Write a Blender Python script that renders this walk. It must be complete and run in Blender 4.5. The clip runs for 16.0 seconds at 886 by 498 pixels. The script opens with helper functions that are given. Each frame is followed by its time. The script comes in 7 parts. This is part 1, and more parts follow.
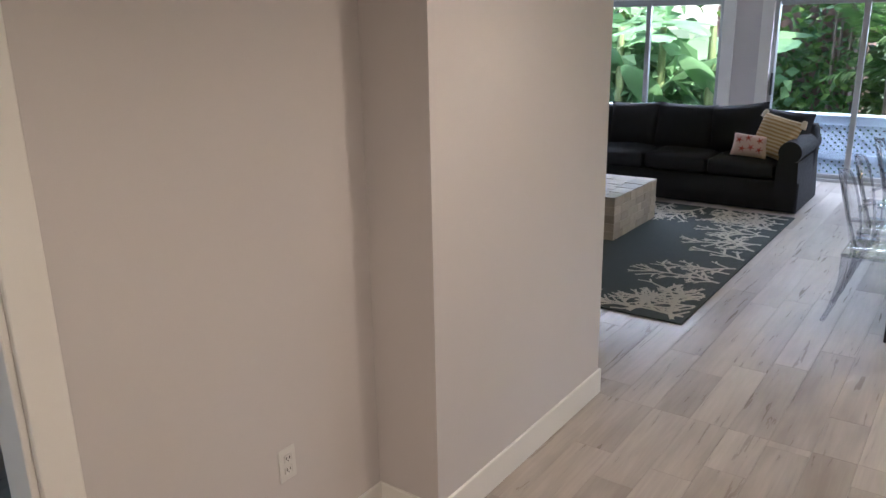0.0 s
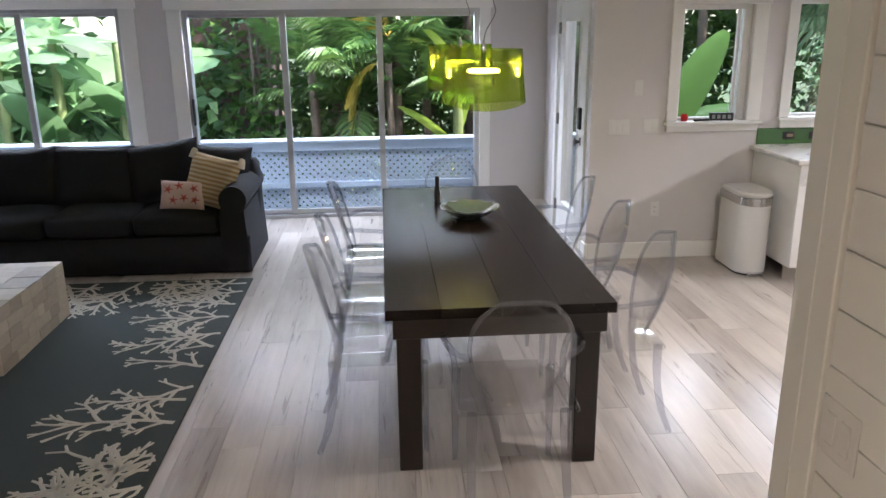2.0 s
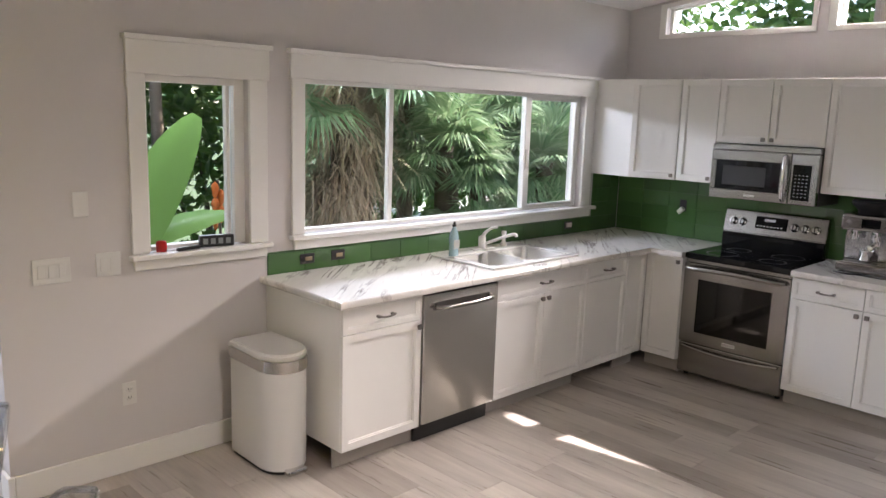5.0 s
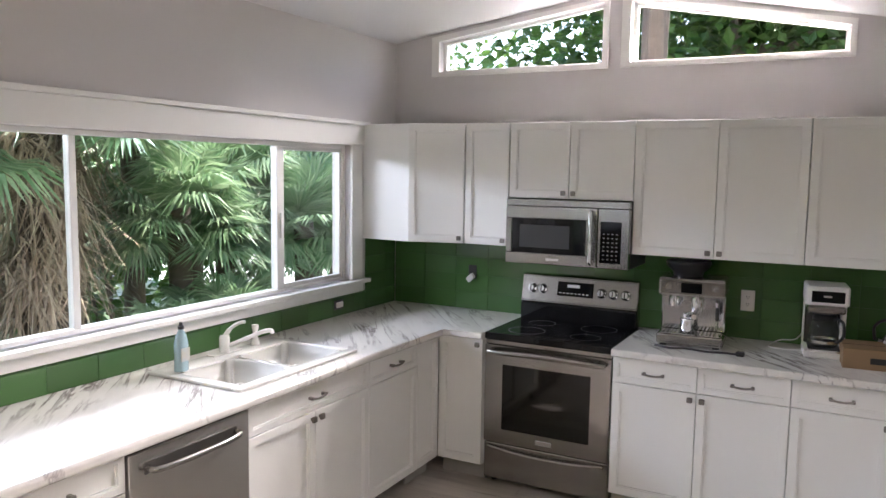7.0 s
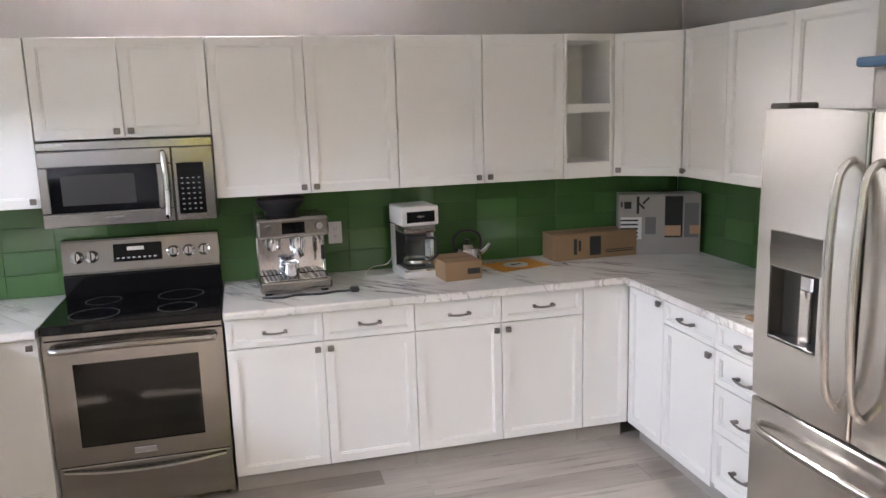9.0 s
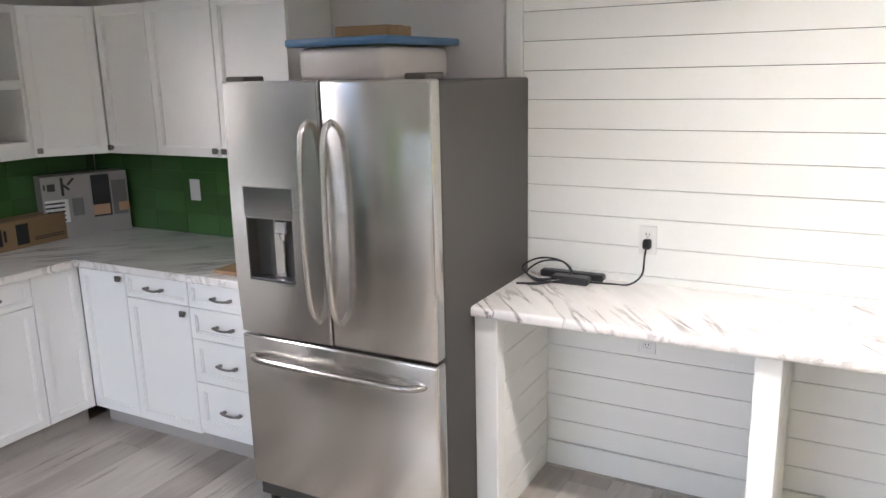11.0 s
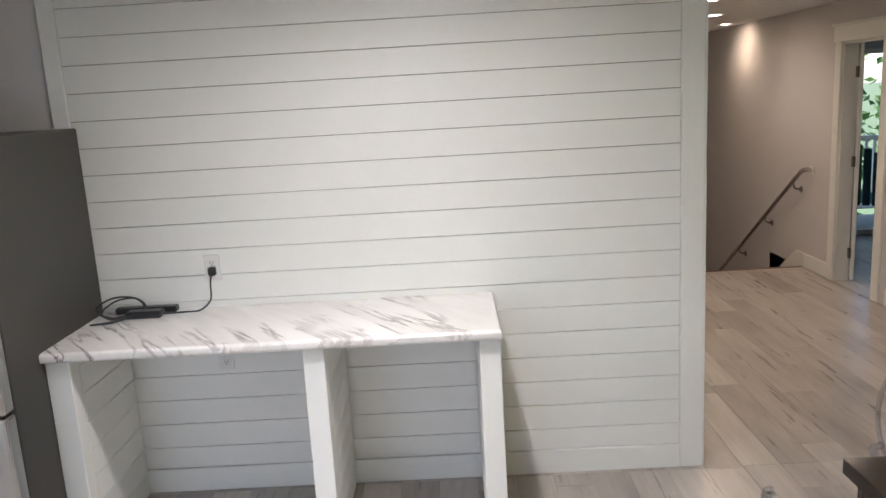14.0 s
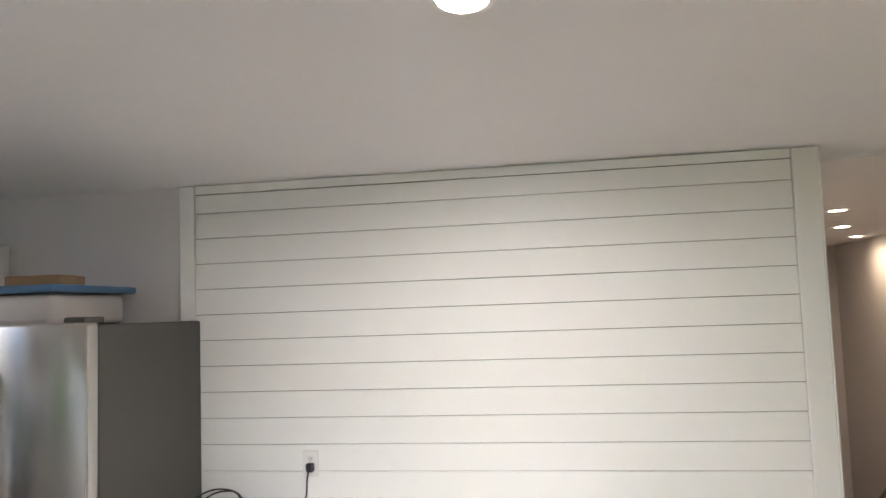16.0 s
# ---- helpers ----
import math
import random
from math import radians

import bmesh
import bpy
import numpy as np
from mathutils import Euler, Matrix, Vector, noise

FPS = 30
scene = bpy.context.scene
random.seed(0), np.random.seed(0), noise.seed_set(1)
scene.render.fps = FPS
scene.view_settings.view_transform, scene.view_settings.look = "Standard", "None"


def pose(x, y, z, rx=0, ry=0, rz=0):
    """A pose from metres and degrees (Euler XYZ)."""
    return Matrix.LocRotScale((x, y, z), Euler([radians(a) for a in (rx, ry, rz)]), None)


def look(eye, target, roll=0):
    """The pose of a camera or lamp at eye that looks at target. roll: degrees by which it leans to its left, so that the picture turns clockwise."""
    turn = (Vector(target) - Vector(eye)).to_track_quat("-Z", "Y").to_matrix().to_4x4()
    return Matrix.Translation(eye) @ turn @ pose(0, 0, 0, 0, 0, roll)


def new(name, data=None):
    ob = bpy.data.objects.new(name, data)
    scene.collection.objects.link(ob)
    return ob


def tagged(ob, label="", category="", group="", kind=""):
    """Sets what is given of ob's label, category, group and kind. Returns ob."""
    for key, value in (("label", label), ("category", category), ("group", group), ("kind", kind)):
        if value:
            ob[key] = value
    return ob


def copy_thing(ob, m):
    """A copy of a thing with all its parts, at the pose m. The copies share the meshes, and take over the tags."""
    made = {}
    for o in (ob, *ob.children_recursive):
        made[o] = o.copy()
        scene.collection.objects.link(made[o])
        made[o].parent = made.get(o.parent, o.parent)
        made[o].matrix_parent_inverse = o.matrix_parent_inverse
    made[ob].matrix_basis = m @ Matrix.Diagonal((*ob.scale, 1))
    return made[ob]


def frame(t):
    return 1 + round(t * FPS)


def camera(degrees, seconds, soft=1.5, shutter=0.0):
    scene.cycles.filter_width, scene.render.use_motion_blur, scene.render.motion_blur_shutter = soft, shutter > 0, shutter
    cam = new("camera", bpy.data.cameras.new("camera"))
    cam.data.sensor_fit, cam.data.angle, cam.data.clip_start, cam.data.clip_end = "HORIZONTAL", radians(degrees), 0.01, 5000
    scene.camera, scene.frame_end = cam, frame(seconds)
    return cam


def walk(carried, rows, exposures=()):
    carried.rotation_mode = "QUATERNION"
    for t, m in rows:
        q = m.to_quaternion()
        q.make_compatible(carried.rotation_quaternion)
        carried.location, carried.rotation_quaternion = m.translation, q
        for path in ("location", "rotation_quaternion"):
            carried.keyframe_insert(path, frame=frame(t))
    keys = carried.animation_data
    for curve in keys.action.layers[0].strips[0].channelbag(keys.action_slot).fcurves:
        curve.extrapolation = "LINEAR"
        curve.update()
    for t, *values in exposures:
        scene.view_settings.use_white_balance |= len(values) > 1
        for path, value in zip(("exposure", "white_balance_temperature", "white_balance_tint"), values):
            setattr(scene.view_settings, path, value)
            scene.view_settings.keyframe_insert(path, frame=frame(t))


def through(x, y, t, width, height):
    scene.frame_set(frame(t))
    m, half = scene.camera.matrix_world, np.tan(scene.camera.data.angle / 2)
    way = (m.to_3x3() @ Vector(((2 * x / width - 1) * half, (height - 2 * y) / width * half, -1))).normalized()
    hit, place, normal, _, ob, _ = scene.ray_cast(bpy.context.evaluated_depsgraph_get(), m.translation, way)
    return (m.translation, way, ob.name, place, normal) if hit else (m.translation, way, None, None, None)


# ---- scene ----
cam = camera(60.0, 16.0)
PATH = [
    (0, (0.077, 0.263, 1.843), (-1.046, 1.816, 1.272), -1.1),
    (0.5, (-0.184, 0.645, 1.842), (-0.696, 2.486, 1.252), -0.9),
    (1, (-0.241, 1.148, 1.822), (-0.367, 3.042, 1.191), -0.1),
    (1.5, (-0.304, 1.669, 1.841), (-0.334, 3.566, 1.207), -1.2),
    (2, (-0.293, 2.148, 1.858), (-0.147, 4.062, 1.297), -0.6),
    (2.5, (-0.238, 2.639, 1.9), (0.114, 4.561, 1.474), 1.0),
    (3, (-0.225, 3.059, 1.895), (0.405, 4.917, 1.506), 0.1),
    (3.5, (-0.127, 3.428, 1.885), (0.656, 5.229, 1.508), 0.3),
    (4, (0.03, 3.8, 1.871), (0.979, 5.511, 1.457), -0.5),
    (4.5, (0.209, 4.093, 1.845), (1.399, 5.651, 1.447), 0.6),
    (5, (0.431, 4.347, 1.848), (1.806, 5.757, 1.498), 1.9),
    (5.2, (0.513, 4.456, 1.852), (1.955, 5.801, 1.515), 1.8),
    (7.3, (1.622, 5.29, 1.86), (3.44, 6.096, 1.645), 0.0),
    (7.5, (1.73, 5.379, 1.85), (3.594, 6.06, 1.599), -0.3),
    (8, (1.869, 5.62, 1.852), (3.819, 5.946, 1.551), -0.8),
    (8.5, (1.885, 5.909, 1.832), (3.854, 5.85, 1.482), -1.5),
    (9, (1.967, 6.133, 1.812), (3.869, 5.641, 1.441), -1.7),
    (9.5, (2.046, 6.334, 1.823), (3.749, 5.363, 1.43), -1.8),
    (10, (2.058, 6.509, 1.813), (3.532, 5.231, 1.373), -2.5),
    (10.2, (2.08, 6.545, 1.806), (3.453, 5.164, 1.354), -2.4),
    (12.3, (1.872, 6.814, 1.779), (2.238, 4.895, 1.354), -0.7),
    (12.5, (1.832, 6.835, 1.796), (2.158, 4.91, 1.364), -0.8),
    (13, (1.712, 6.874, 1.792), (1.959, 4.932, 1.382), -1.1),
    (13.5, (1.656, 6.914, 1.802), (1.799, 4.959, 1.403), -2.2),
    (14, (1.67, 6.976, 1.804), (1.7, 5.015, 1.411), -3.3),
    (14.5, (1.665, 7.024, 1.814), (1.668, 5.058, 1.452), -3.3),
    (15, (1.639, 6.992, 1.819), (1.706, 5.008, 1.575), -2.5),
    (15.5, (1.579, 6.961, 1.778), (1.731, 4.967, 1.81), -2.1),
    (16, (1.582, 6.945, 1.762), (1.906, 4.978, 1.921), -2.0),
]
EXPOSURES = [(0.0, 2.4, 5750, 16), (1.0, 2.3, 5950, 16), (2.0, 2.3, 6150, 17), (3.5, 2.08, 6400, 20), (5.0, 2.35, 6500, 20), (7.5, 2.7, 6250, 19), (8.5, 3.05, 6350, 20), (10.0, 3.15, 6250, 19), (12.5, 2.25, 5950, 16), (14.5, 2.2, 6000, 16), (16.0, 2.45, 6150, 17)]
walk(cam, [(t, look(eye, target, roll)) for t, eye, target, roll in PATH], EXPOSURES)
SKY, SUN, WIN, EAVE, LAMPK, LAMPH, PEND = 0.13, 4.2, 66.0, 0.3, 38.0, 6.8, 1.2

# ---- world and light ----
YL = 10.2
world = bpy.data.worlds.new("world")
scene.world = world
world.use_nodes = True
wn = world.node_tree.nodes
sky = wn.new("ShaderNodeTexSky")
sky.sky_type = "NISHITA"
sky.sun_disc = False
sky.sun_elevation = radians(49.5)
sky.sun_rotation = radians(102)
wn["Background"].inputs["Strength"].default_value = SKY
world.node_tree.links.new(sky.outputs["Color"], wn["Background"].inputs["Color"])

sun = new("sun", bpy.data.lights.new("sun", "SUN"))
sun.data.energy = SUN
sun.data.angle = radians(0.6)
sun.data.color = (1.0, 0.95, 0.86)
sun.matrix_basis = look((2.1 * 3, -0.46 * 3, 2.52 * 3), (0, 0, 0))


def area_lamp(name, m, w, h, watts, colour):
    ob = new(name, bpy.data.lights.new(name, "AREA"))
    ob.data.shape, ob.data.size, ob.data.size_y = "RECTANGLE", w, h
    ob.data.energy, ob.data.color = watts, colour
    ob.matrix_basis = m
    return ob


# the sky's light at the heads of the window openings, under the eaves
area_lamp("window_light", pose(-0.73, YL, 2.3, -76, 0, 0), 2.7, 0.5, WIN * 0.85, (0.8, 0.89, 1.0))
area_lamp("window_light", pose(-4.05, YL, 2.32, -80, 0, 0), 2.6, 0.5, WIN * 1.5, (0.8, 0.89, 1.0))
area_lamp("window_light", pose(3.9, 9.9, 2.36, -82, 0, 0), 3.6, 0.4, WIN * 0.43, (0.8, 0.89, 1.0))
area_lamp("window_light", look((6.75, 6.1, 3.08), (5.75, 6.0, 2.43)), 1.7, 0.3, WIN * 0.62, (1.0, 0.96, 0.9)).data.spread = radians(100)


# ---- materials ----
def mat(name, colour, rough=0.5, metal=0.0, grain=0.0, scale=8.0, bump=0.0, bscale=60.0, coat=0.0, stretch=(1, 1, 1), second=None, rvar=0.0, spec=0.5):
    """A surface with colour variation at two scales, fine relief and uneven gloss."""
    m = bpy.data.materials.new(name)
    m.use_nodes = True
    n, l = m.node_tree.nodes, m.node_tree.links
    b = n["Principled BSDF"]
    b.inputs["Metallic"].default_value = metal
    b.inputs["Roughness"].default_value = rough
    b.inputs["Specular IOR Level"].default_value = spec
    b.inputs["Coat Weight"].default_value = coat
    tc = n.new("ShaderNodeTexCoord")
    mp = n.new("ShaderNodeMapping")
    mp.inputs["Scale"].default_value = stretch
    l.new(tc.outputs["Object"], mp.inputs["Vector"])
    big = n.new("ShaderNodeTexNoise")
    big.inputs["Scale"].default_value = scale
    big.inputs["Detail"].default_value = 6
    l.new(mp.outputs["Vector"], big.inputs["Vector"])
    ramp = n.new("ShaderNodeMix")
    ramp.data_type = "RGBA"
    c2 = second or tuple(c * (1 - grain) for c in colour)
    ramp.inputs[6].default_value = (*colour, 1)
    ramp.inputs[7].default_value = (*c2, 1)
    l.new(big.outputs["Fac"], ramp.inputs[0])
    l.new(ramp.outputs[2], b.inputs["Base Color"])
    if rvar:
        mr = n.new("ShaderNodeMapRange")
        mr.inputs["To Min"].default_value = max(0.02, rough - rvar)
        mr.inputs["To Max"].default_value = min(1.0, rough + rvar)
        l.new(big.outputs["Fac"], mr.inputs["Value"])
        l.new(mr.outputs["Result"], b.inputs["Roughness"])
    if bump:
        fine = n.new("ShaderNodeTexNoise")
        fine.inputs["Scale"].default_value = bscale
        fine.inputs["Detail"].default_value = 4
        l.new(mp.outputs["Vector"], fine.inputs["Vector"])
        bp = n.new("ShaderNodeBump")
        bp.inputs["Strength"].default_value = bump
        bp.inputs["Distance"].default_value = 0.004
        l.new(fine.outputs["Fac"], bp.inputs["Height"])
        l.new(bp.outputs["Normal"], b.inputs["Normal"])
    return m


def glass_mat(name, colour=(1, 1, 1), rough=0.0, ior=1.45, haze=0.0):
    """Thin clear sheet: light passes straight, with a mirror gloss that grows towards the edges, and some haze."""
    m = bpy.data.materials.new(name)
    m.use_nodes = True
    n, l = m.node_tree.nodes, m.node_tree.links
    n.remove(n["Principled BSDF"])
    tr, gl, lw, mx = n.new("ShaderNodeBsdfTransparent"), n.new("ShaderNodeBsdfGlossy"), n.new("ShaderNodeLayerWeight"), n.new("ShaderNodeMixShader")
    pw, fr = n.new("ShaderNodeMath"), n.new("ShaderNodeMapRange")
    pw.operation, pw.inputs[1].default_value, lw.inputs["Blend"].default_value = "POWER", 3.5, 0.5
    fr.inputs["To Min"].default_value, fr.inputs["To Max"].default_value = ((ior - 1) / (ior + 1)) ** 2, 0.75
    l.new(lw.outputs["Facing"], pw.inputs[0])
    l.new(pw.outputs[0], fr.inputs["Value"])
    tr.inputs["Color"].default_value = (*colour, 1)
    gl.inputs["Roughness"].default_value = max(rough, 0.02)
    body = tr.outputs[0]
    if haze:
        tl, mh = n.new("ShaderNodeBsdfTranslucent"), n.new("ShaderNodeMixShader")
        tl.inputs["Color"].default_value = (*colour, 1)
        mh.inputs[0].default_value = haze
        l.new(tr.outputs[0], mh.inputs[1])
        l.new(tl.outputs[0], mh.inputs[2])
        body = mh.outputs[0]
    l.new(fr.outputs[0], mx.inputs[0])
    l.new(body, mx.inputs[1])
    l.new(gl.outputs[0], mx.inputs[2])
    l.new(mx.outputs[0], n["Material Output"].inputs["Surface"])
    return m


def glow_mat(name, colour, strength):
    m = bpy.data.materials.new(name)
    m.use_nodes = True
    b = m.node_tree.nodes["Principled BSDF"]
    b.inputs["Base Color"].default_value = (*colour, 1)
    b.inputs["Emission Color"].default_value = (*colour, 1)
    b.inputs["Emission Strength"].default_value = strength
    return m


def plank_mat():
    """Pale grey oak-look vinyl: each plank its own tone, long grain, darker cathedral figure and smoky patches."""
    m = bpy.data.materials.new("grey_oak")
    m.use_nodes = True
    n, l = m.node_tree.nodes, m.node_tree.links
    b = n["Principled BSDF"]
    tc, info = n.new("ShaderNodeTexCoord"), n.new("ShaderNodeObjectInfo")
    geo = n.new("ShaderNodeNewGeometry")
    rnd = n.new("ShaderNodeMath")
    l.new(info.outputs["Random"], rnd.inputs[0])
    l.new(geo.outputs["Random Per Island"], rnd.inputs[1])
    off = n.new("ShaderNodeVectorMath")
    off.operation = "SCALE"
    comb = n.new("ShaderNodeCombineXYZ")
    for i in range(3):
        l.new(rnd.outputs[0], comb.inputs[i])
    off.inputs[3].default_value = 37.0
    l.new(comb.outputs[0], off.inputs[0])
    add = n.new("ShaderNodeVectorMath")
    l.new(geo.outputs["Position"], add.inputs[0])
    l.new(off.outputs[0], add.inputs[1])
    mp = n.new("ShaderNodeMapping")
    mp.inputs["Scale"].default_value = (14, 0.9, 1)
    l.new(add.outputs[0], mp.inputs["Vector"])
    grain = n.new("ShaderNodeTexNoise")
    grain.inputs["Scale"].default_value = 2.2
    grain.inputs["Detail"].default_value = 8
    grain.inputs["Roughness"].default_value = 0.62
    grain.inputs["Distortion"].default_value = 0.6
    l.new(mp.outputs[0], grain.inputs["Vector"])
    mp2 = n.new("ShaderNodeMapping")
    mp2.inputs["Scale"].default_value = (3.2, 0.8, 1)
    l.new(add.outputs[0], mp2.inputs["Vector"])
    smoke = n.new("ShaderNodeTexNoise")
    smoke.inputs["Scale"].default_value = 1.6
    smoke.inputs["Detail"].default_value = 3
    l.new(mp2.outputs[0], smoke.inputs["Vector"])
    tone = n.new("ShaderNodeValToRGB")
    e = tone.color_ramp.elements
    e[0].position, e[0].color = 0.0, (0.215, 0.175, 0.145, 1)
    e[1].position, e[1].color = 1.0, (0.6, 0.55, 0.495, 1)
    mid = tone.color_ramp.elements.new(0.5)
    mid.color = (0.43, 0.385, 0.345, 1)
    mixf = n.new("ShaderNodeMath")
    mixf.operation = "MULTIPLY_ADD"
    l.new(rnd.outputs[0], mixf.inputs[0])
    frac = n.new("ShaderNodeMath")
    frac.operation = "FRACT"
    l.new(rnd.outputs[0], frac.inputs[0])
    l.new(frac.outputs[0], mixf.inputs[0])
    mixf.inputs[1].default_value = 0.45
    l.new(smoke.outputs["Fac"], mixf.inputs[2])
    sub = n.new("ShaderNodeMath")
    sub.operation = "SUBTRACT"
    l.new(mixf.outputs[0], sub.inputs[0])
    sub.inputs[1].default_value = 0.22
    l.new(sub.outputs[0], tone.inputs["Fac"])
    gr = n.new("ShaderNodeMapRange")
    gr.inputs["From Min"].default_value, gr.inputs["From Max"].default_value = 0.3, 0.7
    gr.inputs["To Min"].default_value, gr.inputs["To Max"].default_value = 0.85, 1.08
    l.new(grain.outputs["Fac"], gr.inputs["Value"])
    mul = n.new("ShaderNodeMix")
    mul.data_type, mul.blend_type = "RGBA", "MULTIPLY"
    mul.inputs[0].default_value = 1
    l.new(tone.outputs["Color"], mul.inputs[6])
    l.new(gr.outputs["Result"], mul.inputs[7])
    l.new(mul.outputs[2], b.inputs["Base Color"])
    rr = n.new("ShaderNodeMapRange")
    rr.inputs["To Min"].default_value, rr.inputs["To Max"].default_value = 0.2, 0.4
    l.new(grain.outputs["Fac"], rr.inputs["Value"])
    l.new(rr.outputs["Result"], b.inputs["Roughness"])
    bp = n.new("ShaderNodeBump")
    bp.inputs["Strength"].default_value, bp.inputs["Distance"].default_value = 0.12, 0.002
    l.new(grain.outputs["Fac"], bp.inputs["Height"])
    l.new(bp.outputs["Normal"], b.inputs["Normal"])
    return m


def marble_mat(angle):
    """White laminate with soft grey veins that drift in one direction."""
    m = bpy.data.materials.new("marble_laminate")
    m.use_nodes = True
    n, l = m.node_tree.nodes, m.node_tree.links
    b = n["Principled BSDF"]
    b.inputs["Roughness"].default_value = 0.22
    geo = n.new("ShaderNodeNewGeometry")
    mp = n.new("ShaderNodeMapping")
    mp.vector_type = "TEXTURE"
    mp.inputs["Rotation"].default_value = (0, 0, radians(angle))
    mp.inputs["Scale"].default_value = (1.7, 0.2, 0.4)
    l.new(geo.outputs["Position"], mp.inputs["Vector"])
    noise1 = n.new("ShaderNodeTexNoise")
    noise1.inputs["Scale"].default_value = 2.0
    noise1.inputs["Detail"].default_value = 9
    noise1.inputs["Roughness"].default_value = 0.6
    noise1.inputs["Distortion"].default_value = 0.55
    l.new(mp.outputs[0], noise1.inputs["Vector"])
    vein = n.new("ShaderNodeValToRGB")
    e = vein.color_ramp.elements
    e[0].position, e[0].color = 0.468, (0, 0, 0, 1)
    e[1].position, e[1].color = 0.545, (0, 0, 0, 1)
    a = vein.color_ramp.elements.new(0.497)
    a.color = (1, 1, 1, 1)
    l.new(noise1.outputs["Fac"], vein.inputs["Fac"])
    patch = n.new("ShaderNodeTexNoise")
    patch.inputs["Scale"].default_value = 2.3
    l.new(geo.outputs["Position"], patch.inputs["Vector"])
    pr = n.new("ShaderNodeMapRange")
    pr.inputs["From Min"].default_value, pr.inputs["From Max"].default_value = 0.43, 0.62
    l.new(patch.outputs["Fac"], pr.inputs["Value"])
    mu = n.new("ShaderNodeMath")
    mu.operation = "MULTIPLY"
    l.new(vein.outputs["Color"], mu.inputs[0])
    l.new(pr.outputs["Result"], mu.inputs[1])
    mixc = n.new("ShaderNodeMix")
    mixc.data_type = "RGBA"
    mixc.inputs[6].default_value = (0.82, 0.79, 0.755, 1)
    mixc.inputs[7].default_value = (0.24, 0.2, 0.195, 1)
    l.new(mu.outputs[0], mixc.inputs[0])
    soft = n.new("ShaderNodeMix")
    soft.data_type, soft.blend_type = "RGBA", "MULTIPLY"
    sr = n.new("ShaderNodeMapRange")
    sr.inputs["From Min"].default_value, sr.inputs["From Max"].default_value = 0.35, 0.75
    sr.inputs["To Min"].default_value, sr.inputs["To Max"].default_value = 1.0, 0.78
    l.new(noise1.outputs["Fac"], sr.inputs["Value"])
    soft.inputs[0].default_value = 0.8
    l.new(mixc.outputs[2], soft.inputs[6])
    l.new(sr.outputs["Result"], soft.inputs[7])
    l.new(soft.outputs[2], b.inputs["Base Color"])
    return m


WALL = mat("grey_wall_paint", (0.64, 0.61, 0.605), 0.75, grain=0.05, scale=1.5, bump=0.12, bscale=220)
CEIL = mat("ceiling_paint", (0.8, 0.79, 0.79), 0.85, grain=0.04, scale=1.2, bump=0.15, bscale=150)
WHITE = mat("white_trim_paint", (0.83, 0.82, 0.79), 0.38, grain=0.04, scale=3, bump=0.05, bscale=90, rvar=0.08)
SHIP = mat("shiplap_paint", (0.79, 0.79, 0.76), 0.42, grain=0.04, scale=2.5, bump=0.08, bscale=70, rvar=0.08)
CAB = mat("white_cabinet_paint", (0.84, 0.83, 0.81), 0.33, grain=0.03, scale=3, bump=0.03, bscale=120, rvar=0.06)
GAP = mat("dark_gap", (0.03, 0.03, 0.03), 0.9)
OAK = plank_mat()
MARBLE = marble_mat(40)
MARBLEDESK = marble_mat(-52)
STEEL = mat("brushed_steel", (0.56, 0.54, 0.51), 0.2, 1.0, grain=0.05, scale=2, stretch=(90, 90, 0.5), rvar=0.03)
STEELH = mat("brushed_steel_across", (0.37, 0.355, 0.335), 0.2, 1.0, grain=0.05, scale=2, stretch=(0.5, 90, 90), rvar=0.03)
for steel in (STEEL, STEELH):
    steel.node_tree.nodes["Principled BSDF"].inputs["Anisotropic"].default_value = 0.5
# the doors' fine brushing draws reflections out upright
upright = STEEL.node_tree.nodes.new("ShaderNodeCombineXYZ")
upright.inputs["Z"].default_value = 1.0
STEEL.node_tree.links.new(upright.outputs[0], STEEL.node_tree.nodes["Principled BSDF"].inputs["Tangent"])
STEEL.node_tree.nodes["Principled BSDF"].inputs["Anisotropic"].default_value = 0.9
CHROME = mat("chrome", (0.75, 0.75, 0.76), 0.1, 1.0, grain=0.05)
NICKEL = mat("dark_nickel", (0.26, 0.24, 0.225), 0.34, 1.0, grain=0.15, scale=30)
FRIDGESIDE = mat("dark_grey_appliance_side", (0.058, 0.054, 0.048), 0.45, 0.15, grain=0.1, scale=4, bump=0.1, bscale=300)
BLACK = mat("black_plastic", (0.018, 0.018, 0.02), 0.35, grain=0.2, scale=12)
BLACKGLASS = mat("black_glass", (0.006, 0.006, 0.007), 0.05, spec=0.25)
OVENGLASS = mat("oven_window", (0.008, 0.007, 0.006), 0.06, spec=0.4)
GREENTILE = mat("green_glass_tile", (0.075, 0.19, 0.06), 0.12, grain=0.25, scale=4, coat=0.4, rvar=0.05)
GROUT = mat("green_grout", (0.07, 0.16, 0.06), 0.7, grain=0.2, scale=10)
WALNUT = mat("dark_walnut", (0.014, 0.0095, 0.008), 0.24, grain=0.3, scale=3, bump=0.1, bscale=24, stretch=(14, 0.8, 14), rvar=0.08, spec=0.3)
WALNUTLEG = mat("dark_walnut_leg", (0.024, 0.0155, 0.0125), 0.34, grain=0.3, scale=3, bump=0.1, bscale=24, stretch=(14, 14, 0.8), rvar=0.08)
CLEAR = glass_mat("clear_polycarbonate", (0.985, 0.985, 0.99), 0.02, 1.6)
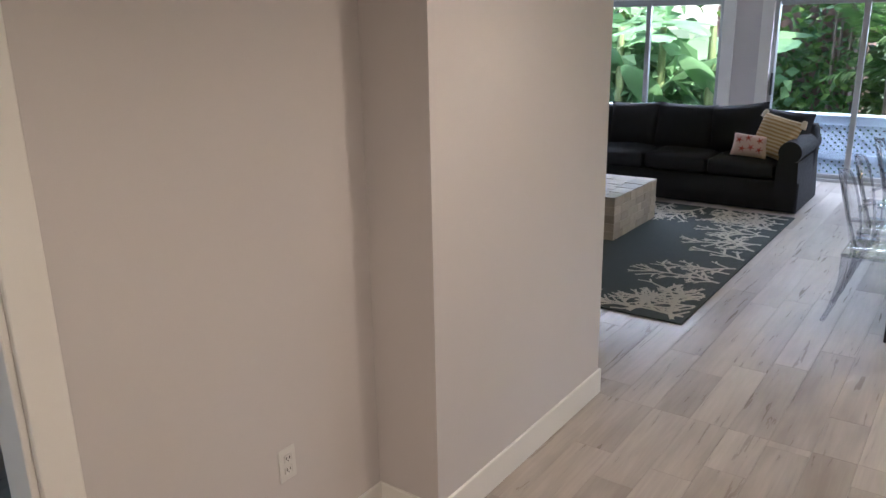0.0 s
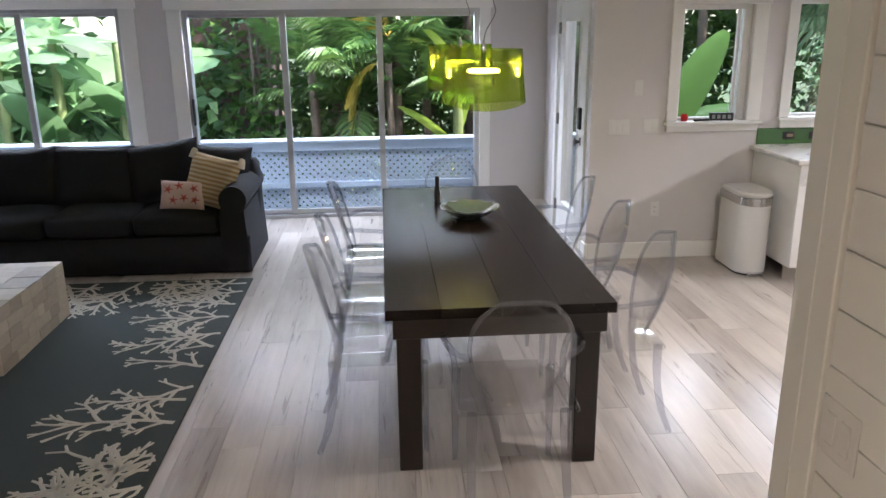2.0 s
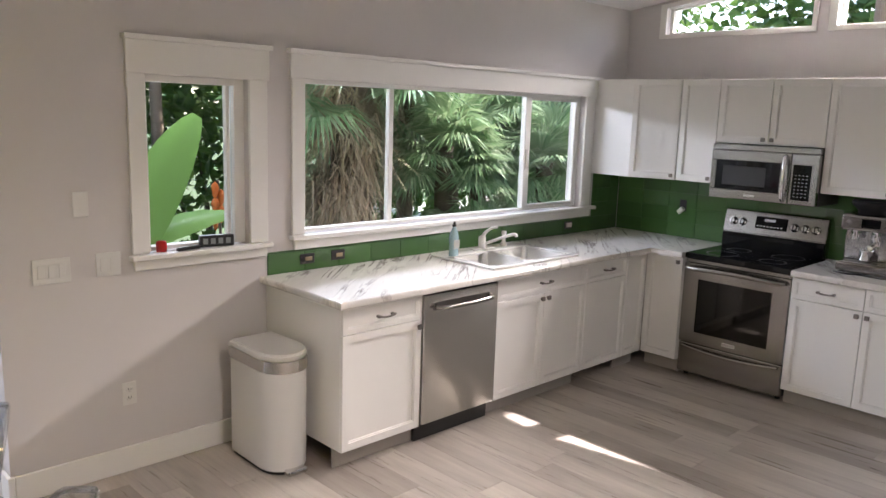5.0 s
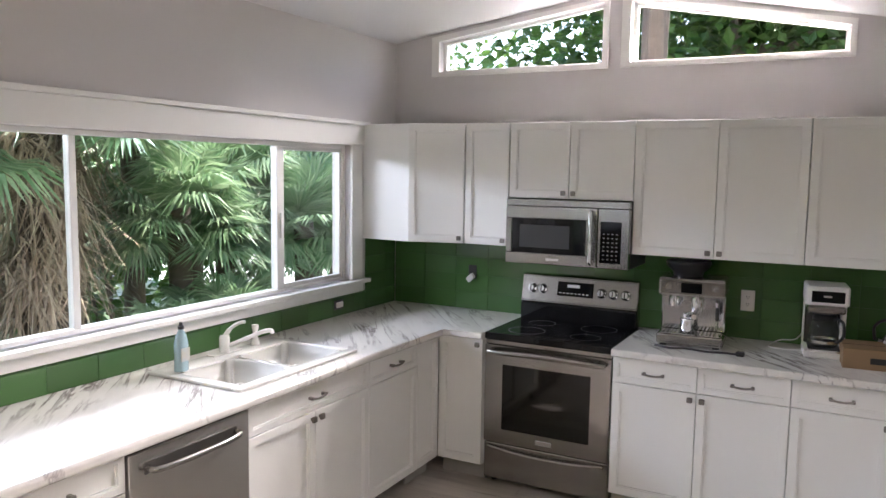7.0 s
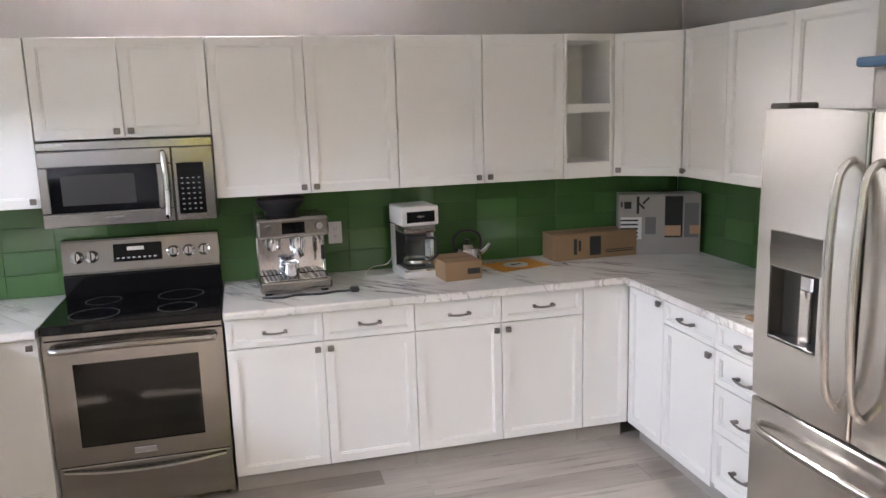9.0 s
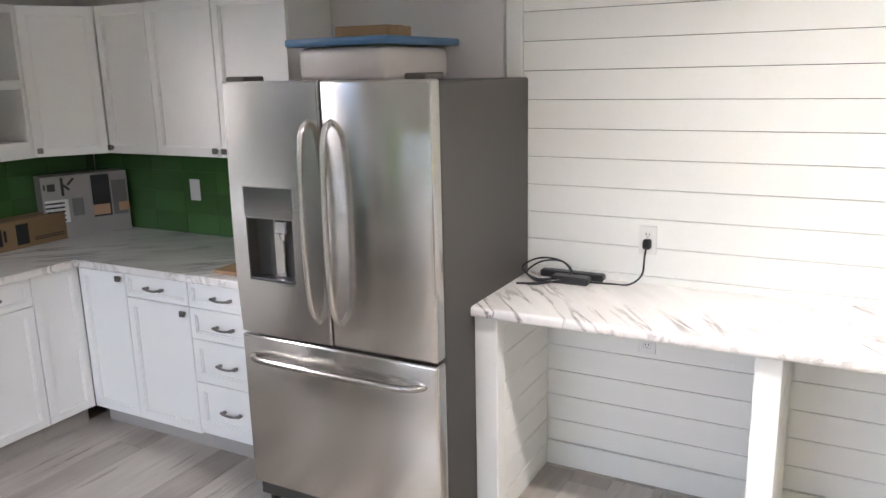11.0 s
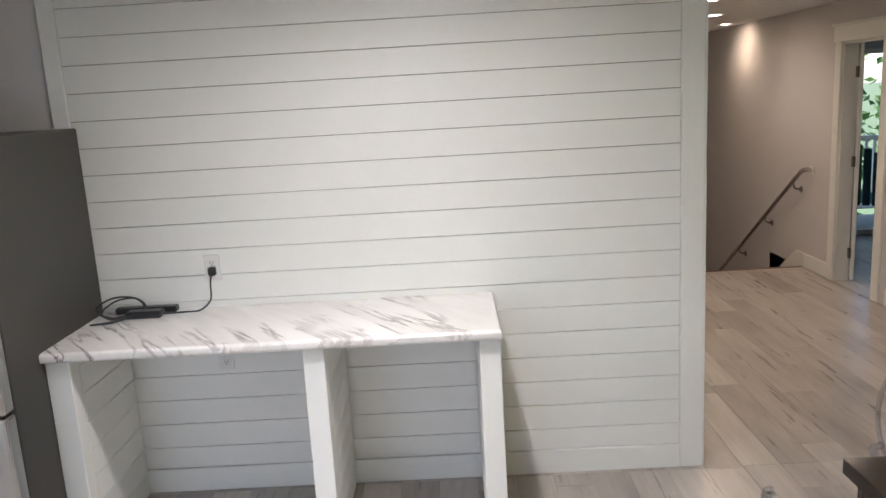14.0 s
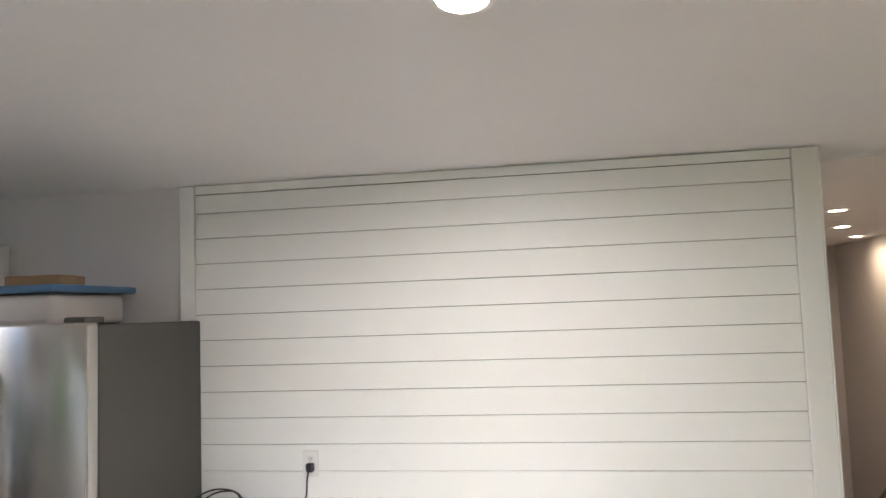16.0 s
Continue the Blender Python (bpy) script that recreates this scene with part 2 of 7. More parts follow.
# same clear plastic, greyed to paint in the dark lines of edge refraction
CLEAREDGE = glass_mat("clear_polycarbonate_darkened_edge", (0.86, 0.87, 0.9), 0.03, 2.0, 0.01)
PANE = glass_mat("window_glass", (0.98, 0.985, 0.985), 0.02, 1.25)
# pane colour lowered to dim the daylight view through the sink wall windows
DIMPANE = glass_mat("dimming_window_glass", (0.93, 0.955, 0.95), 0.02, 1.25)
JARGLASS = glass_mat("clear_glass", (0.97, 1, 0.99), 0.0, 1.4)
LIME = glass_mat("lime_acrylic", (0.77, 0.87, 0.4), 0.04, 1.75, 0.006)
CERAMIC = mat("white_enamel", (0.8, 0.785, 0.75), 0.14, grain=0.04, scale=4)
ALU = mat("grey_aluminium", (0.5, 0.51, 0.52), 0.4, 0.8, grain=0.1, scale=10)
PLATE = mat("white_plastic", (0.72, 0.71, 0.69), 0.3, grain=0.03)
CARD = mat("brown_cardboard", (0.3, 0.19, 0.1), 0.85, grain=0.2, scale=9, bump=0.1, bscale=60)
INK = mat("black_ink", (0.02, 0.02, 0.02), 0.7)
WARM = glow_mat("warm_lamp", (1.0, 0.78, 0.5), 22.0)
COOL = glow_mat("white_lamp", (1.0, 0.93, 0.82), 14.0)


# ---- helpers for building ----
def thing(name, m, label, category, group="", kind=""):
    ob = new(name)
    ob.empty_display_size = 0.1
    ob.matrix_basis = m
    return tagged(ob, label, category, group, kind)


def part(name, bm, material, parent=None, label="", smooth=False):
    me = bpy.data.meshes.new(name)
    bmesh.ops.recalc_face_normals(bm, faces=bm.faces)
    bm.to_mesh(me)
    bm.free()
    for ma in (material if isinstance(material, (list, tuple)) else [material]):
        me.materials.append(ma)
    if smooth:
        me.polygons.foreach_set("use_smooth", [True] * len(me.polygons))
        me.set_sharp_from_angle(angle=radians(38))
    ob = new(name, me)
    if parent is not None:
        ob.parent = parent
    if label:
        tagged(ob, label)
    return ob


def box(bm, x0, y0, z0, x1, y1, z1, bev=0.0, seg=1, turn=None):
    vs = [bm.verts.new((x, y, z)) for x in (x0, x1) for y in (y0, y1) for z in (z0, z1)]
    fs = [bm.faces.new([vs[i] for i in f]) for f in ((0, 1, 3, 2), (4, 6, 7, 5), (0, 4, 5, 1), (2, 3, 7, 6), (0, 2, 6, 4), (1, 5, 7, 3))]
    if bev:
        es = list({e for f in fs for e in f.edges})
        r = bmesh.ops.bevel(bm, geom=es, offset=bev, segments=seg, profile=0.5, affect="EDGES")
        vs = list({v for f in r["faces"] for v in f.verts} | {v for v in vs if v.is_valid})
    if turn is not None:
        bmesh.ops.transform(bm, matrix=turn, verts=vs)
    return vs


def boxes(*rows, bev=0.0, seg=1):
    bm = bmesh.new()
    for r in rows:
        box(bm, *r, bev=bev, seg=seg)
    return bm


def lathe(bm, profile, n=32, at=(0, 0, 0), m=None, cap=False):
    rings = []
    for r, z in profile:
        ring = []
        for i in range(n):
            a = 2 * math.pi * i / n
            p = Vector((r * math.cos(a), r * math.sin(a), z))
            p = (m @ p) if m else p
            ring.append(bm.verts.new(p + Vector(at)))
        rings.append(ring)
    for a, b in zip(rings, rings[1:]):
        for i in range(n):
            bm.faces.new((a[i], a[(i + 1) % n], b[(i + 1) % n], b[i]))
    if cap:
        bm.faces.new(rings[0][::-1])
        bm.faces.new(rings[-1])


def tube(bm, pts, r, n=8, close=False):
    """A round bar through the points; r is a number or one for each point."""
    pts = [Vector(p) for p in pts]
    k = len(pts)
    rs = r if isinstance(r, (list, tuple)) else [r] * k
    rings, ref = [], None
    for i, p in enumerate(pts):
        a, b = (pts[(i - 1) % k], pts[(i + 1) % k]) if close else (pts[max(0, i - 1)], pts[min(k - 1, i + 1)])
        d = (b - a).normalized()
        if ref is None:
            ref = d.orthogonal().normalized()
        ref = (ref - d * ref.dot(d)).normalized()
        side = d.cross(ref)
        rings.append([bm.verts.new(p + (ref * math.cos(2 * math.pi * j / n) + side * math.sin(2 * math.pi * j / n)) * rs[i]) for j in range(n)])
    for i in range(k if close else k - 1):
        a, b = rings[i], rings[(i + 1) % k]
        for j in range(n):
            bm.faces.new((a[j], a[(j + 1) % n], b[(j + 1) % n], b[j]))
    if not close:
        bm.faces.new(rings[0][::-1])
        bm.faces.new(rings[-1])


def curve_pts(pts, n=8):
    """Catmull-Rom through the points."""
    p = [Vector(q) for q in pts]
    p = [p[0] * 2 - p[1]] + p + [p[-1] * 2 - p[-2]]
    out = []
    for i in range(1, len(p) - 2):
        for j in range(n):
            t = j / n
            a, b, c, d = p[i - 1:i + 3]
            out.append(0.5 * (2 * b + (c - a) * t + (2 * a - 5 * b + 4 * c - d) * t * t + (3 * b - a - 3 * c + d) * t ** 3))
    return out + [p[-2]]


def wall(name, bm, material=None, label="grey-lilac painted plaster wall"):
    return tagged(part(name, bm, material or WALL), label, "wall", kind="structure")


def text_mesh(words, size, material, parent, m, name="lettering"):
    c = bpy.data.curves.new("words", "FONT")
    c.body, c.size, c.extrude, c.align_x = words, size, 0.0006, "CENTER"
    tmp = bpy.data.objects.new("words", c)
    scene.collection.objects.link(tmp)
    me = bpy.data.meshes.new_from_object(tmp.evaluated_get(bpy.context.evaluated_depsgraph_get()))
    bpy.data.objects.remove(tmp)
    me.materials.append(material)
    ob = new(name, me)
    ob.parent, ob.matrix_basis = parent, m
    return ob


# ---- the large structure ----
XE, YS, YK, YN, XJ, XW = 6.13, 8.05, 3.56, 9.75, 1.32, -5.6
YR, ZR, ZN, ZS = 6.48, 2.958, 2.484, 2.39
XHW, XHE = -1.66, 0.56


def ceil_z(y):
    return ZR - (y - YR) * (ZR - ZN) / (YN - YR) if y > YR else ZR - (YR - y) * (ZR - ZS) / (YR - YK)


# walls are thick boxes with their openings left out
TW = 0.14
wall("wall_north", boxes((XW - TW, YN, -0.3, -5.45, YN + TW, 2.75), (-5.45, YN, 2.03, -2.69, YN + TW, 2.75), (-2.69, YN, -0.3, -2.13, YN + TW, 2.75),
                         (-2.13, YN, 2.01, 0.66, YN + TW, 2.75), (0.66, YN, -0.3, XJ + TW, YN + TW, 2.75)), label="grey-lilac plaster wall round two wide glass sliders")
wall("wall_jog", boxes((XJ, YS + TW, -0.3, XJ + TW, 8.25, 3.1), (XJ, 8.25, 2.06, XJ + TW, 9.19, 3.1), (XJ, 9.19, -0.3, XJ + TW, YN, 3.1)), label="short grey plaster wall with a glazed door")
wall("wall_sink", boxes((XJ, YS, -0.3, 2.0, YS + TW, 3.1), (2.0, YS, -0.3, 2.56, YS + TW, 1.1), (2.0, YS, 1.985, 2.56, YS + TW, 3.1), (2.56, YS, -0.3, 2.91, YS + TW, 3.1),
                        (2.91, YS, -0.3, 5.57, YS + TW, 1.12), (2.91, YS, 2.01, 5.57, YS + TW, 3.1), (5.57, YS, -0.3, XE + TW, YS + TW, 3.1)), label="grey-lilac plaster wall with two white-framed windows")


def prism_yz(bm, x0, x1, pts):
    a = [bm.verts.new((x0, y, z)) for y, z in pts]
    b = [bm.verts.new((x1, y, z)) for y, z in pts]
    bm.faces.new(a)
    bm.faces.new(b[::-1])
    k = len(pts)
    for i in range(k):
        bm.faces.new((a[i], b[i], b[(i + 1) % k], a[(i + 1) % k]))


CLA, CLB, CLZ, CLG = (7.70, 6.565), (6.40, 5.23), 2.52, 0.06
bm = bmesh.new()
T0 = 3.1
prism_yz(bm, XE, XE + TW, [(YK - TW, -0.3), (YS, -0.3), (YS, CLZ), (YK - TW, CLZ)])
for y0, y1 in ((YS, CLA[0]), (CLA[1], CLB[0]), (CLB[1], YK - TW)):
    prism_yz(bm, XE, XE + TW, [(y0, CLZ), (y0, T0), (y1, T0), (y1, CLZ)])
for y0, y1 in (CLA, CLB):
    prism_yz(bm, XE, XE + TW, [(y0, ceil_z(y0) - CLG), (y0, T0), (y1, T0), (y1, ceil_z(y1) - CLG)])
wall("wall_east", bm, label="grey plaster gable wall with two clerestory windows")
wall("wall_south", boxes((XHE + 0.1, YK - TW, -0.3, XE, YK, 2.6)), label="grey plaster wall behind the fridge and cabinets")
wall("wall_hall_east", boxes((XHE, -4.2, -0.3, XHE + 0.1, YK - 0.01, 2.6)), SHIP, "white wall core behind hall shiplap boards")
wall("wall_living_south", boxes((XW, YK - 0.1, -0.3, -1.5, YK + 0.04, 2.6)), label="grey plaster wall of the living area")
wall("wall_living_west", boxes((XW - TW, YK - 0.1, -0.3, XW, YN, 3.1)), label="grey plaster wall closing the living area")
wall("wall_hall_pier", boxes((-2.0, 2.22, 0, -1.38, YK - 0.1, 2.6), (-1.5, YK - 0.1, 0, -1.38, YK + 0.04, 2.6)), label="taupe-grey plaster wall pier by the living room opening")
DY0, DY1 = 0.36, 0.99
wall("wall_hall_west", boxes((XHW - 0.12, -4.2, -3.2, XHW, DY0, 2.6), (XHW - 0.12, DY0, 2.05, XHW, DY1, 2.6), (XHW - 0.12, DY1, -0.3, XHW, 2.22, 2.6)), label="taupe-grey plaster hall wall with a doorway")
wall("wall_hall_south", boxes((XHW - 0.12, -3.3, -3.2, XHE + 0.1, -3.2, 2.6)), label="plain plaster wall closing the stairwell")
wall("wall_stair_east", boxes((-0.42, -4.2, -3.2, -0.3, -0.23, 1.0)), label="low plaster wall beside the stairs")

bm = bmesh.new()
for (y0, z0, y1, z1) in ((YN + 0.02, ceil_z(YN) - 0.003, YR, ZR), (YR, ZR, YK - TW, ceil_z(YK - TW))):
    prism_yz(bm, XW - 0.1, XE + 0.004, [(y0, z0), (y0, z0 + 0.12), (y1, z1 + 0.12), (y1, z1)])
tagged(part("ceiling", bm, CEIL), "white painted sloping gable ceiling", "ceiling", kind="structure")
tagged(part("ceiling_hall", boxes((XHW - 0.1, -4.3, ZS, XHE + 0.1, YK - TW - 0.002, ZS + 0.1), (XW, YK - TW - 0.001, ZS - 0.04, XHE, YK - 0.1, ZS + 0.1)), CEIL), "flat painted hall ceiling with recessed lights", "ceiling", kind="structure")
# roof with a low eave past the east gable
bm = bmesh.new()
for (y0, z0, y1, z1) in ((YN + 0.6, ceil_z(YN + 0.6) + 0.14, YR, ZR + 0.14), (YR, ZR + 0.14, YK - 0.6, ceil_z(YK - 0.6) + 0.14)):
    prism_yz(bm, XW - 0.6, XE + EAVE, [(y0, z0), (y0, z0 + 0.1), (y1, z1 + 0.1), (y1, z1)])
tagged(part("roof", bm, mat("roof_felt", (0.2, 0.19, 0.18), 0.9, grain=0.3)), "grey felt roof with eaves", "roof", kind="structure")
tagged(part("roof_hall", boxes((-5.6, -4.4, ZS + 0.12, 1.0, YK - 0.2, ZS + 0.2)), CEIL), "flat roof over the hall", "roof", kind="structure")
tagged(part("floor_slab", boxes((XW - TW, YK - 0.1, -0.3, XE + TW, YN + TW, -0.012), (XHW, -0.2, -0.3, XHE + 0.1, YK - 0.1, -0.012), (-0.3, -4.2, -0.3, XHE + 0.1, -0.2, -0.012), (-5.6, -1.0, -0.3, XHW, YK - 0.1, -0.012)), GAP), "dark subfloor under the planks", "floor", kind="structure")


def trim_boards(name, rows, label, bev=0.004):
    ob = tagged(new(name), label, "trim", kind="structure")
    for r in rows:
        part("board", boxes(r, bev=bev), WHITE, ob)
    return ob


BH = 0.135
trim_boards("baseboard", [(XJ + 0.014, YS - 0.014, 0, 2.66, YS, BH), (XJ - 0.014, YS - 0.014, 0, XJ + 0.014, 8.16, BH), (XJ - 0.014, 9.28, 0, XJ, YN, BH), (0.77, YN - 0.014, 0, XJ - 0.014, YN, BH),
                          (-1.38, 2.206, 0, -1.366, YK + 0.054, BH), (XHW + 0.014, 2.206, 0, -1.38, 2.22, BH), (XHW, 1.18, 0, XHW + 0.014, 2.22, BH), (XW, YK + 0.04, 0, -1.38, YK + 0.054, BH),
                          (XHW, -0.2, 0, XHW + 0.014, 0.25, BH), (-2.50, YN - 0.014, 0, -2.27, YN, BH)], "white painted wooden baseboards")


def casing(name, rows, label):
    return trim_boards(name, rows, label, 0.003)


# window and door surrounds: side boards, deeper head with a small cap
casing("window_trim", [(1.915, YS - 0.02, 1.112, 2.0, YS, 1.985), (2.56, YS - 0.02, 1.112, 2.668, YS, 1.985), (1.912, YS - 0.024, 1.985, 2.68, YS, 2.142), (1.9, YS - 0.045, 2.142, 2.692, YS, 2.166),
                       (1.9, YS - 0.055, 1.085, 2.68, YS, 1.11), (1.92, YS - 0.02, 1.03, 2.662, YS, 1.083)], "white painted boards round the small window")
casing("window_trim", [(2.825, YS - 0.02, 1.132, 2.91, YS, 2.01), (5.57, YS - 0.02, 1.132, 5.69, YS, 2.01), (2.812, YS - 0.024, 2.01, 5.73, YS, 2.142), (2.798, YS - 0.045, 2.142, 5.742, YS, 2.166),
                       (2.81, YS - 0.055, 1.105, 5.74, YS, 1.13), (2.84, YS - 0.02, 1.045, 5.70, YS, 1.103)], "white painted boards round the wide sink window")
casing("slider_trim", [(-2.26, YN - 0.02, 0, -2.13, YN, 2.01), (0.66, YN - 0.02, 0, 0.765, YN, 2.01), (-2.28, YN - 0.024, 2.01, 0.785, YN, 2.25), (-2.295, YN - 0.045, 2.25, 0.80, YN, 2.275)], "white painted boards round the glass slider")
casing("slider_trim", [(-2.69, YN - 0.02, 0, -2.55, YN, 2.03), (-5.57, YN - 0.02, 0, -5.45, YN, 2.03), (-5.59, YN - 0.024, 2.03, -2.53, YN, 2.25), (-5.6, YN - 0.045, 2.25, -2.515, YN, 2.275)], "white painted boards round the glass slider behind the sofa")
casing("door_trim", [(XJ - 0.02, 8.16, 0, XJ, 8.25, 2.06), (XJ - 0.02, 9.19, 0, XJ, 9.28, 2.06), (XJ - 0.024, 8.15, 2.06, XJ, 9.29, 2.24), (XJ - 0.045, 8.135, 2.24, XJ, 9.305, 2.265)], "white painted boards round the deck door")
casing("door_trim", [(XHW, DY0 - 0.1, 0, XHW + 0.02, DY0, 2.05), (XHW, DY1, 0, XHW + 0.02, DY1 + 0.1, 2.05), (XHW, DY0 - 0.12, 2.05, XHW + 0.024, DY1 + 0.12, 2.18), (XHW, DY0 - 0.13, 2.18, XHW + 0.045, DY1 + 0.13, 2.2),
                     (XHW - 0.12, DY0, 0, XHW, DY0 + 0.018, 2.05), (XHW - 0.12, DY1 - 0.018, 0, XHW, DY1, 2.05), (XHW - 0.12, DY0, 2.032, XHW, DY1, 2.05)], "white painted boards round the bedroom doorway")
# clerestory surrounds follow the slope
ct = tagged(new("clerestory_trim"), "white painted boards round the clerestory windows", "trim", kind="structure")
for y0, y1 in (CLA, CLB):
    z0, z1 = ceil_z(y0) - CLG, ceil_z(y1) - CLG
    for pts in ([(y0 + 0.055, CLZ - 0.03), (y0 + 0.055, z0 + 0.03), (y0, z0), (y0, CLZ)], [(y1 - 0.03, CLZ - 0.03), (y1 - 0.03, z1 + 0.03), (y1, z1), (y1, CLZ)],
                [(y0 + 0.055, CLZ - 0.03), (y0, CLZ), (y1, CLZ), (y1 - 0.03, CLZ - 0.03)], [(y0 + 0.055, z0 + 0.03), (y0, z0), (y1, z1), (y1 - 0.03, z1 + 0.03)]):
        bm = bmesh.new()
        prism_yz(bm, XE - 0.02, XE, pts)
        part("board", bm, WHITE, ct)


def window(name, label, frame_rows, panes, material=WHITE, glass=None):
    ob = tagged(new(name), label, "window", kind="structure")
    for r in frame_rows:
        part("frame", boxes(r, bev=0.003), material, ob)
    for r in panes:
        p = part("pane", boxes(r), glass or PANE, ob)
        p.visible_shadow = False
    return ob


yw = YS + 0.07
window("window_1", "small white-framed kitchen window", [(2.0, yw - 0.03, 1.112, 2.03, yw + 0.03, 1.985), (2.5, yw - 0.03, 1.112, 2.56, yw + 0.03, 1.985), (2.03, yw - 0.03, 1.112, 2.5, yw + 0.03, 1.135), (2.03, yw - 0.03, 1.95, 2.5, yw + 0.03, 1.985), (2.46, yw - 0.02, 1.135, 2.48, yw + 0.02, 1.95)],
       [(2.03, yw - 0.003, 1.135, 2.5, yw + 0.003, 1.95)], glass=DIMPANE)
window("window_2", "wide white-framed sliding window over the sink", [(2.91, yw - 0.03, 1.132, 2.94, yw + 0.03, 2.01), (5.545, yw - 0.03, 1.132, 5.57, yw + 0.03, 2.01), (2.94, yw - 0.03, 1.132, 5.545, yw + 0.03, 1.152), (2.94, yw - 0.03, 1.985, 5.545, yw + 0.03, 2.01),
       (3.584, yw - 0.02, 1.152, 3.618, yw + 0.02, 1.985), (4.908, yw - 0.025, 1.152, 4.945, yw + 0.025, 1.985), (4.945, yw - 0.02, 1.152, 4.975, yw + 0.01, 1.985), (4.975, yw - 0.02, 1.152, 5.545, yw + 0.01, 1.176), (4.975, yw - 0.02, 1.962, 5.545, yw + 0.01, 1.985), (5.525, yw - 0.02, 1.176, 5.545, yw + 0.01, 1.962), (4.925, yw - 0.04, 1.45, 4.938, yw - 0.025, 1.6)],
       [(2.94, yw - 0.003, 1.152, 3.584, yw + 0.003, 1.985), (3.618, yw - 0.003, 1.152, 4.908, yw + 0.003, 1.985), (4.975, yw - 0.008, 1.176, 5.525, yw - 0.002, 1.962)], glass=DIMPANE)


def slider(name, label, x0, x1, top, mull):
    y = YN + 0.07
    rows = [(x0, y - 0.05, 0.0, x0 + 0.045, y + 0.05, top), (x1 - 0.045, y - 0.05, 0.0, x1, y + 0.05, top), (x0 + 0.045, y - 0.06, -0.005, x1 - 0.045, y + 0.06, 0.035), (x0 + 0.045, y - 0.05, top - 0.035, x1 - 0.045, y + 0.05, top)]
    for mx in mull:
        rows.append((mx - 0.03, y - 0.035, 0.035, mx + 0.03, y + 0.02, top - 0.035))
    es = [x0 + 0.045] + list(mull) + [x1 - 0.045]
    for i, (a, b) in enumerate(zip(es, es[1:])):
        rows.append((a + 0.005, y - 0.02, 0.035, b - 0.005, y + 0.015, 0.085))
        rows.append((a + 0.005, y - 0.02, top - 0.07, b - 0.005, y + 0.015, top - 0.035))
    return window(name, label, rows, [(a, y - 0.005, 0.085, b, y + 0.001, top - 0.07) for a, b in zip(es, es[1:])], ALU)


sl = slider("window_3", "tall glass slider with slim grey aluminium frames", -2.13, 0.66, 2.01, (-1.21, -0.30))
part("handle", boxes((-2.10, YN - 0.02, 0.95, -2.08, YN + 0.02, 1.2), bev=0.005), BLACK, sl)
slider("window_4", "tall glass slider with slim grey aluminium frames behind the sofa", -5.45, -2.69, 2.03, (-4.53, -3.61))
for nm, (y0, y1) in (("window_5", CLA), ("window_6", CLB)):
    ob = tagged(new(nm), "clerestory window with a sloping head", "window", kind="structure")
    z0, z1 = ceil_z(y0) - CLG, ceil_z(y1) - CLG
    bm = bmesh.new()
    prism_yz(bm, XE + 0.06, XE + 0.066, [(y0, CLZ), (y0, z0), (y1, z1), (y1, CLZ)])
    part("pane", bm, PANE, ob).visible_shadow = False
    for pts in ([(y0, CLZ), (y0, CLZ + 0.016), (y1, CLZ + 0.016), (y1, CLZ)], [(y0, z0 - 0.018), (y0, z0), (y1, z1), (y1, z1 - 0.018)], [(y0, CLZ + 0.016), (y0, z0 - 0.018), (y0 - 0.025, z0 - 0.016), (y0 - 0.025, CLZ + 0.016)], [(y1, CLZ + 0.016), (y1, z1 - 0.018), (y1 + 0.025, z1 - 0.016), (y1 + 0.025, CLZ + 0.016)]):
        bm = bmesh.new()
        prism_yz(bm, XE + 0.045, XE + 0.08, pts)
        part("frame", bm, WHITE, ob)

# glazed deck door, closed, hinged at its far side
d = tagged(new("door_1"), "white glazed deck door with black lock and lever", "door", kind="structure")
part("door_frame", boxes((XJ + 0.005, 8.27, 0.02, XJ + 0.047, 8.45, 2.04), (XJ + 0.005, 9.0, 0.02, XJ + 0.047, 9.17, 2.04), (XJ + 0.005, 8.45, 0.02, XJ + 0.047, 9.0, 0.26), (XJ + 0.005, 8.45, 1.9, XJ + 0.047, 9.0, 2.04), bev=0.003), WHITE, d)
part("glazing_bead", boxes((XJ - 0.003, 8.45, 0.26, XJ + 0.055, 8.475, 1.9), (XJ - 0.003, 8.975, 0.26, XJ + 0.055, 9.0, 1.9), (XJ - 0.003, 8.475, 0.26, XJ + 0.055, 8.975, 0.285), (XJ - 0.003, 8.475, 1.875, XJ + 0.055, 8.975, 1.9), bev=0.003), WHITE, d)
part("pane", boxes((XJ + 0.023, 8.475, 0.285, XJ + 0.029, 8.975, 1.875)), PANE, d).visible_shadow = False
part("jamb", boxes((XJ, 8.25, 0, XJ + TW, 8.268, 2.06), (XJ, 9.172, 0, XJ + TW, 9.19, 2.06), (XJ, 8.268, 2.042, XJ + TW, 9.172, 2.06), (XJ, 8.268, 0, XJ + TW, 9.172, 0.018)), WHITE, d)
part("lock", boxes((XJ - 0.020, 8.33, 1.02, XJ + 0.005, 8.4, 1.2), bev=0.008), BLACK, d, "black keypad lock")
bm = bmesh.new()
lathe(bm, [(0.001, 0.05), (0.03, 0.05), (0.032, 0.045), (0.02, 0.03), (0.012, 0.02), (0.012, 0.005), (0.034, 0.004), (0.034, 0.0)], 16, (XJ + 0.005, 8.365, 0.92), Matrix.Rotation(radians(-90), 3, "Y"))
part("door_handle", bm, NICKEL, d, "dark round door knob", True)
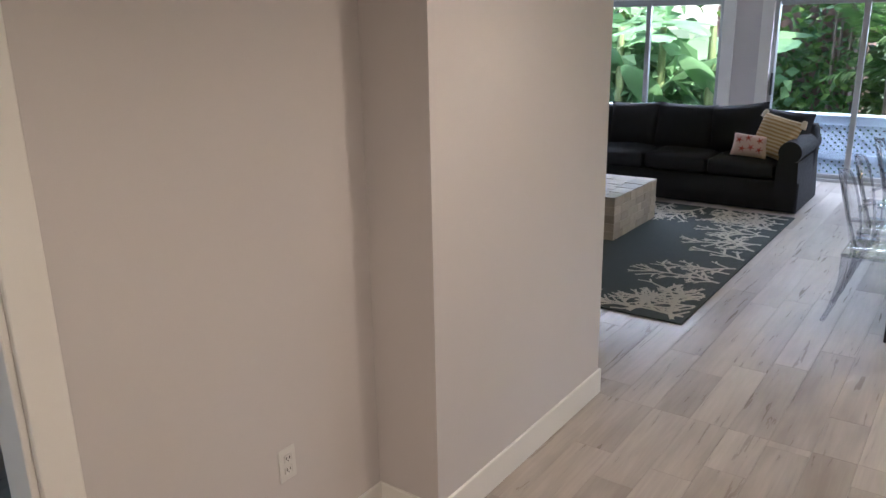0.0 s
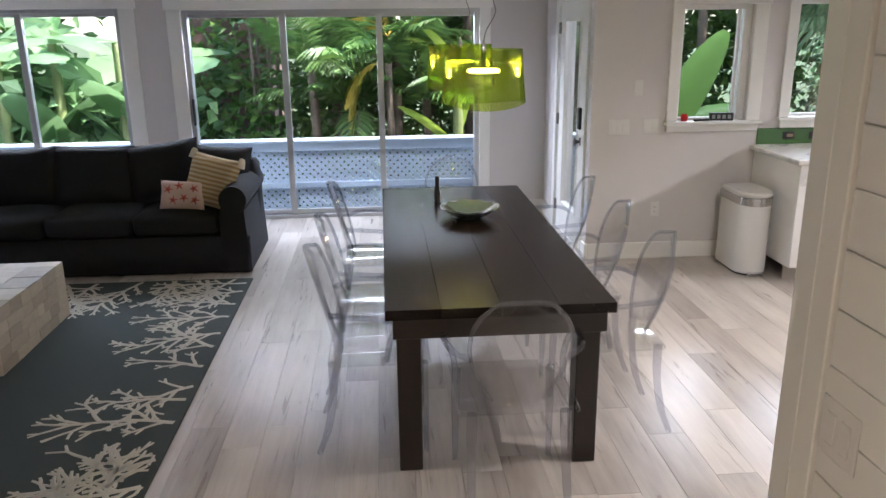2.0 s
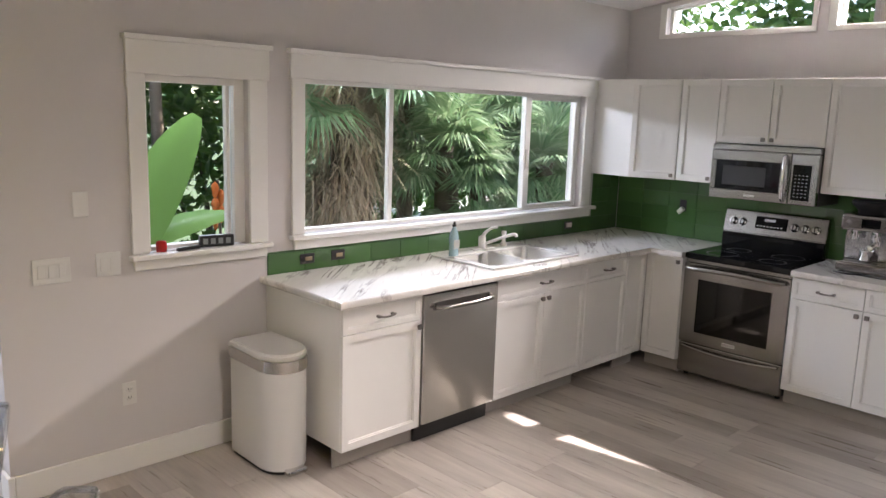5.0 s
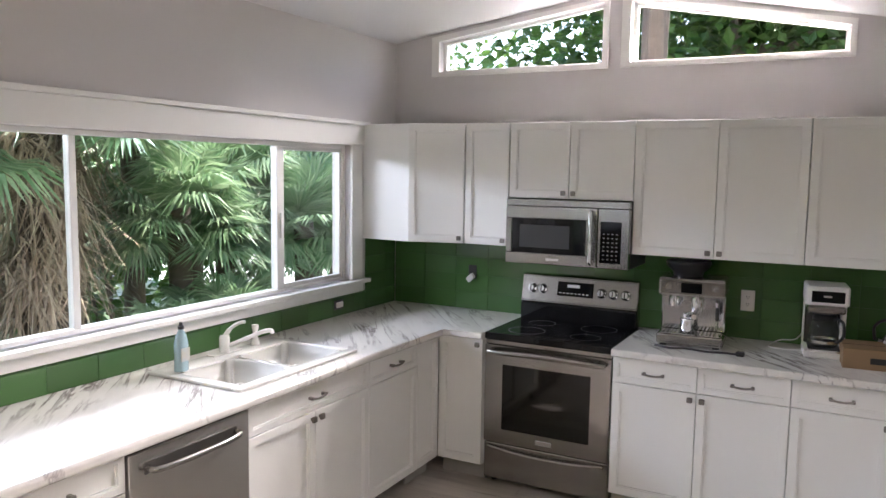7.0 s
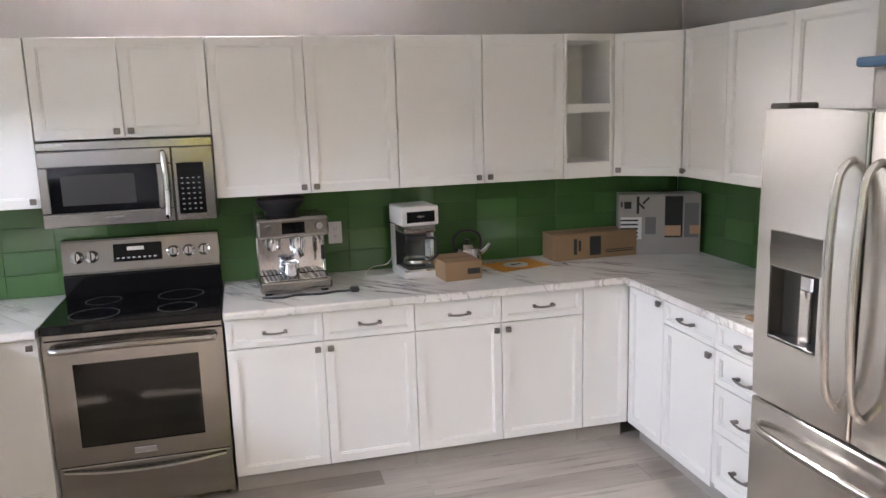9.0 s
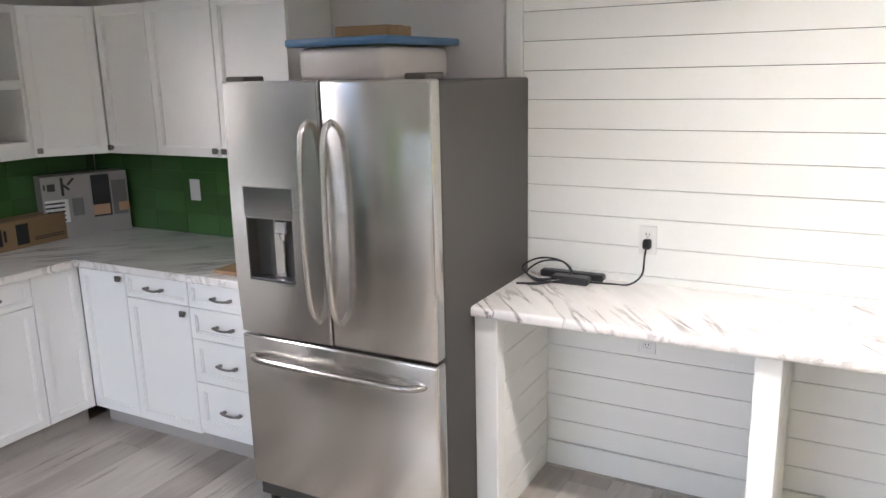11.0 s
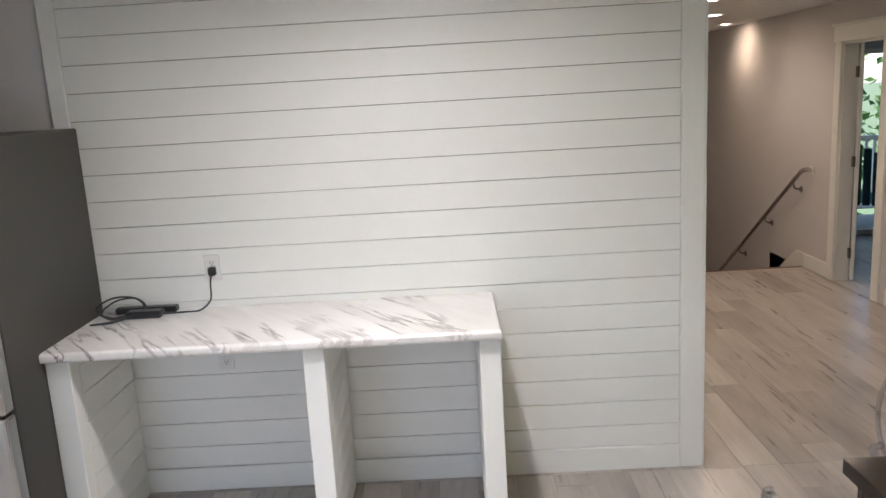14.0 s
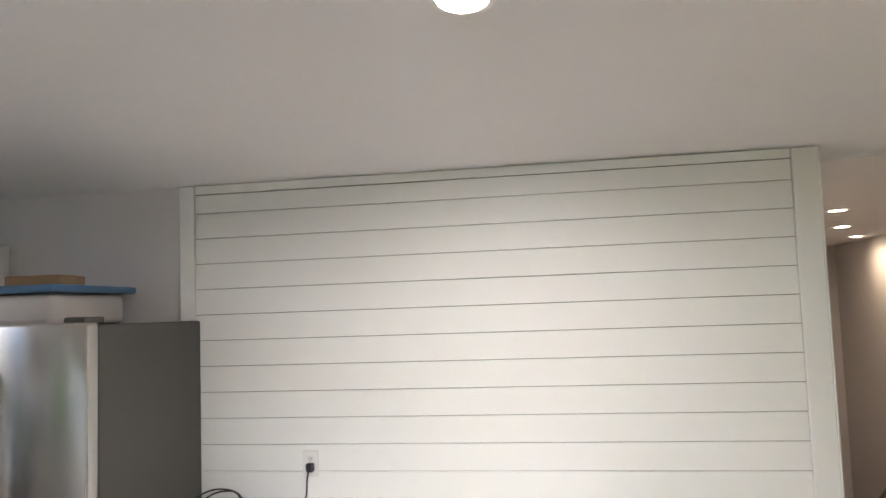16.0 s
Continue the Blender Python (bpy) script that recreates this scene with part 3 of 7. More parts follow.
for z in (0.22, 1.02, 1.82):
    part("hinge", boxes((XJ - 0.015, 9.155, z - 0.05, XJ + 0.005, 9.185, z + 0.05), bev=0.004), NICKEL, d)


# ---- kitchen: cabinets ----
# toe kick boards, about half as light as the cabinet fronts
TOE = mat("toe_kick_dark", (0.4, 0.37, 0.34), 0.6, grain=0.1, scale=5)


def front(parent, name, x0, x1, z0, z1, hold=None, stile=0.058):
    """A shaker front: four rails round a sunk panel, with its knob or pull."""
    g = 0.0022
    x0, x1, z0, z1 = x0 + g, x1 - g, z0 + g, z1 - g
    s = min(stile, (z1 - z0) * 0.27, (x1 - x0) * 0.3)
    bm = bmesh.new()
    vs = box(bm, x0, 0, z0, x1, 0.02, z1)
    bmesh.ops.recalc_face_normals(bm, faces=bm.faces)
    f = [q for q in bm.faces if q.calc_center_median().y < 0.001]
    bmesh.ops.bevel(bm, geom=list(f[0].edges), offset=0.002, segments=1, affect="EDGES")
    f = [q for q in bm.faces if q.calc_center_median().y < 0.0002 and abs(q.normal.y) > 0.9]
    bmesh.ops.inset_individual(bm, faces=f, thickness=s - 0.002)
    bmesh.ops.inset_individual(bm, faces=f, thickness=0.0015, depth=-0.005)
    bmesh.ops.inset_individual(bm, faces=f, thickness=0.008)
    bmesh.ops.inset_individual(bm, faces=f, thickness=0.0015, depth=-0.008)
    d = part(name, bm, CAB, parent)
    if hold == "pull":
        cx, cz = (x0 + x1) / 2, (z0 + z1) / 2
        bm = bmesh.new()
        for sx in (-1, 1):
            box(bm, cx + sx * 0.048 - 0.008, -0.028, cz - 0.007, cx + sx * 0.048 + 0.008, 0, cz + 0.007, 0.002)
        tube(bm, curve_pts([(cx - 0.056, -0.026, cz + 0.003), (cx - 0.03, -0.03, cz - 0.002), (cx, -0.031, cz - 0.004), (cx + 0.03, -0.03, cz - 0.002), (cx + 0.056, -0.026, cz + 0.003)], 3), 0.0055, 8)
        part("handle", bm, NICKEL, d, "dark nickel bow pull", True)
    elif hold:
        kx = x0 + 0.028 if "l" in hold else x1 - 0.028
        kz = z1 - 0.032 if "t" in hold else z0 + 0.032
        bm = bmesh.new()
        box(bm, kx - 0.007, -0.012, kz - 0.007, kx + 0.007, 0, kz + 0.007, 0.001)
        box(bm, kx - 0.014, -0.026, kz - 0.014, kx + 0.014, -0.011, kz + 0.014, 0.004, 2)
        part("knob", bm, NICKEL, d, "square dark nickel knob")
    return d


def cabinet(name, m, w, z0, z1, depth, fronts, label, group, toe=False):
    c = thing(name, m, label, "cabinet", group)
    part("body", boxes((0.001, 0.0205, z0, w - 0.001, depth - 0.003, z1), bev=0.001), CAB, c)
    for nm, x0, x1, a, b, hold in fronts:
        front(c, nm, x0, x1, a, b, hold)
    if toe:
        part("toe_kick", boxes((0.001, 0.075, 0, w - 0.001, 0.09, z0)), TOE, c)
    return c


Z0, Z1, ZD = 0.105, 0.872, 0.73
BASE, UPPER = "base cabinets", "wall cabinets"
YF, XF, SF = 7.33, 5.48, 4.23
DS, DE, DK = YS - YF, XE - XF, SF - YK


def sink_at(x):
    return pose(x, YF, 0)


def east_at(y, x=XF):
    return pose(x, y, 0, 0, 0, -90)


def south_at(x, y=SF):
    return pose(x, y, 0, 0, 0, 180)


LAB = "white shaker base cabinet under the marble-look counter"
cabinet("base_cabinet", sink_at(2.66), 0.54, Z0, Z1, DS, [("drawer_front", 0, 0.54, ZD, Z1, "pull"), ("cabinet_door", 0, 0.54, Z0, ZD, "rt")], "white shaker end cabinet beside the dishwasher", BASE, True)
cabinet("sink_cabinet", sink_at(3.81), 0.91, Z0, Z1 - 0.16, DS, [("drawer_front", 0, 0.91, ZD, Z1, "pull"), ("cabinet_door", 0, 0.455, Z0, ZD, "rt"), ("cabinet_door", 0.455, 0.91, Z0, ZD, "lt")], "white shaker cabinet with two doors under the sink", BASE, True)
cabinet("base_cabinet", sink_at(4.72), 0.5, Z0, Z1, DS, [("drawer_front", 0, 0.5, ZD, Z1, "pull"), ("cabinet_door", 0, 0.5, Z0, ZD, None)], LAB, BASE, True)
part("handle", boxes((4.91, YF - 0.03, 0.685, 5.03, YF - 0.02, 0.7), (4.915, YF - 0.022, 0.686, 4.93, YF, 0.699), (5.01, YF - 0.022, 0.686, 5.025, YF, 0.699), bev=0.003), NICKEL, None).parent = bpy.data.objects["base_cabinet.001"]
bpy.data.objects["base_cabinet.001"].children[-1].matrix_basis = sink_at(4.72).inverted()
cabinet("corner_cabinet", sink_at(5.22), 0.258, Z0, Z1, DS, [("cabinet_door", 0, 0.258, Z0, Z1, None)], "narrow white corner panel where the counters meet", BASE, True)
cabinet("base_cabinet", east_at(7.33), 0.293, Z0, Z1, DE, [("cabinet_door", 0.0, 0.293, Z0, Z1, "rt")], "narrow white shaker cabinet beside the stove", BASE, True)
for y0 in (6.262, 5.376):
    w = 0.443
    cabinet("base_cabinet", east_at(y0), 2 * w, Z0, Z1, DE, [("drawer_front", 0, w, ZD, Z1, "pull"), ("drawer_front", w, 2 * w, ZD, Z1, "pull"), ("cabinet_door", 0, w, Z0, ZD, "rt"), ("cabinet_door", w, 2 * w, Z0, ZD, "lt")], "white shaker cabinet with two drawers above two doors", BASE, True)
cabinet("corner_cabinet", east_at(4.49), 0.26, Z0, Z1, DE, [("cabinet_door", 0, 0.26, Z0, Z1, None)], "narrow white corner panel where the counters meet", BASE, True)
cabinet("base_cabinet", south_at(5.48), 0.34, Z0, Z1, DK, [("cabinet_door", 0.0, 0.34, Z0, Z1, "rt")], "narrow white shaker cabinet in the corner", BASE, True)
cabinet("base_cabinet", south_at(5.14), 0.42, Z0, Z1, DK, [("drawer_front", 0, 0.42, 0.748, Z1, "pull"), ("cabinet_door", 0, 0.42, Z0, 0.748, "rt")], LAB, BASE, True)
zz = [0.135, 0.38, 0.595, 0.748, Z1]
cabinet("drawer_cabinet", south_at(4.72), 0.44, Z0, Z1, DK, [("drawer_front", 0, 0.44, a, b, "pull") for a, b in zip(zz, zz[1:])], "white shaker cabinet with four drawers beside the fridge", BASE, True)

U0, U1, XU, SU = 1.40, 2.15, 5.76, 3.90
DU = XE - XU
cabinet("wall_cabinet", east_at(7.312, XU), 0.297, U0, U1, DU, [("cabinet_door", 0, 0.297, U0, U1, "rb")], "narrow white shaker wall cabinet beside the microwave", UPPER)
cabinet("wall_cabinet", east_at(7.013, XU), 0.756, 1.70, U1, DU, [("cabinet_door", 0, 0.378, 1.70, U1, "rb"), ("cabinet_door", 0.378, 0.756, 1.70, U1, "lb")], "short white shaker cabinet over the microwave", UPPER)
for y0, w in ((6.256, 0.444), (5.367, 0.446)):
    cabinet("wall_cabinet", east_at(y0, XU), 2 * w, U0, U1, DU, [("cabinet_door", 0, w, U0, U1, "rb"), ("cabinet_door", w, 2 * w, U0, U1, "lb")], "white shaker wall cabinet with two doors", UPPER)
for x0, w, hold in ((5.55, 0.36, "lb"), (5.19, 0.44, "rb"), (4.75, 0.44, "lb")):
    cabinet("wall_cabinet", south_at(x0, SU), w, U0, U1, SU - YK, [("cabinet_door", 0, w, U0, U1, hold)], "white shaker wall cabinet over the corner counter", UPPER)
# open shelf niche
c = thing("open_shelf", east_at(4.475, XU), "white open shelf niche between wall cabinets", "shelf", UPPER)
w = 0.283
for nm, row in (("side_panel", (0, 0.0, U0, 0.018, DU - 0.003, U1)), ("side_panel", (w - 0.018, 0.0, U0, w, DU - 0.003, U1)), ("back_panel", (0.018, DU - 0.02, U0, w - 0.018, DU - 0.003, U1))):
    part(nm, boxes(row, bev=0.001), CAB, c)
for a, b in ((U0, U0 + 0.085), (1.745, 1.79), (U1 - 0.035, U1)):
    part("shelf", boxes((0.018, 0.0, a, w - 0.018, DU - 0.02, b), bev=0.002), CAB, c)


def corner_cab(p0, p1, p2, more, hold):
    ob = thing("corner_wall_cabinet", Matrix(), "white shaker wall cabinet set across the corner", "cabinet", UPPER)
    v = (Vector(p2) - Vector(p1)).normalized()
    nrm = Vector((-v.y, v.x))
    poly = [p0, tuple(Vector(p1) + nrm * 0.0205), tuple(Vector(p2) + nrm * 0.0205)] + more
    bm = bmesh.new()
    lo = [bm.verts.new((x, y, U0)) for x, y in poly]
    hi = [bm.verts.new((x, y, U1)) for x, y in poly]
    bm.faces.new(lo)
    bm.faces.new(hi)
    for i in range(len(poly)):
        j = (i + 1) % len(poly)
        bm.faces.new((lo[i], lo[j], hi[j], hi[i]))
    part("body", bm, CAB, ob)
    d = front(ob, "cabinet_door", 0, (Vector(p2) - Vector(p1)).length, U0, U1, hold)
    d.matrix_basis = pose(p1[0], p1[1], 0, 0, 0, math.degrees(math.atan2(v.y, v.x)))


corner_cab((5.70, YS - 0.003), (5.655, 7.665), (5.76, 7.316), [(XE - 0.003, 7.316), (XE - 0.003, YS - 0.003)], "rb")
corner_cab((5.78, 4.188), (5.765, 4.186), (5.556, 3.9), [(5.556, YK + 0.003), (XE - 0.003, YK + 0.003), (XE - 0.003, 4.188)], "lb")

# counters
CT0, CT1 = 0.875, 0.915


def slab_poly(poly, round_edges, z0=CT0, z1=CT1):
    """A worktop of the outline, with the listed edges rounded over."""
    bm = bmesh.new()
    lo = [bm.verts.new((x, y, z0)) for x, y in poly]
    hi = [bm.verts.new((x, y, z1)) for x, y in poly]
    bm.faces.new(lo[::-1])
    bm.faces.new(hi)
    k = len(poly)
    for i in range(k):
        bm.faces.new((lo[i], lo[(i + 1) % k], hi[(i + 1) % k], hi[i]))
    es = []
    for i in round_edges:
        for ring in (lo, hi):
            es.append(bm.edges.get((ring[i], ring[(i + 1) % k])))
    bmesh.ops.bevel(bm, geom=es, offset=0.013, segments=3, profile=0.5, affect="EDGES")
    return bm


SX0, SX1, SY0, SY1 = 3.86, 4.66, 7.42, 7.88
ct = tagged(new("countertop"), "white marble-look laminate counter with grey veins round the sink", "countertop")
part("slab", slab_poly([(2.62, YF - 0.04), (SX0, YF - 0.04), (SX0, YS - 0.002), (2.62, YS - 0.002)], (0, 3)), MARBLE, ct)
part("slab", slab_poly([(SX0, YF - 0.04), (SX1, YF - 0.04), (SX1, SY0), (SX0, SY0)], (0,)), MARBLE, ct)
part("slab", slab_poly([(SX0, SY1), (SX1, SY1), (SX1, YS - 0.002), (SX0, YS - 0.002)], ()), MARBLE, ct)
part("slab", slab_poly([(SX1, YF - 0.04), (XF - 0.03, YF - 0.04), (XF - 0.03, 7.036), (XE - 0.002, 7.036), (XE - 0.002, YS - 0.002), (SX1, YS - 0.002)], (0, 1)), MARBLE, ct)
ct = tagged(new("countertop"), "white marble-look laminate counter with grey veins along two walls", "countertop")
part("slab", slab_poly([(XF - 0.03, 6.264), (XF - 0.03, SF + 0.03), (4.24, SF + 0.03), (4.24, YK + 0.002), (XE - 0.002, YK + 0.002), (XE - 0.002, 6.264)], (0, 1)), MARBLE, ct)

# sink with two bowls
s = thing("kitchen_sink", Matrix(), "white enamel double-bowl sink set into the counter", "sink")
bm = bmesh.new()
X0, X1, Y0, Y1, ZT = 3.83, 4.69, 7.385, 7.945, 0.93
xm = 4.24
box(bm, X0, Y0, 0.9155, X1, SY0 + 0.02, ZT, 0.006, 2)
box(bm, X0, SY1 - 0.06, 0.9155, X1, Y1, ZT, 0.006, 2)
box(bm, X0, SY0 + 0.02, 0.9155, SX0 + 0.025, SY1 - 0.06, ZT, 0.006, 2)
box(bm, SX1 - 0.025, SY0 + 0.02, 0.9155, X1, SY1 - 0.06, ZT, 0.006, 2)
box(bm, xm - 0.02, SY0 + 0.02, 0.89, xm + 0.02, SY1 - 0.06, ZT - 0.008, 0.008, 2)
part("rim", bm, CERAMIC, s, smooth=True)
for a, b in ((SX0 + 0.02, xm - 0.015), (xm + 0.015, SX1 - 0.02)):
    bm = bmesh.new()
    y0, y1, zb, i = SY0 + 0.012, SY1 - 0.052, 0.74, 0.035
    top = [bm.verts.new(p) for p in ((a, y0, ZT - 0.004), (b, y0, ZT - 0.004), (b, y1, ZT - 0.004), (a, y1, ZT - 0.004))]
    bot = [bm.verts.new(p) for p in ((a + i, y0 + i, zb), (b - i, y0 + i, zb), (b - i, y1 - i, zb), (a + i, y1 - i, zb))]
    fl = bm.faces.new(bot)
    for j in range(4):
        bm.faces.new((top[j], top[(j + 1) % 4], bot[(j + 1) % 4], bot[j]))
    bmesh.ops.bevel(bm, geom=[e for e in bm.edges if e.verts[0] in bot or e.verts[1] in bot], offset=0.03, segments=4, affect="EDGES")
    ob = part("bowl", bm, CERAMIC, s, smooth=True)
    ob.modifiers.new("thick", "SOLIDIFY").thickness = 0.006
    bm = bmesh.new()
    lathe(bm, [(0.001, 0.004), (0.03, 0.004), (0.04, 0.006), (0.042, 0.0)], 16, ((a + b) / 2, (y0 + y1) / 2, zb + 0.001))
    part("drain", bm, CHROME, s, smooth=True)
part("hole_cover", boxes((3.95, 7.875, ZT, 3.99, 7.905, ZT + 0.004), bev=0.002), BLACK, s)

f = thing("faucet", pose(4.27, 7.90, ZT), "white single-lever kitchen faucet", "faucet")
bm = bmesh.new()
box(bm, -0.1, -0.028, 0, 0.1, 0.028, 0.008, 0.004, 2)
part("base_plate", bm, CERAMIC, f)
bm = bmesh.new()
lathe(bm, [(0.001, 0), (0.026, 0), (0.026, 0.075), (0.023, 0.09), (0.001, 0.095)], 16)
part("body", bm, CERAMIC, f, smooth=True)
bm = bmesh.new()
tube(bm, curve_pts([(0, 0, 0.03), (0.05, -0.07, 0.065), (0.1, -0.15, 0.105), (0.125, -0.19, 0.115), (0.13, -0.2, 0.098)], 5), 0.011, 10)
part("spout", bm, CERAMIC, f, smooth=True)
bm = bmesh.new()
tube(bm, curve_pts([(0, 0, 0.085), (0.025, -0.02, 0.125), (0.05, -0.05, 0.15), (0.075, -0.07, 0.155)], 4), [0.012] * 4 + [0.009] * 9, 10)
part("lever", bm, CERAMIC, f, smooth=True)
sp = thing("side_sprayer", pose(4.50, 7.905, ZT), "white pull-out spray head beside the faucet", "sprayer")
bm = bmesh.new()
lathe(bm, [(0.001, 0), (0.024, 0), (0.022, 0.02), (0.014, 0.03), (0.013, 0.07), (0.019, 0.09), (0.017, 0.105), (0.001, 0.108)], 14)
part("nozzle", bm, CERAMIC, sp, smooth=True)
so = thing("soap_bottle", pose(3.915, 7.82, ZT), "clear blue dish soap bottle with dark cap", "bottle")
bm = bmesh.new()
lathe(bm, [(0.001, 0), (0.036, 0.002), (0.038, 0.01), (0.036, 0.08), (0.038, 0.12), (0.028, 0.165), (0.013, 0.19), (0.013, 0.2)], 20)
bmesh.ops.scale(bm, vec=(1, 0.66, 1), verts=bm.verts)
part("bottle", bm, mat("soap_blue", (0.35, 0.5, 0.55), 0.15, grain=0.2, coat=0.5), so, smooth=True)
part("soap_label", boxes((-0.026, -0.0275, 0.05, 0.026, -0.0245, 0.11), bev=0.001), mat("soap_label_paint", (0.3, 0.42, 0.6), 0.4, second=(0.6, 0.5, 0.2), scale=25), so)
bm = bmesh.new()
lathe(bm, [(0.001, 0.226), (0.007, 0.226), (0.009, 0.21), (0.014, 0.208), (0.0145, 0.195)], 14)
part("cap", bm, BLACK, so, smooth=True)

# dishwasher
dw = thing("dishwasher", sink_at(3.2), "stainless steel dishwasher under the counter", "dishwasher")
part("body", boxes((0.004, 0.03, 0.1, 0.604, DS - 0.03, 0.87)), BLACK, dw)
part("door", boxes((0.005, -0.012, 0.115, 0.603, 0.03, 0.862), bev=0.006, seg=2), STEEL, dw, "brushed stainless door")
part("control_lip", boxes((0.008, -0.006, 0.8635, 0.6, 0.03, 0.871), bev=0.002), BLACK, dw)
bm = bmesh.new()
tube(bm, curve_pts([(0.08, -0.015, 0.795), (0.1, -0.05, 0.79), (0.3, -0.058, 0.787), (0.5, -0.05, 0.79), (0.52, -0.015, 0.795)], 6), 0.012, 10)
part("handle", bm, STEELH, dw, smooth=True)
# thin dark plate on the door; its colour paints the shade behind the handle
part("recess", boxes((0.07, -0.0145, 0.77, 0.53, -0.0122, 0.815), bev=0.0008), FRIDGESIDE, dw)
part("toe_kick", boxes((0.004, 0.05, 0.0, 0.604, 0.07, 0.1)), BLACK, dw)

# stove
st = thing("electric_range", east_at(7.03, 5.50), "stainless electric range with black glass cooktop", "stove")
W = 0.76
part("body", boxes((0.004, 0.045, 0.03, W - 0.004, 0.6, 0.9)), FRIDGESIDE, st)
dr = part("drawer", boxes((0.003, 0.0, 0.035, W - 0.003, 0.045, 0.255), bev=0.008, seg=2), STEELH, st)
bm = bmesh.new()
tube(bm, curve_pts([(0.03, -0.002, 0.232), (0.2, -0.016, 0.218), (0.38, -0.02, 0.213), (0.56, -0.016, 0.218), (0.73, -0.002, 0.232)], 5), 0.013, 8)
part("drawer_pull", bm, STEELH, dr, smooth=True)
bm = bmesh.new()
ring = []
for y in (-0.005, 0.045):
    for a, b, c, d in ((0.003, 0.262, W - 0.003, 0.845), (0.115, 0.345, W - 0.115, 0.735)):
        ring.append([bm.verts.new(p) for p in ((a, y, b), (c, y, b), (c, y, d), (a, y, d))])
for p, q in ((0, 1), (1, 3), (3, 2), (2, 0)):
    for k in range(4):
        bm.faces.new((ring[p][k], ring[p][(k + 1) % 4], ring[q][(k + 1) % 4], ring[q][k]))
bmesh.ops.recalc_face_normals(bm, faces=list(bm.faces))
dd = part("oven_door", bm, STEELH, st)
part("oven_window", boxes((0.112, 0.002, 0.342, W - 0.112, 0.02, 0.738)), OVENGLASS, dd)
bm = bmesh.new()
tube(bm, curve_pts([(0.045, -0.01, 0.81), (0.07, -0.05, 0.812), (0.38, -0.065, 0.822), (0.69, -0.05, 0.812), (0.715, -0.01, 0.81)], 6), 0.015, 10)
part("oven_handle", bm, STEELH, dd, smooth=True)
part("badge", boxes((0.33, -0.009, 0.29, 0.43, -0.0052, 0.318), bev=0.003), CHROME, dd)
part("vent_trim", boxes((0.003, 0.004, 0.848, W - 0.003, 0.045, 0.875), bev=0.003), STEELH, st)
part("cooktop", boxes((0.0, -0.012, 0.878, W, 0.56, 0.918), bev=0.006, seg=2), BLACKGLASS, st, "black ceramic glass top")
BURN = mat("burner_grey", (0.12, 0.12, 0.12), 0.4)
for cx, cy, r in ((0.2, 0.15, 0.105), (0.56, 0.15, 0.085), (0.2, 0.41, 0.08), (0.56, 0.41, 0.105)):
    bm = bmesh.new()
    lathe(bm, [(r, 0.9185), (r + 0.003, 0.9188), (r + 0.003, 0.9185)], 40, (cx, cy, 0))
    part("burner_ring", bm, BURN, st, smooth=True)
bg = bmesh.new()
prism_pts = [(0.565, 0.90), (0.545, 1.02), (0.53, 1.035), (0.565, 1.195), (0.6, 1.205), (0.61, 0.9)]
prism_yz(bg, 0.004, W - 0.004, prism_pts)
bmesh.ops.bevel(bg, geom=list(bg.edges), offset=0.005, segments=2, affect="EDGES")
gd = part("backguard", bg, STEELH, st, smooth=True)
part("back_riser", boxes((0.006, 0.52, 0.916, W - 0.006, 0.56, 1.03), bev=0.008, seg=2), BLACKGLASS, st)
tilt = Matrix.Rotation(radians(-12.3), 4, "X")
face = lambda x, z: pose(x, 0.53 + (z - 1.035) * 0.219 - 0.004, z) @ tilt
p = part("display", boxes((-0.115, -0.004, -0.045, 0.115, 0.004, 0.045), bev=0.002), BLACKGLASS, gd)
p.matrix_basis = face(0.36, 1.125)
q = part("display_marks", boxes((-0.05, -0.0048, 0.01, 0.03, -0.0042, 0.028), *[(-0.1 + 0.025 * i, -0.0048, -0.03, -0.088 + 0.025 * i, -0.0042, -0.024) for i in range(8)]), PLATE, p)
for x in (0.075, 0.145, 0.53, 0.605, 0.68):
    bm = bmesh.new()
    lathe(bm, [(0.001, 0.03), (0.019, 0.03), (0.022, 0.026), (0.023, 0.008), (0.03, 0.004), (0.031, 0)], 20, m=Matrix.Rotation(radians(90), 3, "X"))
    k = part("knob", bm, CHROME, gd, smooth=True)
    k.matrix_basis = face(x, 1.115)
    part("pointer", boxes((-0.003, -0.0315, -0.018, 0.003, -0.0295, 0.018)), BLACK, k)
for x in (0.04, 0.72):
    for y in (0.08, 0.54):
        bm = bmesh.new()
        lathe(bm, [(0.001, 0), (0.018, 0), (0.018, 0.035)], 10, (x, y, 0))
        part("foot", bm, BLACK, st)

# microwave
mw = thing("microwave", east_at(7.008, 5.72), "stainless over-range microwave with black window", "microwave")
W = 0.75
part("body", boxes((0.0, 0.03, 1.312, W, 0.405, 1.694), bev=0.004), FRIDGESIDE, mw)
part("vent_strip", boxes((0.0, -0.004, 1.655, W, 0.03, 1.694), bev=0.004), STEELH, mw)
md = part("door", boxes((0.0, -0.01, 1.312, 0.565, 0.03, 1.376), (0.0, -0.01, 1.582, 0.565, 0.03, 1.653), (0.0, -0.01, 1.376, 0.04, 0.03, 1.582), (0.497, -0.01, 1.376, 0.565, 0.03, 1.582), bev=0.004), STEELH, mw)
part("door_window", boxes((0.038, -0.006, 1.374, 0.499, 0.02, 1.584)), BLACKGLASS, md)
part("window_screen", boxes((0.09, -0.0075, 1.41, 0.4, -0.0062, 1.545), bev=0.0005), mat("screen_grey", (0.03, 0.03, 0.032), 0.35), md)
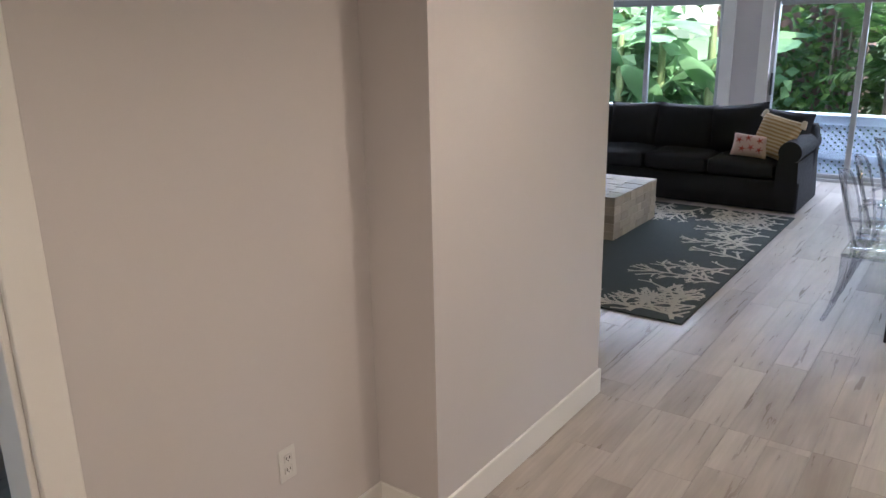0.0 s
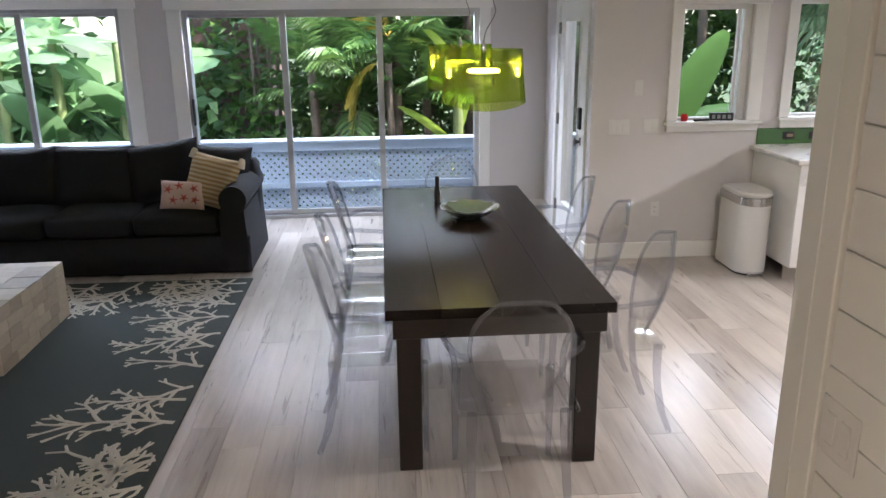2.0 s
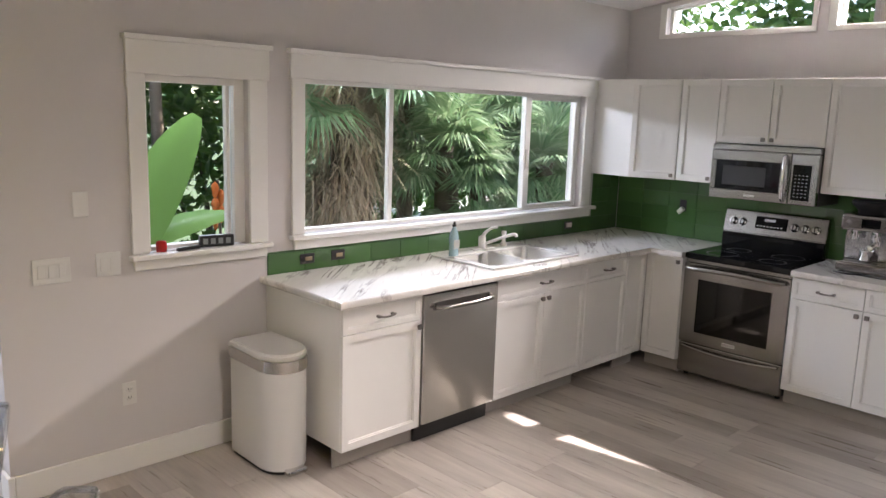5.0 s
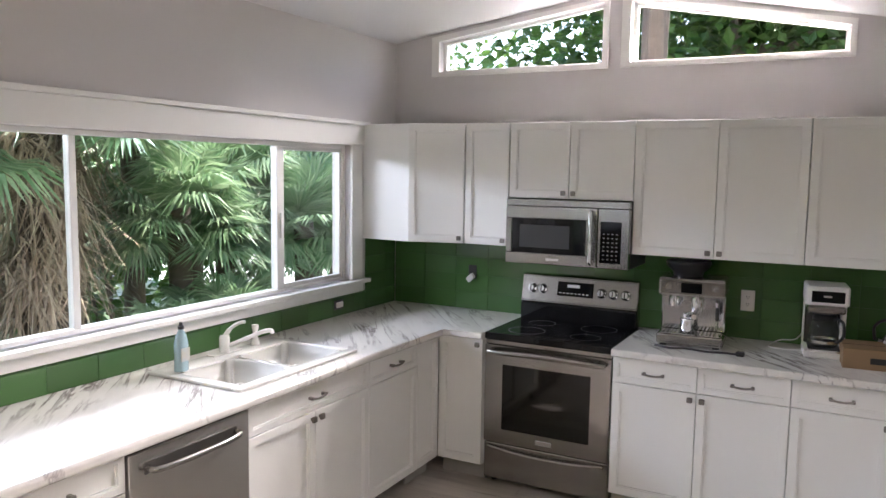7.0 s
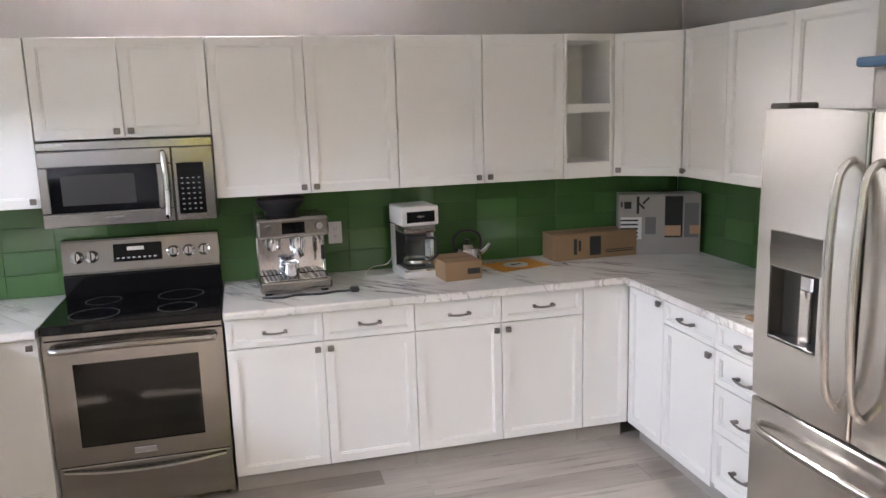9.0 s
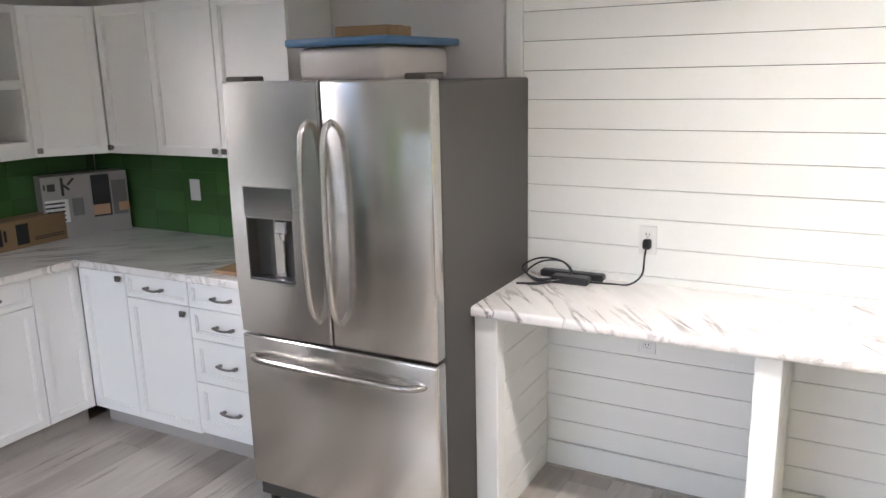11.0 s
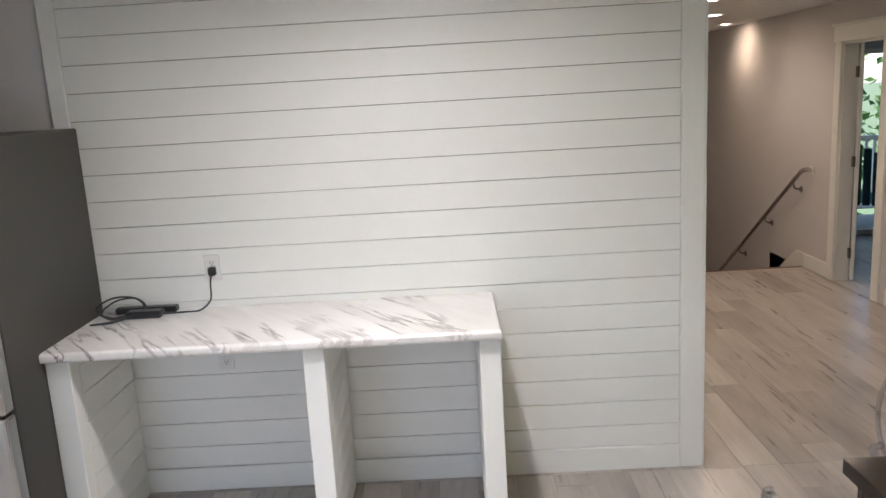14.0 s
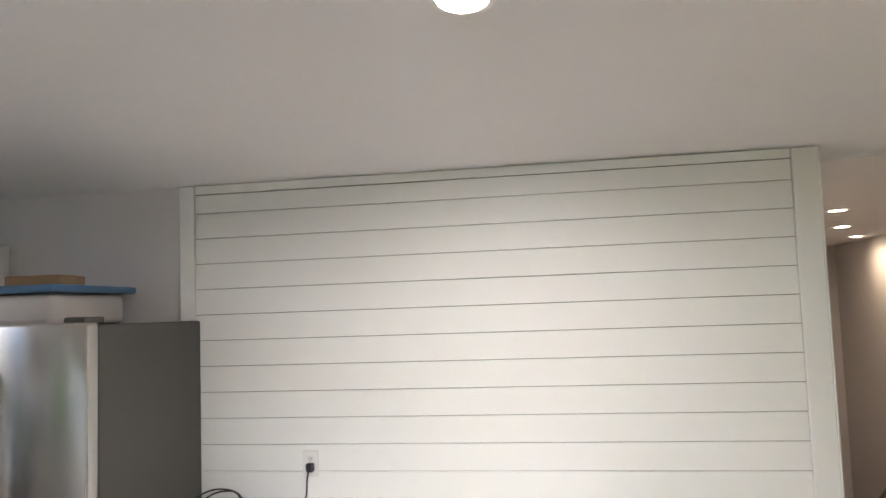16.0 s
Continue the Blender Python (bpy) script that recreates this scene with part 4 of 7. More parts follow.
bm = bmesh.new()
tube(bm, curve_pts([(0.53, -0.008, 1.335), (0.535, -0.045, 1.36), (0.54, -0.062, 1.48), (0.535, -0.045, 1.61), (0.53, -0.008, 1.635)], 6), 0.013, 10)
part("handle", bm, CHROME, md, smooth=True)
cp = part("control_panel", boxes((0.568, -0.01, 1.312, W, 0.03, 1.653), bev=0.004), STEELH, mw)
part("keypad", boxes((0.585, -0.013, 1.345, 0.705, -0.0095, 1.582), bev=0.001), BLACKGLASS, cp)
part("keys", boxes(*[(0.601 + 0.025 * i, -0.0142, 1.365 + 0.024 * j, 0.611 + 0.025 * i, -0.0128, 1.37 + 0.024 * j) for i in range(4) for j in range(7)]), mat("key_legend", (0.3, 0.3, 0.3), 0.5), cp)
part("badge", boxes((0.26, -0.0125, 1.335, 0.34, -0.0102, 1.35), bev=0.001), CHROME, md)

# fridge
fr = thing("refrigerator", south_at(4.2, 4.44), "stainless French-door fridge with dark grey sides", "refrigerator")
W, H = 0.91, 1.765
part("body", boxes((0.006, 0.075, 0.03, W - 0.006, 0.86, H - 0.012), bev=0.006), FRIDGESIDE, fr, "dark grey painted case")
for nm, x0, x1 in (("left_door", 0.0, 0.453), ("right_door", 0.458, W)):
    if nm == "left_door":
        hx0, hx1, hz0, hz1, deep = 0.072, 0.3, 1.0, 1.25, 0.058
        bm = bmesh.new()
        xs, zs = (x0, hx0, hx1, x1), (0.775, hz0, hz1, H)
        grid = [[bm.verts.new((x, 0, z)) for z in zs] for x in xs]
        for a in range(3):
            for b in range(3):
                if (a, b) != (1, 1):
                    bm.faces.new((grid[a][b], grid[a + 1][b], grid[a + 1][b + 1], grid[a][b + 1]))
        rim = [grid[0][0], grid[1][0], grid[2][0], grid[3][0], grid[3][1], grid[3][2], grid[3][3], grid[2][3], grid[1][3], grid[0][3], grid[0][2], grid[0][1]]
        rear = [bm.verts.new((v.co.x, 0.07, v.co.z)) for v in rim]
        for k in range(12):
            bm.faces.new((rim[k], rim[(k + 1) % 12], rear[(k + 1) % 12], rear[k]))
        bm.faces.new(rear)
        hole = [grid[1][1], grid[2][1], grid[2][2], grid[1][2]]
        back = [bm.verts.new((v.co.x, deep, v.co.z)) for v in hole]
        for k in range(4):
            bm.faces.new((hole[k], hole[(k + 1) % 4], back[(k + 1) % 4], back[k]))
        edge = {frozenset((rim[k], rim[(k + 1) % 12])) for k in range(12)}
        bmesh.ops.bevel(bm, geom=[e for e in bm.edges if frozenset(e.verts) in edge], offset=0.01, segments=3, affect="EDGES")
        dfr = part(nm, bm, STEEL, fr, "brushed steel door with dispenser", True)
        part("dispenser_panel", boxes((hx0 - 0.004, -0.0025, hz1 + 0.004, hx1 + 0.004, 0.001, 1.372), bev=0.001), STEELH, dfr)
        dsp = part("dispenser", boxes((hx0, deep - 0.004, hz0, hx1, deep, hz1), (hx0, 0.003, hz0, hx0 + 0.004, deep - 0.004, hz1), (hx1 - 0.004, 0.003, hz0, hx1, deep - 0.004, hz1), (hx0 + 0.004, 0.003, hz1 - 0.004, hx1 - 0.004, deep - 0.004, hz1), (hx0 + 0.004, 0.003, hz0, hx1 - 0.004, deep - 0.004, hz0 + 0.006)), FRIDGESIDE, dfr, "dark recessed water dispenser")
        part("column", boxes((hx0 + 0.1, deep - 0.022, hz0 + 0.01, hx0 + 0.15, deep - 0.0045, hz1 - 0.006), bev=0.006, seg=2), STEEL, dsp)
        bm = bmesh.new()
        box(bm, 0.2, 0.012, 1.19, 0.255, 0.045, 1.244, 0.006)
        tube(bm, [(0.228, 0.028, 1.19), (0.228, 0.028, 1.165)], [0.014, 0.01], 10)
        part("nozzle", bm, CHROME, dsp)
        part("drip_tray", boxes((hx0 + 0.005, -0.006, hz0 + 0.001, hx1 - 0.005, deep - 0.006, hz0 + 0.012), bev=0.003), BLACK, dsp)
        hx, bend = 0.405, -1
    else:
        dfr = part(nm, boxes((x0, 0, 0.775, x1, 0.07, H), bev=0.012, seg=3), STEEL, fr, "brushed steel door", True)
        hx, bend = 0.505, 1
    bm = bmesh.new()
    tube(bm, curve_pts([(hx, 0.002, 0.86), (hx, -0.045, 0.93), (hx, -0.062, 1.1), (hx, -0.066, 1.27), (hx, -0.062, 1.44), (hx, -0.045, 1.58), (hx, 0.002, 1.625)], 5), [0.008] + [0.0125] * 29 + [0.008], 10)
    part("handle", bm, STEEL, dfr, "arched steel handle", True)
dfr = part("freezer_drawer", boxes((0.0, 0, 0.1, W, 0.07, 0.765), bev=0.012, seg=3), STEEL, fr, "brushed steel freezer drawer", True)
bm = bmesh.new()
tube(bm, curve_pts([(0.05, 0.002, 0.68), (0.11, -0.045, 0.682), (0.3, -0.06, 0.685), (0.455, -0.064, 0.686), (0.61, -0.06, 0.685), (0.8, -0.045, 0.682), (0.86, 0.002, 0.68)], 5), [0.008] + [0.013] * 29 + [0.008], 10)
part("handle", bm, STEELH, dfr, "arched steel handle", True)
part("grille", boxes((0.01, 0.03, 0.03, W - 0.01, 0.075, 0.095), bev=0.004), FRIDGESIDE, fr)
for x in (0.06, 0.85):
    bm = bmesh.new()
    lathe(bm, [(0.001, 0), (0.022, 0), (0.022, 0.03)], 12, (x, 0.06, 0))
    part("foot", bm, BLACK, fr)
    part("hinge_cover", boxes((x - 0.045, 0.01, H - 0.008, x + 0.045, 0.13, H + 0.018), bev=0.006), FRIDGESIDE, fr)

tb = thing("storage_tote", pose(3.84, 3.92, H - 0.012), "clear plastic tote with a blue lid on the fridge", "storage box")
part("tub", boxes((-0.205, -0.27, 0.0, 0.205, 0.25, 0.135), bev=0.03, seg=3), mat("milky_tub", (0.5, 0.48, 0.49), 0.3, grain=0.35, scale=5, second=(0.62, 0.55, 0.5)), tb, "milky see-through plastic", True)
part("lid", boxes((-0.24, -0.31, 0.136, 0.24, 0.28, 0.168), bev=0.01, seg=2), mat("blue_lid", (0.07, 0.17, 0.32), 0.4, grain=0.15), tb, "blue plastic lid", True)
cb = thing("cardboard_box", pose(3.8, 3.98, H + 0.1555, 0, 0, 4), "flat brown cardboard box on the tote", "box")
part("box", boxes((-0.12, -0.1, 0, 0.12, 0.1, 0.045), bev=0.003), CARD, cb)
part("tape", boxes((-0.121, -0.02, 0.001, 0.121, 0.02, 0.0462)), mat("parcel_tape", (0.34, 0.24, 0.14), 0.25), cb)

# ---- counter clutter ----
CZ = CT1
es = thing("espresso_machine", pose(5.86, 5.92, CZ, 0, 0, -86) @ Matrix.Scale(0.92, 4), "brushed steel espresso machine with grinder hopper", "coffee machine")
part("base", boxes((-0.19, -0.17, 0.012, 0.19, 0.16, 0.075), bev=0.012, seg=2), STEELH, es)
part("drip_grid", boxes((-0.17, -0.165, 0.075, 0.17, -0.02, 0.08), bev=0.002), CHROME, es)
part("drip_slots", boxes(*[(-0.155 + 0.022 * i, -0.155, 0.0795, -0.145 + 0.022 * i, -0.03, 0.0812) for i in range(14)]), BLACK, es)
part("back_body", boxes((-0.185, -0.01, 0.075, 0.185, 0.16, 0.3), bev=0.008), CHROME, es)
part("head", boxes((-0.19, -0.15, 0.3, 0.19, 0.16, 0.41), bev=0.016, seg=2), STEELH, es)
part("screen", boxes((-0.06, -0.1535, 0.325, 0.06, -0.149, 0.385), bev=0.002), BLACKGLASS, es)
for x in (-0.13, 0.135):
    bm = bmesh.new()
    lathe(bm, [(0.001, 0.02), (0.018, 0.02), (0.02, 0.0)], 16, (x, -0.15, 0.36), Matrix.Rotation(radians(90), 3, "X"))
    part("dial", bm, CHROME, es, smooth=True)
bm = bmesh.new()
lathe(bm, [(0.001, 0.41), (0.085, 0.41), (0.09, 0.43), (0.128, 0.468), (0.134, 0.49), (0.128, 0.5), (0.06, 0.507), (0.001, 0.507)], 28, (-0.04, 0.02, 0))
part("hopper", bm, BLACK, es, "smoked bean hopper", True)
for x, z in ((-0.1, 0.235), (0.03, 0.235)):
    bm = bmesh.new()
    lathe(bm, [(0.001, 0.0), (0.034, 0.0), (0.036, 0.03), (0.034, 0.065)], 20, (x, -0.075, z))
    part("group_head", bm, CHROME, es, smooth=True)
bm = bmesh.new()
tube(bm, [(0.03, -0.09, 0.225), (0.03, -0.16, 0.215), (0.03, -0.24, 0.2)], [0.012, 0.014, 0.016], 10)
lathe(bm, [(0.001, 0.2), (0.03, 0.2), (0.035, 0.235)], 18, (0.03, -0.075, 0))
part("portafilter", bm, CHROME, es, smooth=True)
bm = bmesh.new()
tube(bm, curve_pts([(0.14, -0.1, 0.3), (0.145, -0.13, 0.25), (0.15, -0.14, 0.16), (0.15, -0.145, 0.12)], 4), 0.007, 8)
part("steam_wand", bm, CHROME, es, smooth=True)
part("steam_grip", boxes((0.139, -0.152, 0.17, 0.161, -0.128, 0.25), bev=0.006), BLACK, es)
bm = bmesh.new()
lathe(bm, [(0.001, 0.082), (0.04, 0.083), (0.045, 0.1), (0.042, 0.15), (0.046, 0.165)], 20, (-0.02, -0.1, 0))
part("milk_jug", bm, CHROME, es, smooth=True)
for x in (-0.15, 0.15):
    for y in (-0.13, 0.12):
        part("foot", boxes((x - 0.02, y - 0.02, 0, x + 0.02, y + 0.02, 0.012), bev=0.003), BLACK, es)
cord = thing("coiled_cord", pose(5.66, 5.86, CZ), "loose black power cord in front of the coffee machine", "cable")
bm = bmesh.new()
tube(bm, curve_pts([(0.0, 0.22, 0.006), (-0.03, 0.13, 0.006), (0.0, 0.06, 0.006), (-0.02, -0.05, 0.006), (0.0, -0.13, 0.006), (-0.01, -0.2, 0.008)], 6), 0.006, 8)
box(bm, -0.03, -0.245, 0.0, 0.01, -0.2, 0.026, 0.006)
part("cord", bm, BLACK, cord, smooth=True)

cm = thing("drip_coffee_maker", pose(5.94, 5.262, CZ, 0, 0, -84), "white drip coffee maker with black panel and glass carafe", "coffee machine")
part("base", boxes((-0.1, -0.12, 0, 0.1, 0.11, 0.045), bev=0.01, seg=2), PLATE, cm)
part("base_band", boxes((-0.096, -0.1225, 0.034, 0.096, -0.118, 0.046), bev=0.001), CHROME, cm)
part("back", boxes((-0.092, 0.055, 0.045, 0.092, 0.11, 0.27), bev=0.006), BLACK, cm, "black reservoir column")
part("side_post", boxes((0.078, -0.03, 0.045, 0.1, 0.11, 0.27), bev=0.005), PLATE, cm)
part("side_post", boxes((-0.1, 0.04, 0.045, -0.093, 0.11, 0.27), bev=0.002), PLATE, cm)
part("head", boxes((-0.104, -0.11, 0.275, 0.104, 0.112, 0.378), bev=0.012, seg=2), PLATE, cm)
part("filter_basket", boxes((-0.09, -0.1, 0.232, 0.09, 0.06, 0.274), bev=0.012, seg=2), STEELH, cm, "grey filter basket")
part("display", boxes((-0.075, -0.1135, 0.293, 0.08, -0.109, 0.352), bev=0.002), BLACKGLASS, cm)
part("display_marks", boxes((-0.02, -0.1142, 0.32, 0.02, -0.1136, 0.33)), STEEL, cm)
bm = bmesh.new()
lathe(bm, [(0.001, 0.052), (0.058, 0.053), (0.074, 0.08), (0.074, 0.14), (0.06, 0.185), (0.056, 0.2)], 28, (0, -0.035, 0))
cf = part("carafe", bm, JARGLASS, cm, "clear glass carafe", True)
bm = bmesh.new()
lathe(bm, [(0.0575, 0.195), (0.0605, 0.2), (0.06, 0.214), (0.05, 0.225), (0.001, 0.228)], 28, (0, -0.035, 0))
part("carafe_lid", bm, BLACK, cf, "black plastic lid", True)
bm = bmesh.new()
lathe(bm, [(0.0745, 0.09), (0.0765, 0.09), (0.0765, 0.075), (0.0735, 0.075)], 28, (0, -0.035, 0))
part("carafe_band", bm, STEEL, cf, smooth=True)
bm = bmesh.new()
tube(bm, curve_pts([(0.04, -0.08, 0.205), (0.075, -0.13, 0.2), (0.08, -0.14, 0.13), (0.055, -0.095, 0.085)], 4), 0.008, 8)
part("carafe_handle", bm, BLACK, cf, smooth=True)
part("warming_plate", boxes((-0.078, -0.115, 0.045, 0.075, 0.045, 0.05), bev=0.002), BLACK, cm)
wc = thing("white_cable", pose(6.0, 5.42, CZ), "white power cable curled on the counter", "cable")
bm = bmesh.new()
tube(bm, curve_pts([(-0.02, -0.1, 0.004), (-0.06, 0.02, 0.004), (-0.02, 0.11, 0.004), (0.05, 0.06, 0.03), (0.02, -0.02, 0.05), (0.05, -0.06, 0.1)], 6), 0.003, 6)
part("cord", bm, PLATE, wc, smooth=True)
kt = thing("tea_kettle", pose(6.0, 4.95, CZ) @ Matrix.Scale(0.86, 4), "polished steel tea kettle with arched grey handle", "kettle")
bm = bmesh.new()
lathe(bm, [(0.001, 0), (0.1, 0.002), (0.106, 0.02), (0.1, 0.07), (0.075, 0.125), (0.045, 0.14), (0.04, 0.15), (0.001, 0.155)], 32)
part("body", bm, CHROME, kt, smooth=True)
bm = bmesh.new()
tube(bm, curve_pts([(0, -0.08, 0.08), (0, -0.12, 0.11), (0, -0.15, 0.145)], 4), [0.022, 0.02, 0.018, 0.017, 0.016, 0.015, 0.014, 0.013, 0.012], 12)
part("spout", bm, CHROME, kt, smooth=True)
bm = bmesh.new()
tube(bm, curve_pts([(0, -0.085, 0.11), (0, -0.09, 0.19), (0, -0.04, 0.235), (0, 0.04, 0.235), (0, 0.09, 0.19), (0, 0.085, 0.11)], 5), 0.009, 8)
part("handle", bm, BLACK, kt, smooth=True)
bm = bmesh.new()
lathe(bm, [(0.008, 0.152), (0.016, 0.17), (0.014, 0.18), (0.001, 0.182)], 14)
part("lid_knob", bm, BLACK, kt, smooth=True)


def carton(m, w, d, h, label, marks, material=CARD):
    ob = thing("cardboard_box", m, label, "box")
    b = part("box", boxes((-w / 2, -d / 2, 0, w / 2, d / 2, h), bev=0.002), material, ob)
    for r in marks:
        part("print", boxes((r[0], -d / 2 - 0.0012, r[1], r[2], -d / 2 - 0.0002, r[3])), r[4] if len(r) > 4 else INK, ob)
    part("flap_seam", boxes((-w / 2 + 0.001, -0.0015, h, w / 2 - 0.001, 0.0015, h + 0.0008)), INK, ob)
    return ob


carton(pose(5.80, 5.075, CZ, 0, 0, -85), 0.2, 0.24, 0.1, "small brown cardboard box by the coffee maker", [(0.02, 0.03, 0.09, 0.06)])
carton(pose(6.02, 4.2, CZ, 0, 0, -89), 0.52, 0.17, 0.15, "long brown cardboard box with a dark picture label", [(-0.04, 0.02, 0.03, 0.13), (-0.14, 0.03, -0.12, 0.12), (-0.11, 0.05, -0.095, 0.11), (0.06, 0.03, 0.24, 0.036), (0.06, 0.042, 0.24, 0.047)])
PHOTO = mat("printed_board", (0.45, 0.42, 0.38), 0.5, second=(0.2, 0.17, 0.15), scale=9)
kb = carton(pose(5.97, 3.79, CZ, 0, 0, -112), 0.46, 0.16, 0.35, "tall retail carton with a printed coffee maker picture", [(-0.23, 0.0, 0.23, 0.35, mat("carton_grey", (0.36, 0.33, 0.3), 0.5, grain=0.2))], PHOTO)
yy = -0.0815
part("print", boxes((0.03, yy - 0.001, 0.1, 0.13, yy + 0.0003, 0.34), bev=0.0003), INK, kb)
part("print", boxes((0.14, yy - 0.001, 0.1, 0.22, yy + 0.0003, 0.3), (-0.08, yy - 0.001, 0.12, -0.02, yy + 0.0003, 0.22)), mat("print_grey", (0.16, 0.15, 0.15), 0.5), kb)
part("print", boxes((0.03, yy - 0.0015, 0.11, 0.12, yy + 0.0003, 0.17), (0.17, yy - 0.0015, 0.12, 0.23, yy + 0.0003, 0.17)), mat("print_tan", (0.5, 0.3, 0.18), 0.5), kb)
part("print", boxes((-0.22, yy - 0.001, 0.09, -0.1, yy + 0.0003, 0.22)), PLATE, kb)
part("print", boxes(*[(-0.22, yy - 0.0017, 0.1 + 0.024 * i, -0.12, yy - 0.001, 0.11 + 0.024 * i) for i in range(5)]), INK, kb)
bm = bmesh.new()
for a in ((-0.13, 0.26, -0.115, 0.36, 0), (-0.11, 0.31, -0.06, 0.322, 45), (-0.11, 0.31, -0.06, 0.322, -45)):
    box(bm, a[0], yy - 0.0015, a[1] - 0.02, a[2], yy + 0.0003, a[3] - 0.02, turn=Matrix.Translation((-0.105, 0, 0.315)) @ Matrix.Rotation(radians(a[4]), 4, "Y") @ Matrix.Translation((0.105, 0, -0.315)))
box(bm, -0.22, yy - 0.0015, 0.28, -0.21, yy + 0.0003, 0.31)
box(bm, -0.2, yy - 0.0015, 0.27, -0.16, yy + 0.0003, 0.31)
part("logo_shape", bm, INK, kb)
en = thing("orange_envelope", pose(5.93, 4.69, CZ, 0, 0, -75), "orange paper folder lying on the counter", "folder")
bm = bmesh.new()
box(bm, -0.155, -0.11, 0.0, 0.155, 0.11, 0.004, 0.001)
part("folder", bm, mat("orange_paper", (0.75, 0.33, 0.05), 0.6, grain=0.15), en)
bm = bmesh.new()
lathe(bm, [(0.001, 0.0052), (0.07, 0.0052), (0.07, 0.004)], 24)
part("sticker", bm, PLATE, en)
part("sticker_print", boxes((-0.03, -0.012, 0.0053, 0.0, 0.012, 0.0062), (0.008, -0.012, 0.0053, 0.03, 0.012, 0.0062)), INK, en)
cu = thing("cutting_board", pose(4.42, 4.02, CZ), "wooden cutting board by the fridge", "board")
part("board", boxes((-0.16, -0.18, 0, 0.16, 0.18, 0.018), bev=0.005), mat("board_wood", (0.3, 0.17, 0.08), 0.5, grain=0.3, scale=4, stretch=(1, 10, 1)), cu)


# ---- plates on the walls ----
def plate(name, m, w, h, kind, label, n=1):
    ob = thing(name, m, label, kind)
    part("plate", boxes((-w / 2, -0.006, -h / 2, w / 2, -0.0005, h / 2), bev=0.003, seg=2), PLATE, ob)
    for i in range(n):
        cx = (i - (n - 1) / 2) * 0.046
        if kind == "outlet":
            for z in (-0.021, 0.021):
                f_ = part("socket", boxes((cx - 0.016, -0.0085, z - 0.014, cx + 0.016, -0.006, z + 0.014), bev=0.003), PLATE, ob)
                part("slots", boxes((cx - 0.008, -0.0092, z - 0.002, cx - 0.005, -0.0084, z + 0.008), (cx + 0.005, -0.0092, z - 0.002, cx + 0.008, -0.0084, z + 0.007), (cx - 0.002, -0.0092, z - 0.01, cx + 0.002, -0.0084, z - 0.006)), BLACK, f_)
        elif kind == "switch":
            part("rocker", boxes((cx - 0.016, -0.009, -0.033, cx + 0.016, -0.006, 0.033), bev=0.002), PLATE, ob)
    return ob


plate("light_switch", pose(1.545, YS, 1.075), 0.165, 0.118, "switch", "white three-gang switch plate", 3)
plate("light_switch", pose(1.80, YS, 1.08), 0.118, 0.115, "switch", "white two-gang switch plate", 2)
plate("thermostat_plate", pose(1.685, YS, 1.375), 0.07, 0.118, "wall plate", "blank white wall plate", 0)
plate("wall_outlet", pose(1.875, YS, 0.41), 0.072, 0.118, "outlet", "white duplex outlet low on the wall")
plate("wall_outlet", pose(XE - 0.008, 5.665, 1.14, 0, 0, -90), 0.075, 0.12, "outlet", "white duplex outlet in the green tile")
plate("light_switch", pose(5.30, YK + 0.008, 1.17, 0, 0, 180), 0.075, 0.12, "switch", "white switch plate in the green tile")
plate("wall_outlet", pose(XHW, 1.76, 0.45, 0, 0, 90), 0.072, 0.118, "outlet", "white outlet low on the hall wall")
plate("light_switch", pose(XHE - 0.012, 3.375, 1.11, 0, 0, -90), 0.118, 0.118, "switch", "white two-gang switch on the hall boards", 2)
for x in (2.93, 3.15):
    ob = thing("open_outlet_box", pose(x, YS - 0.01, 0.985), "uncovered black outlet box with bare wires", "outlet box")
    part("box", boxes((-0.05, -0.004, -0.03, 0.05, 0.0, 0.03), bev=0.002), BLACK, ob)
    part("device", boxes((-0.02, -0.012, -0.012, 0.03, -0.004, 0.012), bev=0.003), mat("brass_device", (0.3, 0.24, 0.15), 0.5), ob)
ob = thing("outlet_insert", pose(5.43, YS - 0.01, 0.99), "uncovered ivory outlet in the green tile", "outlet box")
part("box", boxes((-0.05, -0.004, -0.03, 0.05, 0.0, 0.03), bev=0.002), BLACK, ob)
part("device", boxes((-0.035, -0.016, -0.018, 0.035, -0.004, 0.018), bev=0.004), PLATE, ob)
ob = thing("open_outlet_box", pose(XE - 0.01, 7.42, 1.17, 0, 0, -90), "uncovered outlet hanging from the green tile", "outlet box")
part("box", boxes((-0.03, -0.004, -0.045, 0.03, 0.0, 0.05), bev=0.002), BLACK, ob)
p = part("device", boxes((-0.018, -0.03, -0.035, 0.018, -0.004, 0.035), bev=0.004), PLATE, ob)
p.matrix_basis = pose(0, -0.01, -0.03, 20, 50, 0)

# trash can
tr = thing("trash_can", pose(2.48, 7.69, 0) @ Matrix.Scale(0.94, 4), "slim white step trash can with steel band and foot pedal", "trash can")


def stadium(bm, w, l, z0, z1, n=10, cap=True):
    """A half-round-fronted tall shape."""
    def ring(z):
        pts = [(w / 2, l / 2), (-w / 2, l / 2)]
        pts += [(-w / 2 * math.cos(math.pi * i / n), -l / 2 + w / 2 - w / 2 * math.sin(math.pi * i / n)) for i in range(n + 1)]
        return [bm.verts.new((x, y, z)) for x, y in pts]
    a, b = ring(z0), ring(z1)
    for i in range(len(a)):
        bm.faces.new((a[i], a[(i + 1) % len(a)], b[(i + 1) % len(a)], b[i]))
    bm.faces.new(a[::-1])
    bm.faces.new(b)


